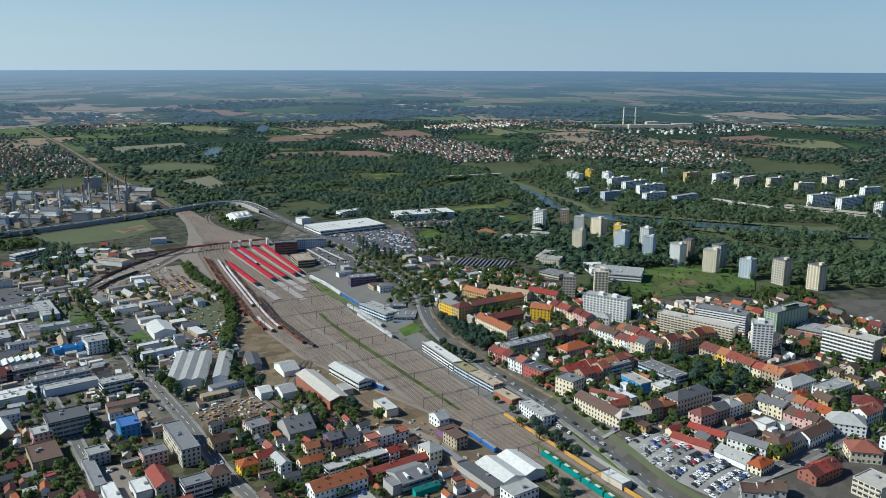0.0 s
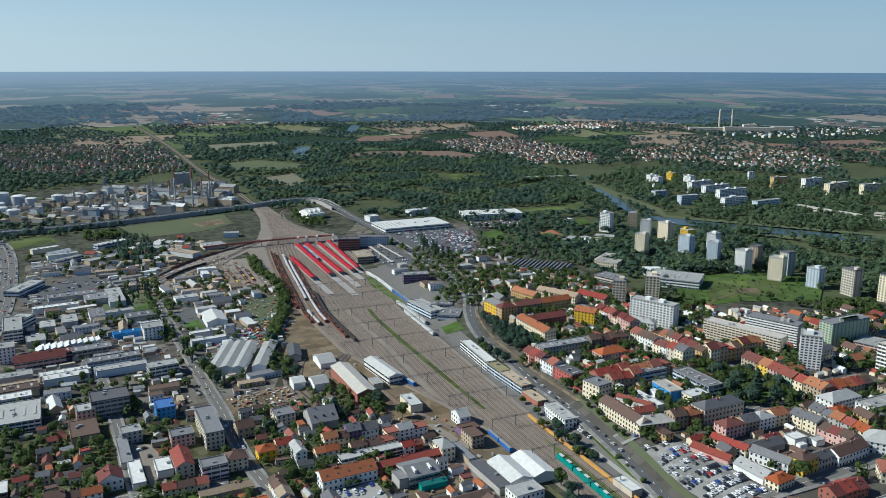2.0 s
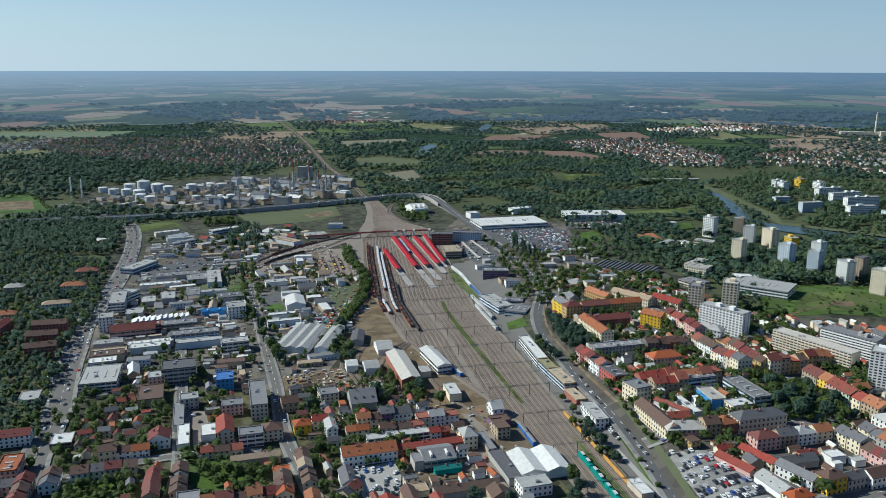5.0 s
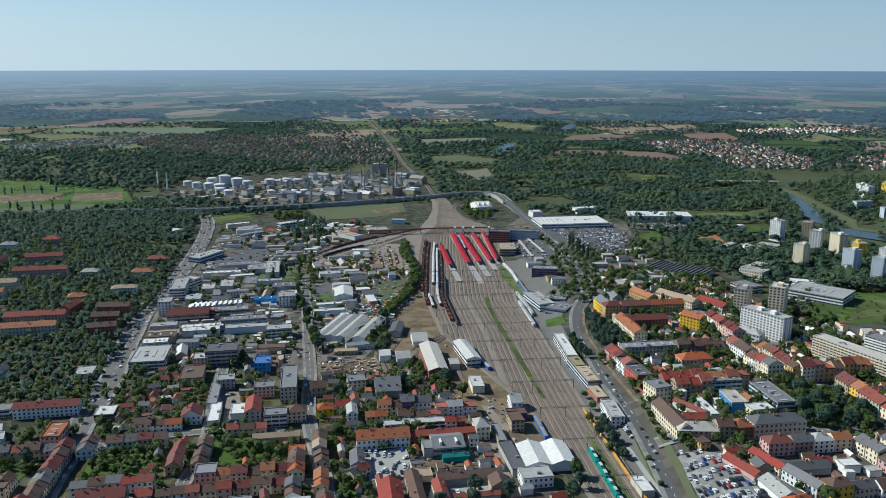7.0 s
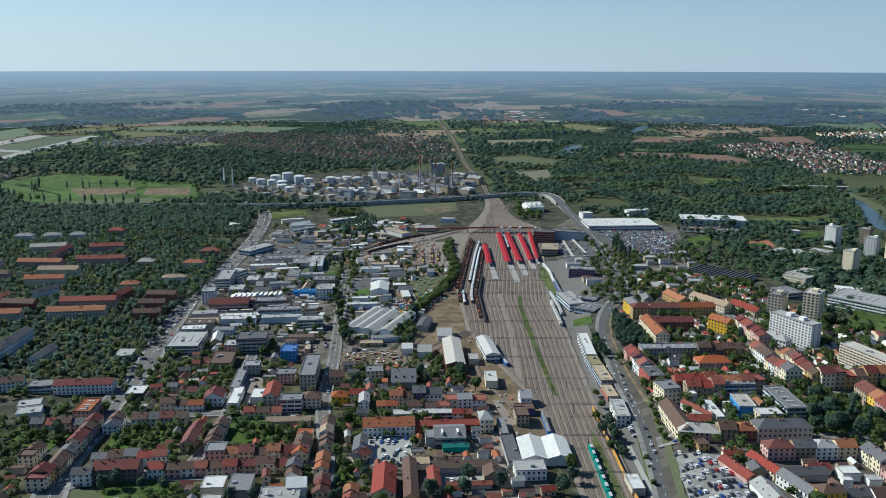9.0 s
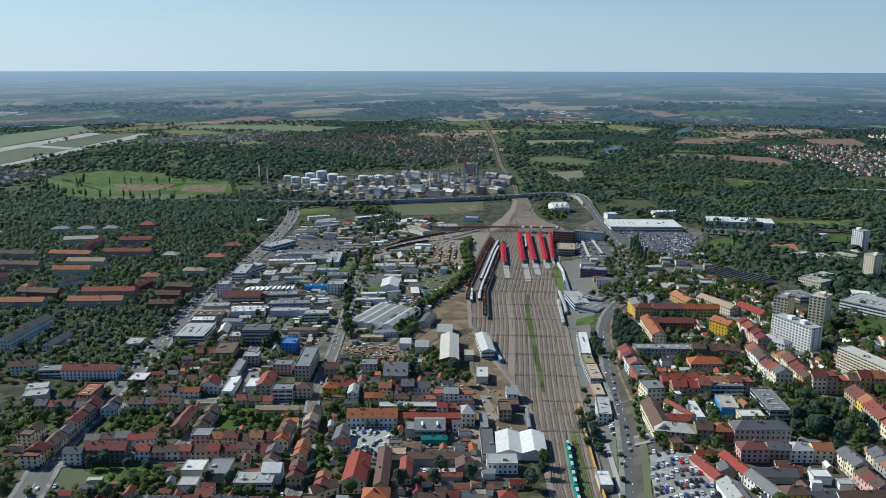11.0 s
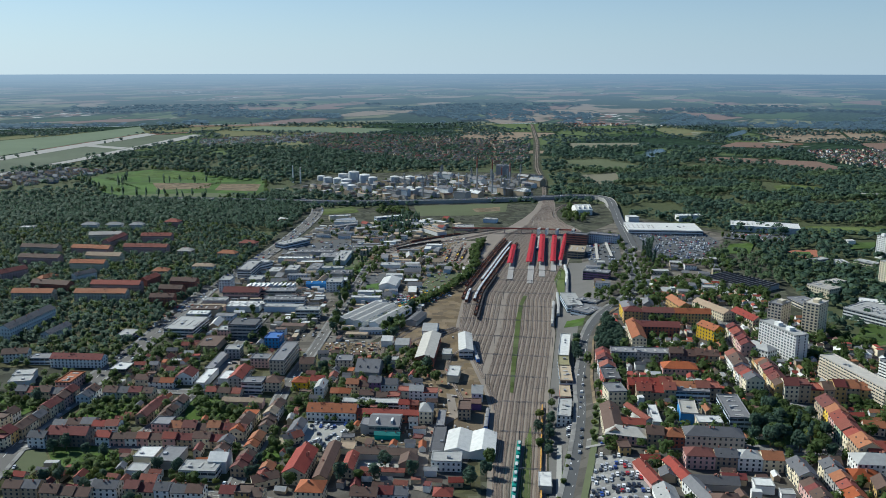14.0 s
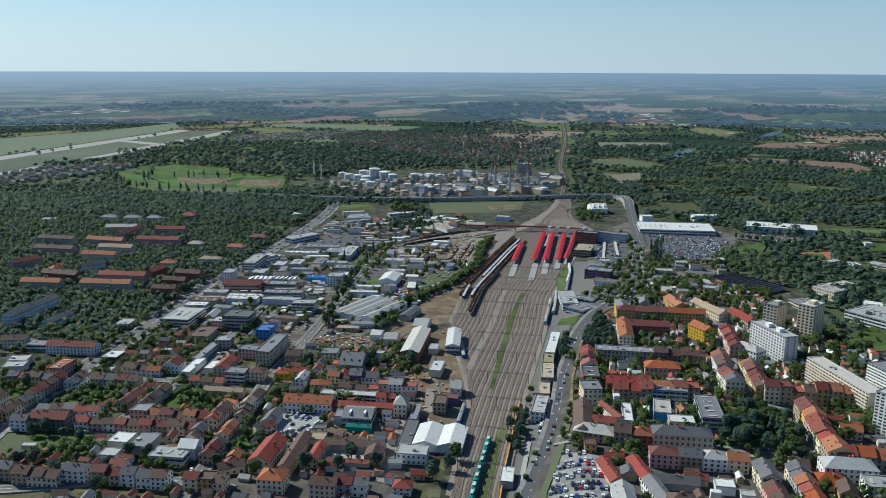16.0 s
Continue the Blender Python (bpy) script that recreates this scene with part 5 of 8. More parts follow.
hw = road("motorway", G["asphalt"], 15, "grey asphalt motorway on an embankment", [(-912, 1212), (-744, 1260), (-564, 1302), (-454.8, 1344), (-349.2, 1398), (-234, 1470), (-141.6, 1530), (-91.2, 1514.4), (-64.8, 1428), (-36, 1296), (-8.4, 1182), (15.6, 1086)], lambda t: 6.0 if t < 0.75 else 6.0 - 22.5 * (t - 0.75))
for sg in (-8.0, 8.0):
    mesh_ob("guard_rail", *strip(smooth_line([(-912, 1212), (-744, 1260), (-564, 1302), (-454.8, 1344), (-349.2, 1398), (-234, 1470), (-141.6, 1530), (-91.2, 1514.4), (-64.8, 1428)]), [(sg - 0.2, -6), (sg - 0.2, 0.9), (sg + 0.2, 0.9), (sg + 0.2, -6)], 6.0), W["grey"], hw)
CLEAR.append([(-912, 1200), (-564, 1284), (-349.2, 1380), (-141.6, 1506), (-72, 1488), (0, 1080), (36, 1086), (-48, 1440), (-91.2, 1542), (-156, 1554), (-360, 1422), (-576, 1326), (-912, 1236)])
vd = thing("viaduct", 360, 1716, 4, "grey concrete road viaduct over the river", "bridge")
Shape().box(0, -6, 7, 130, 6, 9, False).make("deck", PLATFORM, vd)
for k in range(5):
    Shape().box(10 + k * 26, -4, 0, 12 + k * 26, 4, 7).make("pier", PLATFORM, vd)


# ---- buildings ----
# slabs and towers
building("apartment_slab", 167.6, 709.5, 44.0, 12, -52.0, 24, "flat", "white", "lightgrey", 10, win="panel")
building("apartment_slab", 210.5, 648.0, 70.0, 12, -58.0, 18, "flat", "cream", "pale", 8, win="balcony")
building("apartment_slab", 251.0, 648.0, 46.0, 12, -53.0, 20, "flat", "grey", "grey", 9, win="balcony")
building("apartment_slab", 303.0, 618.0, 13.5, 46, -76.0, 21, "flat", "green", "grey", 10, win="panel")
building("tower_block", 249.0, 566.0, 16.0, 17, -34.0, 28, "flat", "white", "lightgrey", 13, win="panel")
building("civic_building", 324.0, 600.0, 33.5, 25, -55.9, 6.7, "flat", "pink", "lightgrey", 3, win="ribbon")
building("apartment_slab", 306.0, 550.0, 42.1, 14, -70.1, 24, "flat", "tan", "pale", 8, win="balcony")
building("tower_block", 203.5, 754.0, 14.0, 20, -26.0, 32, "flat", "cream", "pale", 12, win="panel")
building("tower_block", 295.3, 985.6, 14.0, 12, -53.6, 29.9, "flat", "cream", "lightgrey", 12, win="panel")
building("tower_block", 342.4, 1073.5, 13.9, 12, -36.7, 29.9, "flat", "white", "lightgrey", 12, win="panel")
building("tower_block", 363.6, 1062.1, 21.1, 12, -75.8, 29.9, "flat", "cream", "lightgrey", 12, win="panel")
building("tower_block", 372.9, 1013.6, 14.5, 11, -76.8, 28.2, "flat", "yellow", "pale", 12, win="panel")
building("tower_block", 343.8, 961.1, 16.6, 12, -64.1, 29.9, "flat", "lightblue", "lightgrey", 12, win="panel")
building("tower_block", 387.1, 968.3, 13.0, 12, -57.6, 29.9, "flat", "white", "lightgrey", 12, win="panel")
building("tower_block", 359.0, 915.4, 13.3, 12, -52.1, 29.9, "flat", "lightblue", "lightgrey", 12, win="panel")
building("tower_block", 379.1, 885.2, 16.4, 12, -76.1, 26.4, "flat", "white", "lightgrey", 11, win="panel")
building("tower_block", 401.6, 891.0, 10.6, 12, -61.0, 28.2, "flat", "tan", "slate", 11, win="panel")
building("tower_block", 391.1, 834.1, 16.1, 13, -54.7, 27.3, "flat", "cream", "lightgrey", 11, win="panel")
building("tower_block", 419.2, 855.4, 12.4, 12, -73.9, 28.2, "flat", "grey", "slate", 11, win="panel")
building("tower_block", 314.5, 1155.9, 17.1, 12, -51.8, 28.2, "flat", "white", "lightgrey", 12, win="panel")
building("tower_block", 354.3, 1143.5, 13.6, 12, -31.1, 28.2, "flat", "tan", "lightgrey", 12, win="panel")
building("tower_block", 175.5, 770.0, 13.0, 18, -28.0, 25, "flat", "beige", "grey", 9, win="panel")
building("tower_block", 415.3, 798.1, 14.7, 12, -67.9, 22, "flat", "lightblue", "lightgrey", 9, win="panel")
building("tower_block", 435.6, 767.3, 16.5, 12, -80.2, 28, "flat", "beige", "slate", 10, win="panel")
building("tower_block", 453.6, 733.1, 15.4, 12, -80.6, 28, "flat", "cream", "slate", 10, win="panel")
building("tower_block", 599.2, 1612.5, 14.2, 12, -76.3, 22, "flat", "white", "lightgrey", 9, win="panel")
building("tower_block", 600.0, 1586.9, 20.6, 12, -76.2, 22, "flat", "white", "lightgrey", 9, win="panel")
building("tower_block", 655.0, 1635.1, 16.8, 12, -66.1, 22, "flat", "yellow", "lightgrey", 9, win="panel")
building("tower_block", 672.1, 1590.6, 26.3, 12, -84.0, 22, "flat", "white", "lightgrey", 9, win="panel")
building("apartment_slab", 634.9, 1481.5, 56.7, 12, 18.9, 22, "flat", "white", "lightgrey", 9, win="panel")
building("apartment_slab", 634.9, 1426.9, 60.0, 12, 14.3, 22, "flat", "white", "lightgrey", 9, win="panel")
building("apartment_slab", 635.6, 1375.4, 62.8, 12, 10.8, 22, "flat", "white", "lightgrey", 9, win="panel")
building("apartment_slab", 601.0, 1296.7, 48.2, 12, 9.6, 20, "flat", "white", "lightgrey", 7, win="panel")
building("apartment_slab", 649.2, 1273.5, 59.3, 12, 18.2, 16, "flat", "lightblue", "lightgrey", 5, win="panel")
building("apartment_slab", 550.3, 1357.5, 37.9, 12, 11.2, 16, "flat", "lightblue", "lightgrey", 5, win="panel")
building("apartment_slab", 533.5, 1428.9, 29.4, 12, 12.3, 14, "flat", "lightblue", "lightgrey", 4, win="panel")
building("tower_block", 835.0, 1608.5, 11.3, 12, -16.6, 22, "flat", "white", "lightgrey", 9, win="panel")
building("apartment_slab", 835.4, 1516.3, 32.6, 12, 5.1, 22, "flat", "ochre", "lightgrey", 9, win="panel")
building("apartment_slab", 884.8, 1482.9, 42.6, 12, 8.1, 22, "flat", "white", "lightgrey", 9, win="panel")
building("apartment_slab", 884.4, 1406.4, 68.6, 12, 23.6, 22, "flat", "cream", "lightgrey", 9, win="panel")
building("apartment_slab", 945.5, 1388.1, 40.0, 12, 7.5, 22, "flat", "cream", "lightgrey", 9, win="panel")
building("apartment_slab", 947.8, 1311.6, 39.0, 12, -2.0, 22, "flat", "cream", "lightgrey", 9, win="panel")
building("apartment_slab", 863.1, 1179.4, 53.9, 12, 5.8, 22, "flat", "white", "lightgrey", 9, win="panel")
building("apartment_slab", 881.5, 1131.3, 58.8, 12, 11.3, 22, "flat", "white", "lightgrey", 9, win="panel")
building("apartment_slab", 1022.6, 1222.4, 40.6, 12, 3.2, 22, "flat", "white", "lightgrey", 9, win="panel")
building("apartment_slab", 1068.9, 1368.1, 40.3, 12, 7.8, 22, "flat", "cream", "lightgrey", 9, win="panel")
building("apartment_slab", 1062.9, 1314.0, 38.9, 12, 7.0, 22, "flat", "cream", "lightgrey", 9, win="panel")
building("tower_block", 903.6, 1084.4, 13.9, 12, -70.3, 22, "flat", "white", "lightgrey", 9, win="panel")
building("apartment_slab", 721.8, 1273.9, 134.2, 10, -68.9, 8, "flat", "beige", "pale", 2, win="ribbon")
building("apartment_slab", 789.2, 1162.8, 128.6, 10, -56.8, 11, "flat", "beige", "pale", 3, win="ribbon")

# town blocks
building("apartment_house", 56.0, 707.5, 48.4, 12, -75.5, 11.6, "gable", "cream", "orange", 0, win="grid")
building("apartment_house", 64.2, 694.3, 40.5, 12, 14.5, 11.6, "gable", "brick", "darkred", 0, win="grid")
building("apartment_house", 41.4, 771.0, 31.0, 12, -74.0, 11.8, "hip", "yellow", "grey", 0, win="grid")
building("apartment_house", 50.4, 738.5, 17.0, 12, 14.5, 11.8, "hip", "ochre", "darkred", 0, win="grid")
building("apartment_house", 67.2, 742.9, 28.6, 12, 14.5, 11.6, "gable", "tan", "darkred", 0, win="grid")
building("apartment_house", 95.3, 750.2, 33.0, 12, 14.5, 11.6, "gable", "ochre", "orange", 0, win="grid")
building("apartment_house", 116.7, 720.7, 20.4, 12, -42.6, 11.6, "gable", "yellow", "orange", 0, win="grid")
building("apartment_house", 81.4, 815.7, 32.0, 12, -60.7, 8.7, "gable", "ochre", "orange", 0, win="grid")
building("apartment_house", 107.6, 810.3, 45.8, 12, -48.6, 8.7, "gable", "cream", "tan", 0, win="grid")
building("apartment_house", 143.8, 789.1, 33.9, 12, -54.2, 8.7, "gable", "cream", "red", 0, win="grid")
terrace(141.2, 728.1, 154.4, 676.9, 12, 10.1, walls=('pink', 'cream', 'white'), tops=('red', 'red', 'darkred'))
building("apartment_house", 154.8, 685.8, 24.8, 12, -36.8, 9.4, "hip", "white", "lightgrey", 0, win="grid")
terrace(141.7, 648.5, 158.0, 584.0, 12, 11.6, walls=('cream', 'beige', 'cream', 'white'), tops=('darkred', 'brown', 'slate', 'brown', 'red'))
terrace(162.0, 649.0, 177.6, 589.0, 12, 11.6, walls=('cream', 'beige', 'white', 'ochre'), tops=('darkred', 'brown', 'brown', 'orange'))
terrace(101.0, 633.0, 138.0, 642.5, 12, 9.6, walls=('brick', 'tan', 'dark'), tops=('brown', 'brown', 'darkred'))
terrace(184.0, 585.6, 241.0, 600.6, 13, 11.6, walls=('tan', 'ochre', 'cream'), tops=('orange', 'darkred', 'orange', 'red', 'brown'))
building("apartment_house", 202.3, 572.0, 15.7, 13, -75.5, 11.4, "gable", "tan", "darkred", 0, win="grid")
building("apartment_house", 206.7, 557.4, 10.6, 13, -75.5, 11.4, "gable", "yellow", "orange", 0, win="grid")
building("apartment_house", 208.7, 546.5, 12.0, 13, -75.5, 11.4, "gable", "pink", "red", 0, win="grid")
building("apartment_house", 211.3, 534.1, 11.0, 13, -75.5, 11.4, "gable", "green", "red", 0, win="grid")
building("apartment_house", 214.7, 524.2, 9.5, 13, -75.5, 10.8, "gable", "cream", "red", 0, win="grid")
building("apartment_house", 217.3, 513.9, 15.2, 14, -75.5, 11.4, "gable", "tan", "orange", 0, win="grid")
terrace(226.7, 499.5, 273.5, 511.6, 13, 10.1, walls=('dark', 'tan', 'tan'), tops=('red', 'orange', 'brown'))
building("apartment_house", 98.8, 605.2, 26.0, 13, 14.5, 7.4, "hip", "pink", "orange", 0, win="grid")
terrace(78.7, 561.4, 108.9, 569.3, 12, 8.7, walls=('tan', 'brick', 'tan'), tops=('red', 'red', 'darkred'))
terrace(109.8, 563.8, 142.0, 572.2, 12, 8.7, walls=('ochre', 'tan'), tops=('orange', 'orange', 'red'))
building("factory_building", 56.2, 625.9, 55.1, 13, 14.5, 8.7, "flat", "grey", "grey", 0, win="grid")
terrace(41.2, 636.0, 52.6, 592.0, 12, 9.4, walls=('brick', 'white', 'pink'), tops=('darkred', 'slate', 'red'))
building("apartment_house", 53.0, 590.6, 23.5, 12, -72.0, 9.4, "flat", "red", "slate", 0, win="grid")
building("apartment_house", 61.6, 549.5, 16.4, 13, -65.5, 13.3, "flat", "cream", "grey", 0, win="grid")
terrace(86.0, 550.2, 112.1, 556.9, 12, 8.7, walls=('tan', 'purple', 'tan'), tops=('red', 'darkred', 'red'))
building("factory_building", 138.9, 561.8, 38.5, 14, -75.5, 8.7, "flat", "lightblue", "grey", 0, win="ribbon")
building("apartment_house", 219.1, 482.9, 28.7, 14, 14.5, 8.7, "hip", "white", "lightgrey", 0, win="grid")
building("apartment_house", 240.4, 469.8, 30.3, 14, 14.5, 8, "flat", "white", "lightgrey", 0, win="grid")
building("apartment_house", 243.3, 451.3, 19.0, 14, -43.6, 7.4, "hip", "white", "darkred", 0, win="grid")
building("civic_building", 201.9, 430.1, 23.3, 18, -39.0, 8, "hip", "white", "lightgrey", 0, win="grid")
terrace(232.1, 427.6, 251.1, 432.5, 12, 8, walls=('white', 'cream'), tops=('red',))
building("apartment_house", 185.3, 393.1, 18.4, 16, -29.0, 7.4, "hip", "cream", "red", 0, win="grid")
terrace(143.3, 375.5, 168.7, 382.1, 12, 6.4, walls=('tan', 'brick'), tops=('darkred', 'red'))
building("apartment_house", 158.6, 364.4, 16.7, 18, -75.5, 9.4, "flat", "cream", "pale", 0, win="balcony")
terrace(95.4, 378.8, 115.3, 366.7, 12, 5.8, walls=('white', 'grey'), tops=('grey', 'brown'))

# more town blocks seen from the other end
building("workshop", 214.4, 470.5, 20.0, 14, 14.5, 3.9, "hip", "cream", "orange", 0, win="none")

# blocks round the car park and the school
building("apartment_house", 64.2, 524.0, 45.5, 12, -76.0, 8.7, "gable", "cream", "brown")
building("apartment_house", 75.2, 479.0, 25.2, 13, 4.0, 9.0, "hip", "pink", "pale")
building("apartment_house", 100.6, 480.8, 10.2, 12, 10.0, 9.0, "gable", "tan", "brown")
building("apartment_house", 110.9, 482.6, 12.6, 12, 14.5, 8.2, "hip", "brick", "orange")
building("civic_building", 123.6, 484.5, 35.5, 13, 14.5, 10.2, "hip", "beige", "slate")
building("apartment_house", 125.8, 460.5, 16.8, 11, 14.5, 8.6, "hip", "pink", "darkred")
building("apartment_house", 142.2, 464.9, 12.6, 11, 14.5, 8.2, "gable", "tan", "slate")
building("apartment_house", 154.6, 468.2, 14.0, 11, 14.5, 8.0, "hip", "white", "lightgrey")
building("apartment_house", 168.4, 471.8, 11.8, 11, 14.5, 8.0, "gable", "cream", "orange")
terrace(180.8, 475.0, 186.4, 455.0, 11, 8.0, walls=("cream", "beige"), tops=("orange", "slate"))
terrace(186.6, 454.0, 193.0, 431.0, 11, 7.5, 7.5, walls=("tan", "cream", "pink"), tops=("brown", "brown", "darkred"))
building("workshop", 96.0, 451.0, 26.0, 8, -59.0, 3.6, "gable", "pink", "red", win="none")
building("workshop", 110.2, 424.5, 22.0, 12, -72.0, 4.0, "gable", "white", "lightgrey", win="none")
building("workshop", 112.5, 457.0, 24.5, 8, -59.0, 5.0, "gable", "cream", "red")
building("office_building", 125.6, 433.0, 24.5, 9, -59.0, 6.6, "gable", "white", "grey")
building("workshop", 100.4, 455.6, 11.0, 6, 14.5, 4.2, "gable", "cream", "red", win="none")
building("workshop", 113.5, 438.0, 8.5, 9, 14.5, 4.2, "front", "tan", "slate", win="none")
building("workshop", 130.0, 435.5, 27.0, 10, 14.5, 4.2, "gable", "grey", "slate", win="none")
building("factory_building", 118.0, 523.0, 11.0, 22, 10.0, 8.0, "flat", "blue", "pale", win="none")
building("factory_building", 110.5, 557.5, 25.0, 11, 14.5, 9.0, "flat", "lightblue", "grey", win="ribbon")
building("factory_building", 129.6, 513.2, 16.0, 11, 16.0, 7.5, "flat", "cream", "white")
building("workshop", 94.5, 536.0, 28.5, 6, -76.0, 5.2, "flat", "white", "white", win="none")
building("workshop", 79.5, 530.0, 27.0, 5.5, -50.0, 5.0, "gable", "white", "red", win="none")
building("workshop", 82.5, 500.5, 15.0, 9, 8.0, 5.0, "gable", "cream", "red", win="none")
terrace(198.5, 480.0, 209.5, 439.0, 11, 7.5, 8.0, walls=("grey", "cream", "cream", "beige"), tops=("slate", "orange", "orange", "red"))
building("workshop", 164.0, 443.5, 10.5, 9, 13.0, 5.0, "flat", "white", "white", win="none")
building("workshop", 177.5, 441.0, 7.5, 6, 13.0, 4.0, "flat", "white", "lightgrey", win="none")
building("workshop", 147.0, 447.5, 13.0, 7, 14.5, 4.0, "gable", "tan", "darkred", win="none")
building("apartment_house", 144.5, 407.0, 14.0, 10, 20.0, 10.4, "hip", "yellow", "brown")
building("house", 120.4, 394.0, 15.0, 9, 22.0, 5.6, "hip", "cream", "orange")
building("apartment_house", 158.6, 412.2, 15.0, 9, 20.0, 7.0, "gable", "beige", "slate")
building("apartment_house", 173.5, 414.0, 29.0, 11, 18.6, 7.4, "gable", "white", "brown")

# railside
building("freight_office", 0.5, 693.0, 57.5, 9, -80.0, 8, "flat", "white", "white", 0, win="ribbon")
building("freight_office", 10.6, 634.6, 21.5, 9, -76.0, 8, "flat", "lightblue", "olive", 0, win="ribbon")
building("freight_office", 16.0, 612.8, 33.0, 9.5, -75.0, 8, "flat", "lightblue", "tan", 0, win="ribbon")
building("freight_office", 24.2, 578.5, 22.1, 8, -75.0, 5, "flat", "brick", "tan", 0, win="none")
building("freight_office", 31.0, 545.5, 30.7, 9.5, -80.0, 8.4, "flat", "white", "lightgrey", 0, win="grid")
building("kiosk", 45.8, 423.8, 7.9, 18, 14.5, 4.7, "flat", "beige", "white", 0, win="none")
building("station_hall", -62.4, 1025.6, 21.7, 40, 6.4, 9, "flat", "tan", "tan", 0, win="ribbon")
building("office_building", -81.4, 1107.5, 29.3, 14, -0.1, 16, "flat", "brick", "slate", 0, win="ribbon")
building("office_building", -54.0, 1120.6, 42.9, 14, -8.5, 15, "flat", "lightblue", "grey", 0, win="grid")
building("office_building", -20.0, 907.2, 29.6, 16, -0.7, 11, "flat", "purple", "grey", 0, win="ribbon")
building("warehouse", -6.1, 770.2, 21.3, 26, -21.9, 6.7, "flat", "lightblue", "grey", 0, win="ribbon")
building("warehouse", -7.1, 802.7, 22.0, 12, -13.0, 6.2, "flat", "lightblue", "grey", 0, win="ribbon")
building("hypermarket", -6.3, 1192.3, 106.8, 60, 14.8, 7, "flat", "white", "white", 0, win="ribbon")
building("hypermarket", 134.1, 1280.0, 98.3, 45, 1.7, 8, "flat", "white", "white", 0, win="none")
building("warehouse", -112.9, 1346.1, 26.6, 40, 24.3, 9, "gable", "white", "white", 0, win="none")
building("warehouse", -19.2, 1289.6, 17.1, 18, 25.2, 9, "flat", "white", "white", 0, win="none")
building("warehouse", 54.3, 1337.2, 40.3, 18, 24.9, 8, "flat", "white", "white", 0, win="none")
building("warehouse", 290.4, 1228.4, 10.3, 12, 19.4, 5, "flat", "white", "white", 0, win="none")

# industrial quarter
building("office_building", -417.4, 828.2, 18.2, 20, -17.0, 10, "flat", "white", "lightgrey", 0, win="ribbon")
building("warehouse", -308.4, 773.9, 23.5, 10, 19.0, 6, "gable", "blue", "blue", 0, win="none")
building("office_building", -281.0, 770.6, 17.4, 18, 19.0, 11, "flat", "white", "lightgrey", 0, win="grid")
building("warehouse", -227.0, 793.0, 19.0, 34, 14.0, 7, "front", "white", "white", 0, win="none")
building("warehouse", -238.9, 762.9, 26.8, 8, 19.0, 6, "flat", "white", "white", 0, win="none")
building("warehouse", -235.4, 740.0, 31.0, 8, 19.0, 6, "flat", "lightblue", "white", 0, win="none")
building("shed", -216.0, 672.0, 9.6, 64, -8.0, 6, "front", "white", "lightgrey", 0, win="none")
building("shed", -206.3, 670.6, 9.6, 64, -8.0, 6, "front", "white", "lightgrey", 0, win="none")
building("shed", -196.6, 669.2, 9.6, 64, -8.0, 6, "front", "white", "lightgrey", 0, win="none")
building("shed", -180.5, 669.0, 11.5, 62, -8.0, 6, "front", "white", "lightgrey", 0, win="none")
building("workshop", -374.0, 708.5, 39.3, 15, 19.0, 7, "gable", "pink", "darkred", 0, win="ribbon")
building("workshop", -365.3, 738.5, 26.8, 12, 19.0, 6, "saw", "white", "white", 0, win="none")
building("workshop", -334.2, 731.0, 32.2, 14, 19.0, 6, "flat", "grey", "grey", 0, win="ribbon")
building("workshop", -313.8, 694.7, 42.4, 14, 19.0, 8, "flat", "lightblue", "grey", 0, win="ribbon")
building("office_building", -261.5, 670.8, 23.4, 14, 19.0, 9, "flat", "white", "lightgrey", 0, win="ribbon")
building("workshop", -340.6, 667.0, 33.6, 12, 19.0, 6, "flat", "white", "white", 0, win="none")
building("workshop", -376.3, 676.9, 24.3, 12, 19.0, 6, "flat", "grey", "lightgrey", 0, win="none")
building("workshop", -303.6, 679.6, 39.4, 10, 19.0, 6, "flat", "lightblue", "lightgrey", 0, win="none")
building("workshop", -366.0, 643.3, 27.8, 14, 19.0, 7, "flat", "tan", "brown", 0, win="none")
building("workshop", -360.4, 628.4, 21.7, 12, 19.0, 7, "flat", "lightblue", "white", 0, win="ribbon")
building("office_building", -391.6, 726.8, 12.8, 18, 19.0, 14, "flat", "white", "lightgrey", 0, win="grid")

# terraces and workshops west of the railway
terrace(-205.8, 409.8, -155.7, 424.2, 10, 7, walls=('red', 'tan', 'ochre', 'cream'), tops=('orange', 'darkred', 'brown'))
building("apartment_house", -218.1, 406.6, 12.5, 12, 16.0, 9, "flat", "pink", "grey", 0, win="grid")
terrace(-243.7, 382.3, -191.8, 397.2, 9, 6, walls=('white', 'cream', 'pink'), tops=('red', 'brown', 'orange'))
terrace(-191.5, 398.8, -162.1, 407.2, 9, 6.5, walls=('tan', 'white', 'cream'), tops=('brown', 'darkred'))
building("apartment_house", -272.5, 370.5, 26.5, 12, 16.0, 9, "gable", "dark", "darkred", 0, win="grid")
terrace(-283.0, 364.3, -271.7, 367.5, 10, 7, walls=('white',), tops=('slate',))
terrace(-293.7, 356.3, -297.5, 371.3, 12, 9, walls=('ochre', 'cream'), tops=('darkred',))
terrace(-296.3, 372.6, -303.5, 401.2, 10, 7.5, walls=('cream', 'tan', 'white'), tops=('brown', 'slate'))
terrace(-304.1, 404.2, -313.2, 440.9, 10, 7.5, walls=('cream', 'tan', 'pink'), tops=('brown', 'darkred'))
terrace(-320.9, 380.7, -325.4, 398.6, 10, 7, walls=('cream', 'white'), tops=('brown',))
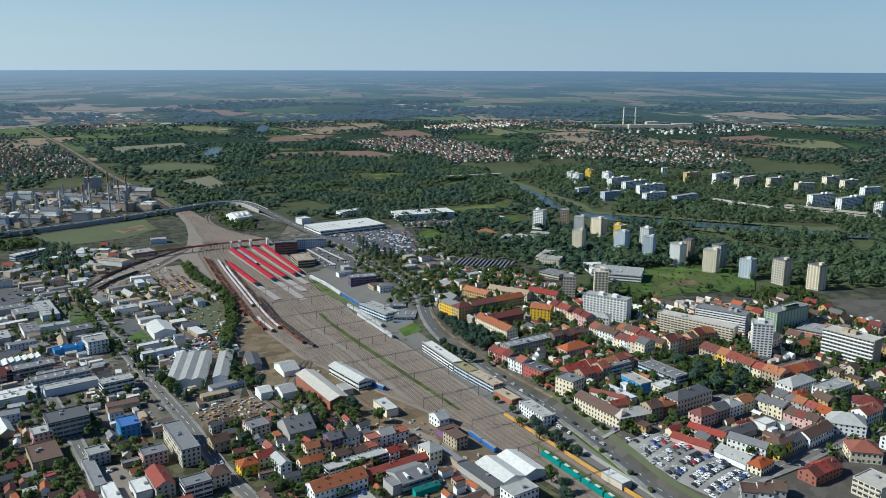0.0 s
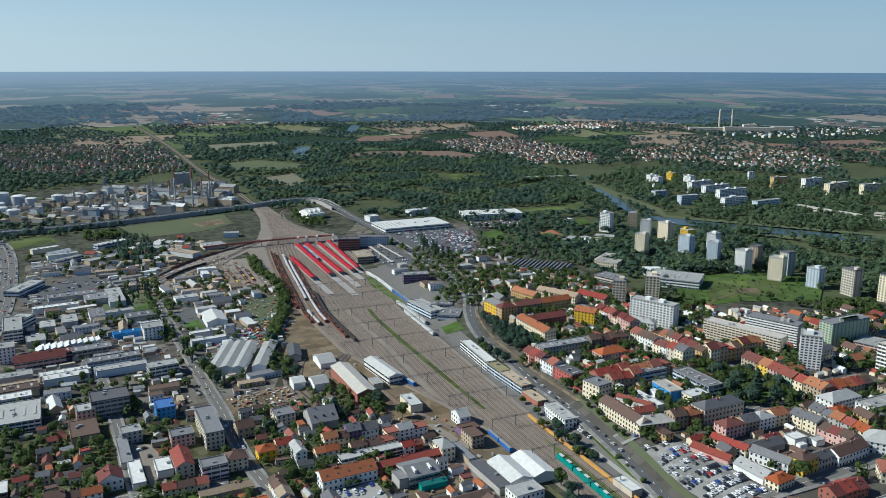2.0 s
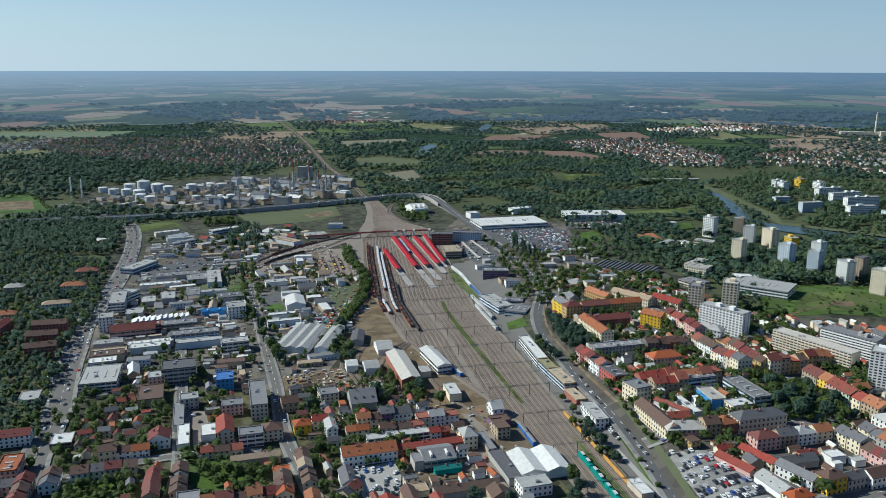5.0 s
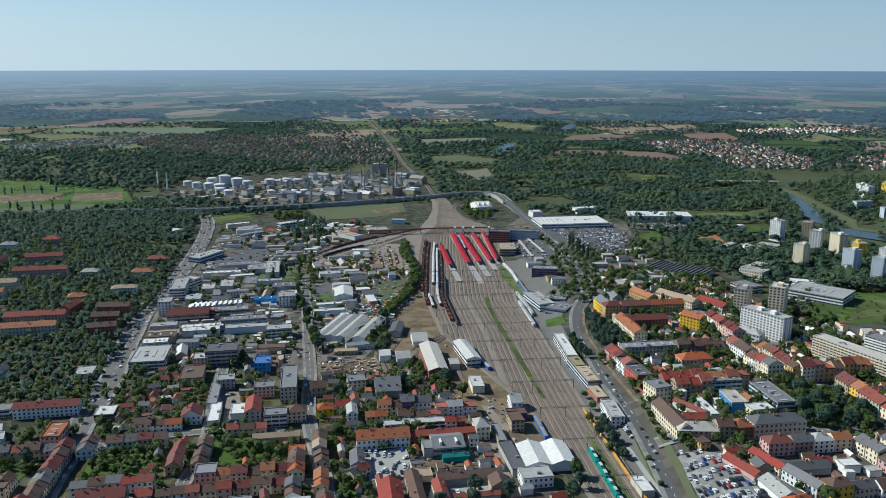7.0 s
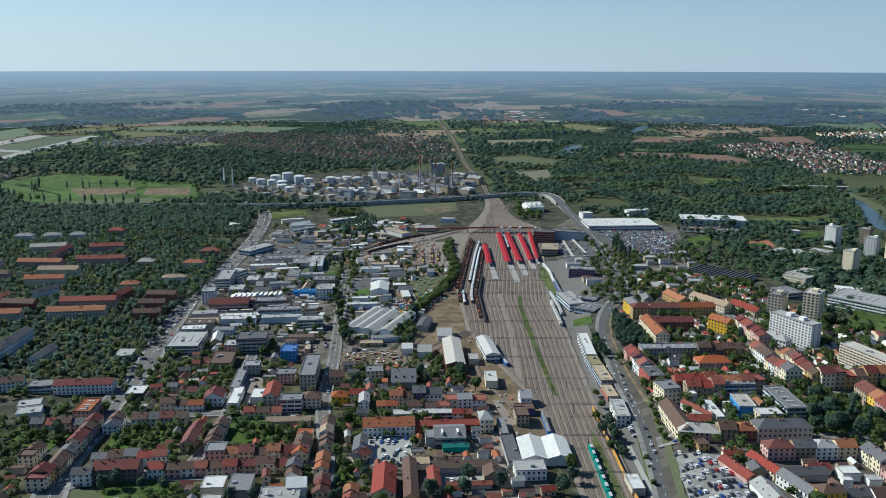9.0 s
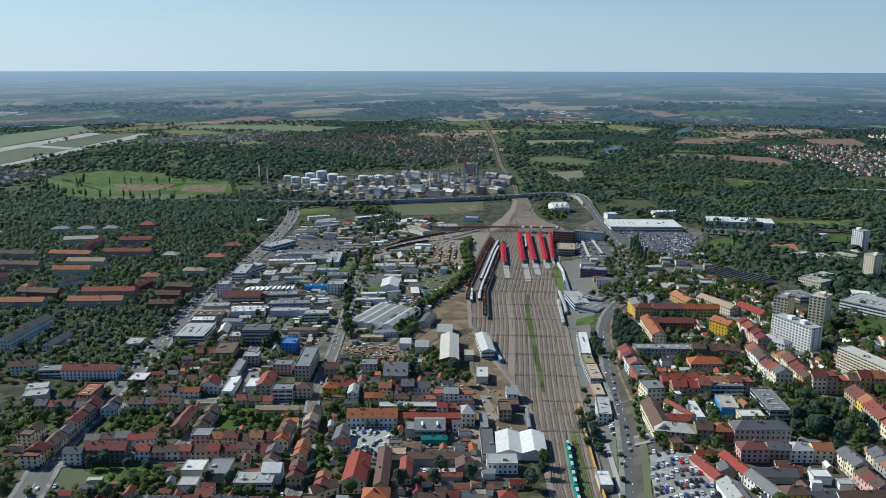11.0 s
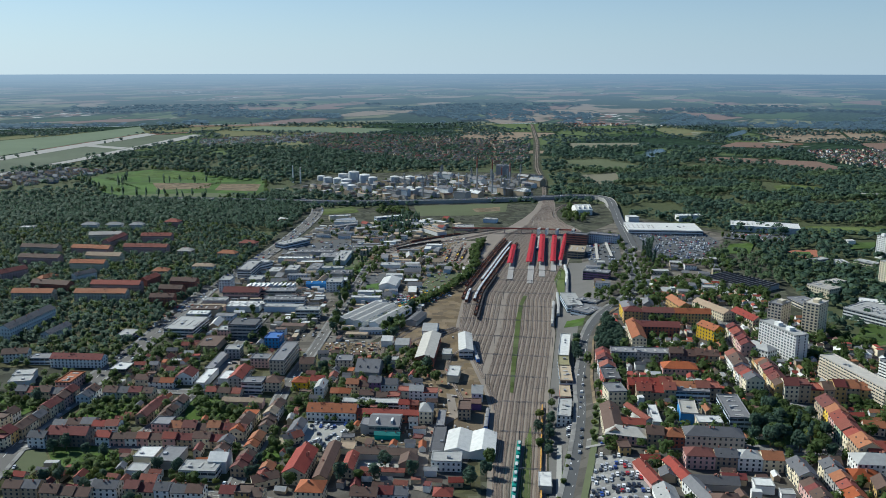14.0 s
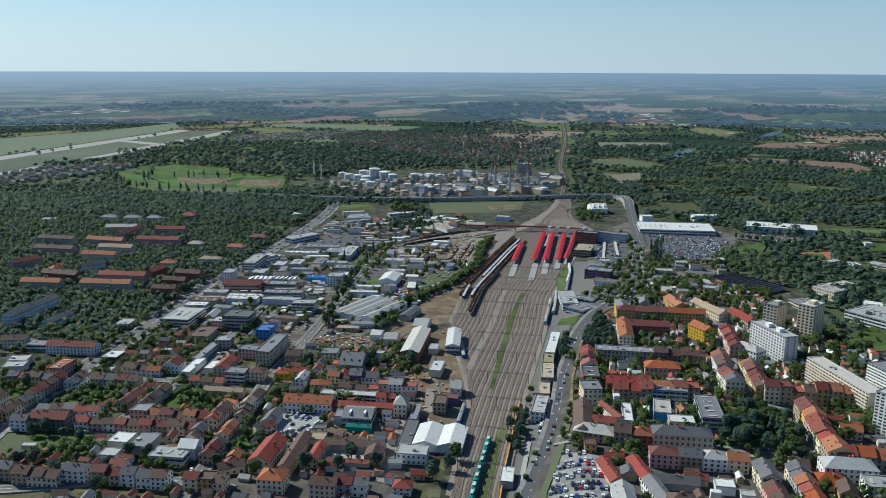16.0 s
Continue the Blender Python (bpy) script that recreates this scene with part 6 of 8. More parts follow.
terrace(-286.5, 388.8, -258.6, 396.8, 9, 6, walls=('white', 'cream'), tops=('slate', 'brown', 'grey'))
terrace(-258.3, 395.2, -241.0, 400.2, 9, 6, walls=('pink', 'white'), tops=('red', 'darkred'))
terrace(-293.8, 444.3, -257.7, 454.6, 10, 7, walls=('white', 'cream', 'pink'), tops=('brown', 'darkred', 'slate'))
terrace(-288.5, 472.2, -258.9, 480.6, 9, 6, walls=('cream', 'white'), tops=('brown', 'orange'))
terrace(-297.4, 433.6, -301.8, 451.0, 10, 7, walls=('white', 'lightblue'), tops=('slate', 'brown'))
terrace(-356.9, 422.2, -322.0, 432.2, 10, 7, walls=('tan', 'pink', 'cream'), tops=('brown', 'red', 'slate'))
building("apartment_house", -326.6, 445.3, 22.4, 12, 104.0, 9, "flat", "pink", "orange", 0, win="grid")
building("office_building", -326.4, 486.9, 13.4, 16, 16.0, 5, "flat", "dark", "white", 0, win="ribbon")
terrace(-233.6, 420.1, -242.0, 453.7, 9, 6, walls=('tan', 'cream'), tops=('brown', 'orange', 'darkred'))
terrace(-218.6, 425.3, -227.2, 459.5, 9, 6, walls=('tan', 'cream'), tops=('brown', 'slate'))
building("house", -262.4, 488.0, 13.6, 14, 16.0, 7, "front", "white", "darkred", 0, win="grid")
building("workshop", -243.3, 486.5, 7.9, 32, 16.0, 5, "flat", "white", "white", 0, win="none")
building("workshop", -254.9, 514.9, 7.1, 40, 16.0, 5, "flat", "grey", "grey", 0, win="none")
building("workshop", -201.3, 369.2, 13.4, 14, 16.0, 6, "flat", "cream", "white", 0, win="none")
building("workshop", -185.0, 369.5, 13.6, 20, 16.0, 6, "flat", "grey", "grey", 0, win="none")
building("workshop", -162.0, 363.0, 22.8, 14, 16.0, 7, "flat", "white", "lightgrey", 0, win="ribbon")
building("workshop", -151.0, 377.3, 11.3, 12, 16.0, 8, "gable", "white", "white", 0, win="none")
building("workshop", -194.3, 354.6, 11.3, 10, 16.0, 5, "flat", "white", "lightgrey", 0, win="none")
building("house", -177.2, 346.0, 9.7, 10, 16.0, 5, "gable", "white", "red", 0, win="grid")
terrace(-242.9, 309.5, -223.2, 315.1, 10, 7, walls=('cream', 'white', 'tan'), tops=('slate', 'brown'))
terrace(-218.2, 312.3, -191.0, 320.1, 10, 7, walls=('cream', 'tan', 'ochre'), tops=('orange', 'brown'))
building("apartment_house", -194.2, 326.6, 14.8, 10, 16.0, 8, "gable", "white", "slate", 0, win="grid")
terrace(-175.6, 332.0, -159.3, 336.7, 10, 7.5, walls=('cream', 'tan'), tops=('brown', 'darkred'))
terrace(-158.8, 337.2, -150.5, 339.7, 10, 8, walls=('white',), tops=('slate',))
terrace(-148.8, 338.8, -131.0, 344.0, 10, 7, walls=('tan', 'white'), tops=('brown', 'slate'))
terrace(-121.6, 347.3, -97.9, 354.0, 10, 8, walls=('ochre', 'cream'), tops=('brown', 'darkred'))
terrace(-150.0, 394.6, -154.1, 411.5, 9, 7, walls=('white', 'cream'), tops=('slate', 'brown'))
terrace(-155.7, 421.4, -164.2, 455.8, 10, 8, walls=('cream', 'white', 'tan'), tops=('slate', 'brown', 'orange'))
terrace(-136.8, 409.0, -141.7, 428.3, 9, 6, walls=('tan', 'cream'), tops=('orange',))
terrace(-126.4, 379.6, -131.9, 401.8, 10, 6.5, walls=('tan', 'white'), tops=('darkred', 'brown'))
terrace(-144.1, 437.5, -147.7, 451.6, 9, 6, walls=('cream', 'tan'), tops=('brown',))
terrace(-149.3, 451.3, -155.8, 477.5, 9, 7, walls=('cream', 'white'), tops=('brown', 'tan'))
building("workshop", -231.0, 499.5, 9.5, 18, 16.0, 5.0, "flat", "white", "white", 0, win="none")
building("apartment_house", -219.6, 497.0, 11.0, 25, 16.0, 8.0, "front", "grey", "red", 0, win="grid")
building("workshop", -241.0, 544.0, 10.5, 5, 16.0, 3.2, "flat", "tan", "grey", 0, win="none")
building("office_building", -203.5, 490.8, 15.9, 12, 16.0, 9, "flat", "white", "grey", 0, win="ribbon")
building("apartment_house", -189.7, 499.9, 13.3, 12, 16.0, 8, "hip", "cream", "brown", 0, win="grid")
building("apartment_slab", -205.0, 533.0, 12.0, 46, 15.0, 12, "flat", "beige", "grey", 0, win="grid")
building("office_building", -244.0, 587.0, 13.0, 17, 15.0, 9, "flat", "blue", "blue", 0, win="grid")
building("office_building", -227.9, 540.3, 15.1, 12, 16.0, 8, "flat", "pink", "grey", 0, win="grid")
building("office_building", -261.0, 551.1, 13.1, 12, 19.0, 8, "flat", "grey", "lightgrey", 0, win="grid")
building("workshop", -294.0, 556.0, 18.0, 28, 17.0, 6, "flat", "tan", "brown", 0, win="none")
building("office_building", -348.0, 580.0, 28.0, 40, 15.0, 8, "flat", "white", "lightgrey", 0, win="ribbon")
building("office_building", -369.2, 561.1, 18.3, 14, 107.0, 5, "flat", "grey", "lightgrey", 0, win="ribbon")
building("apartment_house", -385.3, 483.3, 44.0, 11, 16.2, 8, "gable", "white", "darkred", 0, win="grid")
building("apartment_house", -431.8, 476.4, 21.0, 11, 29.3, 8, "gable", "white", "brown", 0, win="grid")
building("office_building", -406.5, 481.2, 17.6, 12, 20.3, 6, "flat", "lightblue", "grey", 0, win="ribbon")
building("workshop", -387.1, 446.8, 15.7, 12, 30.8, 6, "flat", "white", "lightgrey", 0, win="none")
building("workshop", -378.8, 435.1, 16.4, 12, 29.9, 6, "flat", "white", "lightgrey", 0, win="none")
building("workshop", -202.0, 463.5, 30.3, 7, 16.0, 5, "gable", "pink", "tan", 0, win="none")
terrace(-224.2, 474.7, -198.9, 481.9, 9, 5, walls=('cream', 'tan'), tops=('red', 'brown'))
building("factory_building", -132.0, 464.9, 35.0, 14, 16.0, 7, "gable", "white", "orange", 0, win="grid")
building("factory_building", -98.5, 476.6, 44.6, 8, 16.0, 6, "gable", "brick", "red", 0, win="grid")
building("workshop", -118.8, 493.5, 42.0, 8, 16.0, 5, "flat", "white", "lightgrey", 0, win="ribbon")
terrace(-77.7, 503.5, -64.3, 507.4, 8, 5.5, walls=('white', 'brick'), tops=('red',))
building("warehouse", -80.7, 459.2, 20.5, 20, 16.0, 7, "gable", "grey", "grey", 0, win="ribbon")
building("workshop", -86.9, 458.8, 5.9, 12, 16.0, 7, "flat", "grey", "grey", 0, win="none")
building("market_shed", -74.2, 453.9, 16.9, 5, 16.0, 4, "gable", "teal", "teal", 0, win="none")
building("apartment_house", -55.3, 487.4, 9.3, 14, 16.0, 10, "hip", "cream", "lightgrey", 0, win="grid")
building("civic_building", -100.5, 380.5, 13.6, 32, 14.0, 8, "front", "cream", "red", 0, win="grid")
building("workshop", -82.2, 384.6, 8.3, 46, 16.0, 6, "front", "tan", "brown", 0, win="none")
building("workshop", -87.4, 427.3, 10.2, 10, 16.0, 4, "flat", "cream", "tan", 0, win="none")
building("workshop", -71.3, 399.8, 7.3, 22, 16.0, 6, "front", "cream", "red", 0, win="grid")
building("workshop", -73.5, 423.5, 39.4, 9, 16.0, 5, "gable", "grey", "brown", 0, win="none")
building("workshop", -41.0, 418.2, 10.9, 12, 16.0, 6, "front", "tan", "brown", 0, win="none")
building("workshop", -61.9, 407.4, 27.0, 5, 16.0, 3, "gable", "beige", "red", 0, win="none")
building("civic_building", -80.9, 362.2, 15.4, 14, 16.0, 9, "hip", "cream", "orange", 0, win="grid")
building("apartment_house", -49.7, 369.1, 15.1, 10, 16.0, 9, "gable", "beige", "brown", 0, win="grid")
terrace(-36.7, 378.4, -20.8, 383.0, 10, 7, walls=('white', 'grey'), tops=('slate', 'darkred'))
building("house", -8.3, 391.8, 10.9, 10, 16.0, 5, "hip", "white", "red", 0, win="grid")
building("office_building", -23.1, 426.9, 18.8, 13, 16.0, 7, "flat", "white", "lightgrey", 0, win="grid")
building("warehouse", -21.4, 446.6, 16.0, 30, 14.0, 5, "front", "white", "white", 0, win="none")
building("warehouse", -5.8, 450.5, 16.0, 30, 14.0, 5, "front", "white", "white", 0, win="none")
building("shed", -29.7, 441.4, 8.5, 38, 16.0, 5, "flat", "grey", "slate", 0, win="none")
building("shed", -39.6, 479.4, 5.4, 26, 16.0, 5, "flat", "tan", "grey", 0, win="none")
building("house", -32.1, 503.2, 9.0, 16, 16.0, 8, "flat", "tan", "brown", 0, win="grid")
building("house", -34.7, 520.9, 13.7, 10, 16.0, 5, "flat", "purple", "brown", 0, win="none")
building("house", -33.0, 537.2, 8.2, 14, 16.0, 7, "gable", "white", "lightgrey", 0, win="grid")
building("warehouse", -63.7, 566.5, 9.4, 22, 13.0, 6, "flat", "cream", "white", 0, win="none")
building("warehouse", -100.5, 590.5, 15.6, 64, 15.0, 8, "front", "brick", "pale", 0, win="none")
building("warehouse", -72.5, 622.0, 12.0, 46, 20.0, 7, "front", "white", "white", 0, win="ribbon")
building("warehouse", -85.5, 614.2, 7.7, 14, 14.0, 5, "flat", "cream", "lightgrey", 0, win="none")
building("shed", -131.4, 619.4, 11.7, 18, 14.0, 6, "gable", "white", "lightgrey", 0, win="none")
building("shed", -147.1, 624.8, 9.2, 14, 14.0, 6, "gable", "white", "white", 0, win="none")
building("shed", -124.6, 666.5, 13.4, 24, 14.0, 5, "gable", "white", "lightgrey", 0, win="none")
building("shed", -151.0, 690.0, 11.0, 30, 2.0, 5, "front", "grey", "slate", 0, win="none")
building("shed", -166.0, 819.5, 13.0, 4, 24.0, 3, "flat", "white", "white", 0, win="none")
building("shed", -167.0, 914.0, 16.0, 8, 38.0, 4, "gable", "white", "lightgrey", 0, win="none")
building("shed", -124.9, 587.5, 9.0, 8, 14.0, 4, "flat", "white", "lightgrey", 0, win="none")
building("office_building", -159.5, 560.5, 13.6, 14, 19.0, 8, "flat", "beige", "grey", 0, win="grid")
building("workshop", -135.5, 548.8, 19.0, 24, 14.0, 6, "gable", "grey", "grey", 0, win="none")
terrace(-112.3, 525.2, -91.4, 531.2, 11, 8, walls=('lightblue', 'purple', 'pink'), tops=('slate', 'grey'))
terrace(-128.2, 518.6, -111.6, 523.3, 10, 7, walls=('white', 'orange', 'cream'), tops=('brown', 'orange'))
terrace(-133.9, 503.5, -119.3, 507.7, 9, 6, walls=('cream', 'tan'), tops=('orange', 'brown'))
terrace(-111.0, 506.1, -82.0, 514.5, 9, 6, walls=('cream', 'tan'), tops=('brown', 'red'))
terrace(-86.3, 520.9, -57.5, 529.1, 10, 7, walls=('white', 'cream', 'grey'), tops=('slate', 'lightgrey', 'red'))
building("house", -185.4, 546.6, 11.8, 12, 19.0, 7, "gable", "tan", "brown", 0, win="grid")
building("house", -170.4, 509.5, 11.7, 10, 16.0, 7, "hip", "yellow", "orange", 0, win="grid")
terrace(-158.9, 517.9, -148.7, 520.8, 9, 6, walls=('cream',), tops=('red',))
building("house", -147.1, 502.8, 7.3, 16, 16.0, 8, "front", "white", "lightgrey", 0, win="grid")
building("workshop", -120.5, 435.5, 19.3, 9, 104.0, 6, "gable", "white", "slate", 0, win="none")
terrace(-124.9, 423.8, -117.1, 435.1, 9, 5, walls=('white', 'cream'), tops=('slate', 'red'))
terrace(-107.8, 376.8, -111.5, 391.7, 9, 6, walls=('tan', 'white'), tops=('red', 'orange'))
terrace(-113.6, 369.2, -102.2, 380.2, 9, 5, walls=('cream', 'tan'), tops=('red', 'brown'))

# leafy suburb of long apartment houses
building("apartment_house", -572.5, 614.5, 43.7, 12, 18.0, 12, "gable", "beige", "orange", 0, win="grid")
building("apartment_house", -508.7, 636.3, 55.1, 12, 18.5, 12, "gable", "beige", "orange", 0, win="grid")
building("apartment_house", -519.7, 671.3, 54.7, 12, 17.4, 12, "gable", "pink", "red", 0, win="grid")
building("apartment_house", -620.8, 836.8, 59.3, 12, 16.4, 12, "gable", "pink", "red", 0, win="grid")
building("apartment_house", -682.3, 809.5, 53.8, 12, 10.1, 12, "gable", "pink", "orange", 0, win="grid")
building("apartment_house", -629.9, 779.5, 45.8, 12, 14.0, 12, "gable", "cream", "tan", 0, win="grid")
building("apartment_house", -617.0, 740.1, 43.4, 12, 15.7, 12, "gable", "cream", "orange", 0, win="grid")
building("apartment_house", -721.4, 882.1, 44.0, 12, 26.7, 12, "gable", "cream", "pale", 0, win="grid")
building("apartment_house", -647.8, 902.7, 43.0, 12, 20.4, 12, "gable", "pink", "red", 0, win="grid")
building("apartment_house", -702.8, 743.0, 53.6, 12, 13.7, 12, "gable", "pink", "brown", 0, win="grid")
building("apartment_house", -749.0, 789.2, 52.3, 12, 12.8, 12, "gable", "beige", "brown", 0, win="grid")
building("apartment_house", -650.3, 670.9, 32.6, 12, 76.4, 12, "gable", "pink", "darkred", 0, win="grid")
building("apartment_house", -588.5, 654.8, 46.0, 12, 8.3, 11, "gable", "brick", "brown", 0, win="grid")
building("apartment_house", -563.7, 696.0, 25.8, 10, 75.3, 11, "gable", "white", "slate", 0, win="grid")
building("apartment_house", -449.7, 716.8, 30.1, 11, 11.0, 11, "gable", "brick", "brown", 0, win="grid")
building("apartment_house", -439.4, 685.0, 25.8, 11, 14.2, 11, "gable", "brick", "brown", 0, win="grid")
building("apartment_house", -424.7, 652.7, 25.0, 11, 20.4, 11, "gable", "brick", "brown", 0, win="grid")
building("apartment_house", -473.7, 707.9, 25.4, 11, 94.0, 11, "gable", "brick", "red", 0, win="grid")
building("apartment_house", -468.1, 518.8, 66.7, 12, 101.0, 13, "gable", "white", "slate", 0, win="grid")
building("apartment_house", -436.4, 533.2, 30.9, 10, 98.7, 7, "gable", "white", "slate", 0, win="grid")
building("apartment_house", -660.7, 855.6, 49.6, 11, 103.0, 12, "gable", "pink", "darkred", 0, win="grid")
building("house", -503.2, 751.0, 19.0, 12, 20.4, 9, "hip", "cream", "orange", 0, win="grid")
building("house", -546.3, 851.9, 19.7, 12, 12.5, 9, "hip", "beige", "pale", 0, win="grid")
building("house", -486.2, 855.4, 25.0, 12, 11.3, 10, "hip", "cream", "orange", 0, win="grid")
building("house", -474.4, 788.0, 26.7, 10, 17.9, 9, "hip", "white", "tan", 0, win="grid")
building("house", -597.9, 680.5, 21.3, 11, 81.7, 8, "hip", "cream", "orange", 0, win="grid")
building("house", -498.7, 922.4, 24.4, 12, 13.4, 9, "hip", "tan", "red", 0, win="grid")
building("house", -692.2, 1008.2, 22.8, 14, 10.8, 11, "hip", "pink", "red", 0, win="grid")
building("house", -732.9, 976.2, 21.1, 12, 20.4, 9, "hip", "white", "lightgrey", 0, win="grid")
building("house", -767.4, 963.4, 24.9, 12, 20.4, 9, "hip", "white", "lightgrey", 0, win="grid")
building("house", -802.0, 950.5, 24.6, 12, 20.4, 9, "hip", "white", "lightgrey", 0, win="grid")
building("house", -883.2, 910.6, 20.9, 12, 20.4, 7, "flat", "white", "white", 0, win="grid")
building("workshop", -373.2, 721.1, 41.6, 14, 19.0, 6, "flat", "pink", "darkred", 0, win="ribbon")
building("workshop", -365.3, 746.4, 50.5, 12, 19.0, 5, "saw", "white", "white", 0, win="none")
building("workshop", -309.4, 706.3, 22.5, 14, 19.0, 7, "flat", "lightblue", "grey", 0, win="ribbon")
building("workshop", -369.4, 655.6, 28.3, 12, 19.0, 5, "flat", "pink", "tan", 0, win="none")
building("office_building", -265.0, 605.7, 20.8, 26, 107.0, 13, "flat", "grey", "slate", 0, win="ribbon")
building("workshop", -298.7, 593.4, 12.2, 14, 19.0, 8, "flat", "pink", "lightgrey", 0, win="grid")
building("workshop", -346.7, 678.2, 38.6, 10, 19.0, 5, "flat", "grey", "white", 0, win="none")
building("workshop", -307.1, 687.1, 29.0, 10, 19.0, 5, "flat", "lightblue", "lightgrey", 0, win="none")
building("workshop", -366.0, 770.9, 19.8, 16, 107.0, 6, "flat", "grey", "lightgrey", 0, win="none")
building("workshop", -368.7, 814.7, 22.6, 14, 107.0, 5, "flat", "grey", "lightgrey", 0, win="none")

# station district and depots
building("workshop", -438.3, 941.3, 49.1, 18, 73.0, 7, "flat", "lightblue", "lightgrey", 0, win="ribbon")
building("workshop", -389.4, 786.2, 46.4, 16, 107.0, 12, "flat", "white", "lightgrey", 0, win="ribbon")
building("workshop", -399.7, 909.6, 47.5, 18, 19.0, 6, "flat", "grey", "grey", 0, win="none")
building("workshop", -318.0, 889.1, 58.6, 16, 107.0, 6, "flat", "lightblue", "lightgrey", 0, win="none")
building("workshop", -405.3, 871.9, 43.5, 10, 19.0, 6, "flat", "white", "white", 0, win="none")
building("workshop", -350.7, 823.7, 27.0, 14, 107.0, 6, "flat", "grey", "lightgrey", 0, win="none")
building("workshop", -328.4, 838.7, 30.7, 14, 107.0, 6, "flat", "white", "grey", 0, win="none")
building("workshop", -484.6, 1159.3, 35.6, 10, 35.2, 6, "flat", "cream", "white", 0, win="none")
building("workshop", -454.9, 1119.3, 37.0, 12, 24.2, 6, "flat", "white", "lightgrey", 0, win="none")
building("workshop", -404.5, 1171.1, 46.5, 12, 45.2, 7, "flat", "lightblue", "white", 0, win="ribbon")
building("workshop", -395.2, 1080.5, 45.4, 14, 42.8, 6, "flat", "tan", "lightgrey", 0, win="none")
building("workshop", -339.4, 1143.0, 27.9, 20, -4.6, 6, "flat", "white", "lightgrey", 0, win="none")
building("workshop", -315.0, 1131.5, 53.7, 16, -37.7, 6, "flat", "white", "tan", 0, win="none")
building("workshop", -359.5, 896.4, 33.4, 30, 19.0, 6, "flat", "grey", "grey", 0, win="none")
building("workshop", -305.2, 823.6, 25.1, 20, 19.0, 6, "flat", "grey", "slate", 0, win="none")
building("workshop", -285.4, 789.9, 17.7, 14, 19.0, 8, "flat", "lightblue", "white", 0, win="grid")
building("workshop", -331.0, 848.0, 27.9, 10, 19.0, 5, "flat", "white", "lightgrey", 0, win="none")
building("workshop", -266.8, 883.7, 23.9, 14, 19.0, 6, "flat", "white", "lightgrey", 0, win="none")
building("workshop", -241.9, 1226.5, 21.6, 14, 2.7, 6, "flat", "lightblue", "lightgrey", 0, win="none")
building("factory_building", -366.4, 1437.6, 25.7, 20, -16.5, 14, "flat", "grey", "grey", 0, win="none")
building("factory_building", -375.8, 1746.0, 31.1, 16, 3.1, 30, "flat", "grey", "lightgrey", 0, win="none")
building("house", -28.4, 822.9, 47.2, 16, -68.6, 9, "flat", "lightblue", "lightgrey", 0, win="ribbon")
building("greenhouse_hall", 111.0, 939.8, 70.6, 40, -33.6, 5, "saw", "grey", "slate", 0, win="none")
building("school_building", 219.0, 927.5, 27.1, 20, -39.9, 9, "flat", "cream", "pale", 0, win="grid")
building("civic_building", 246.1, 839.4, 56.0, 40, -35.9, 9, "flat", "white", "lightgrey", 0, win="ribbon")
building("workshop", 197.0, 873.9, 27.1, 20, -58.6, 6.2, "flat", "beige", "grey", 0, win="ribbon")

# park schools and depots
building("school_building", 233.8, 1066.1, 32.9, 10, 51.2, 6, "flat", "white", "lightgrey", 0, win="ribbon")
building("school_building", 260.5, 1097.8, 20.8, 10, -69.3, 5, "flat", "white", "white", 0, win="none")
building("school_building", 282.8, 1094.6, 27.1, 14, -36.0, 6, "flat", "cream", "lightgrey", 0, win="ribbon")
building("school_building", 235.9, 938.2, 39.1, 14, 48.0, 7, "flat", "cream", "pale", 0, win="ribbon")
building("warehouse", 260.0, 863.2, 28.0, 36, -10.7, 6, "flat", "white", "white", 0, win="none")
building("warehouse", -261.5, 1146.9, 29.4, 24, 20.8, 5, "flat", "beige", "lightgrey", 0, win="none")
building("workshop", -455.4, 1131.6, 31.1, 10, 48.4, 5, "gable", "white", "white", 0, win="none")
building("workshop", -435.1, 1086.4, 39.3, 12, 53.0, 6, "flat", "lightblue", "grey", 0, win="ribbon")


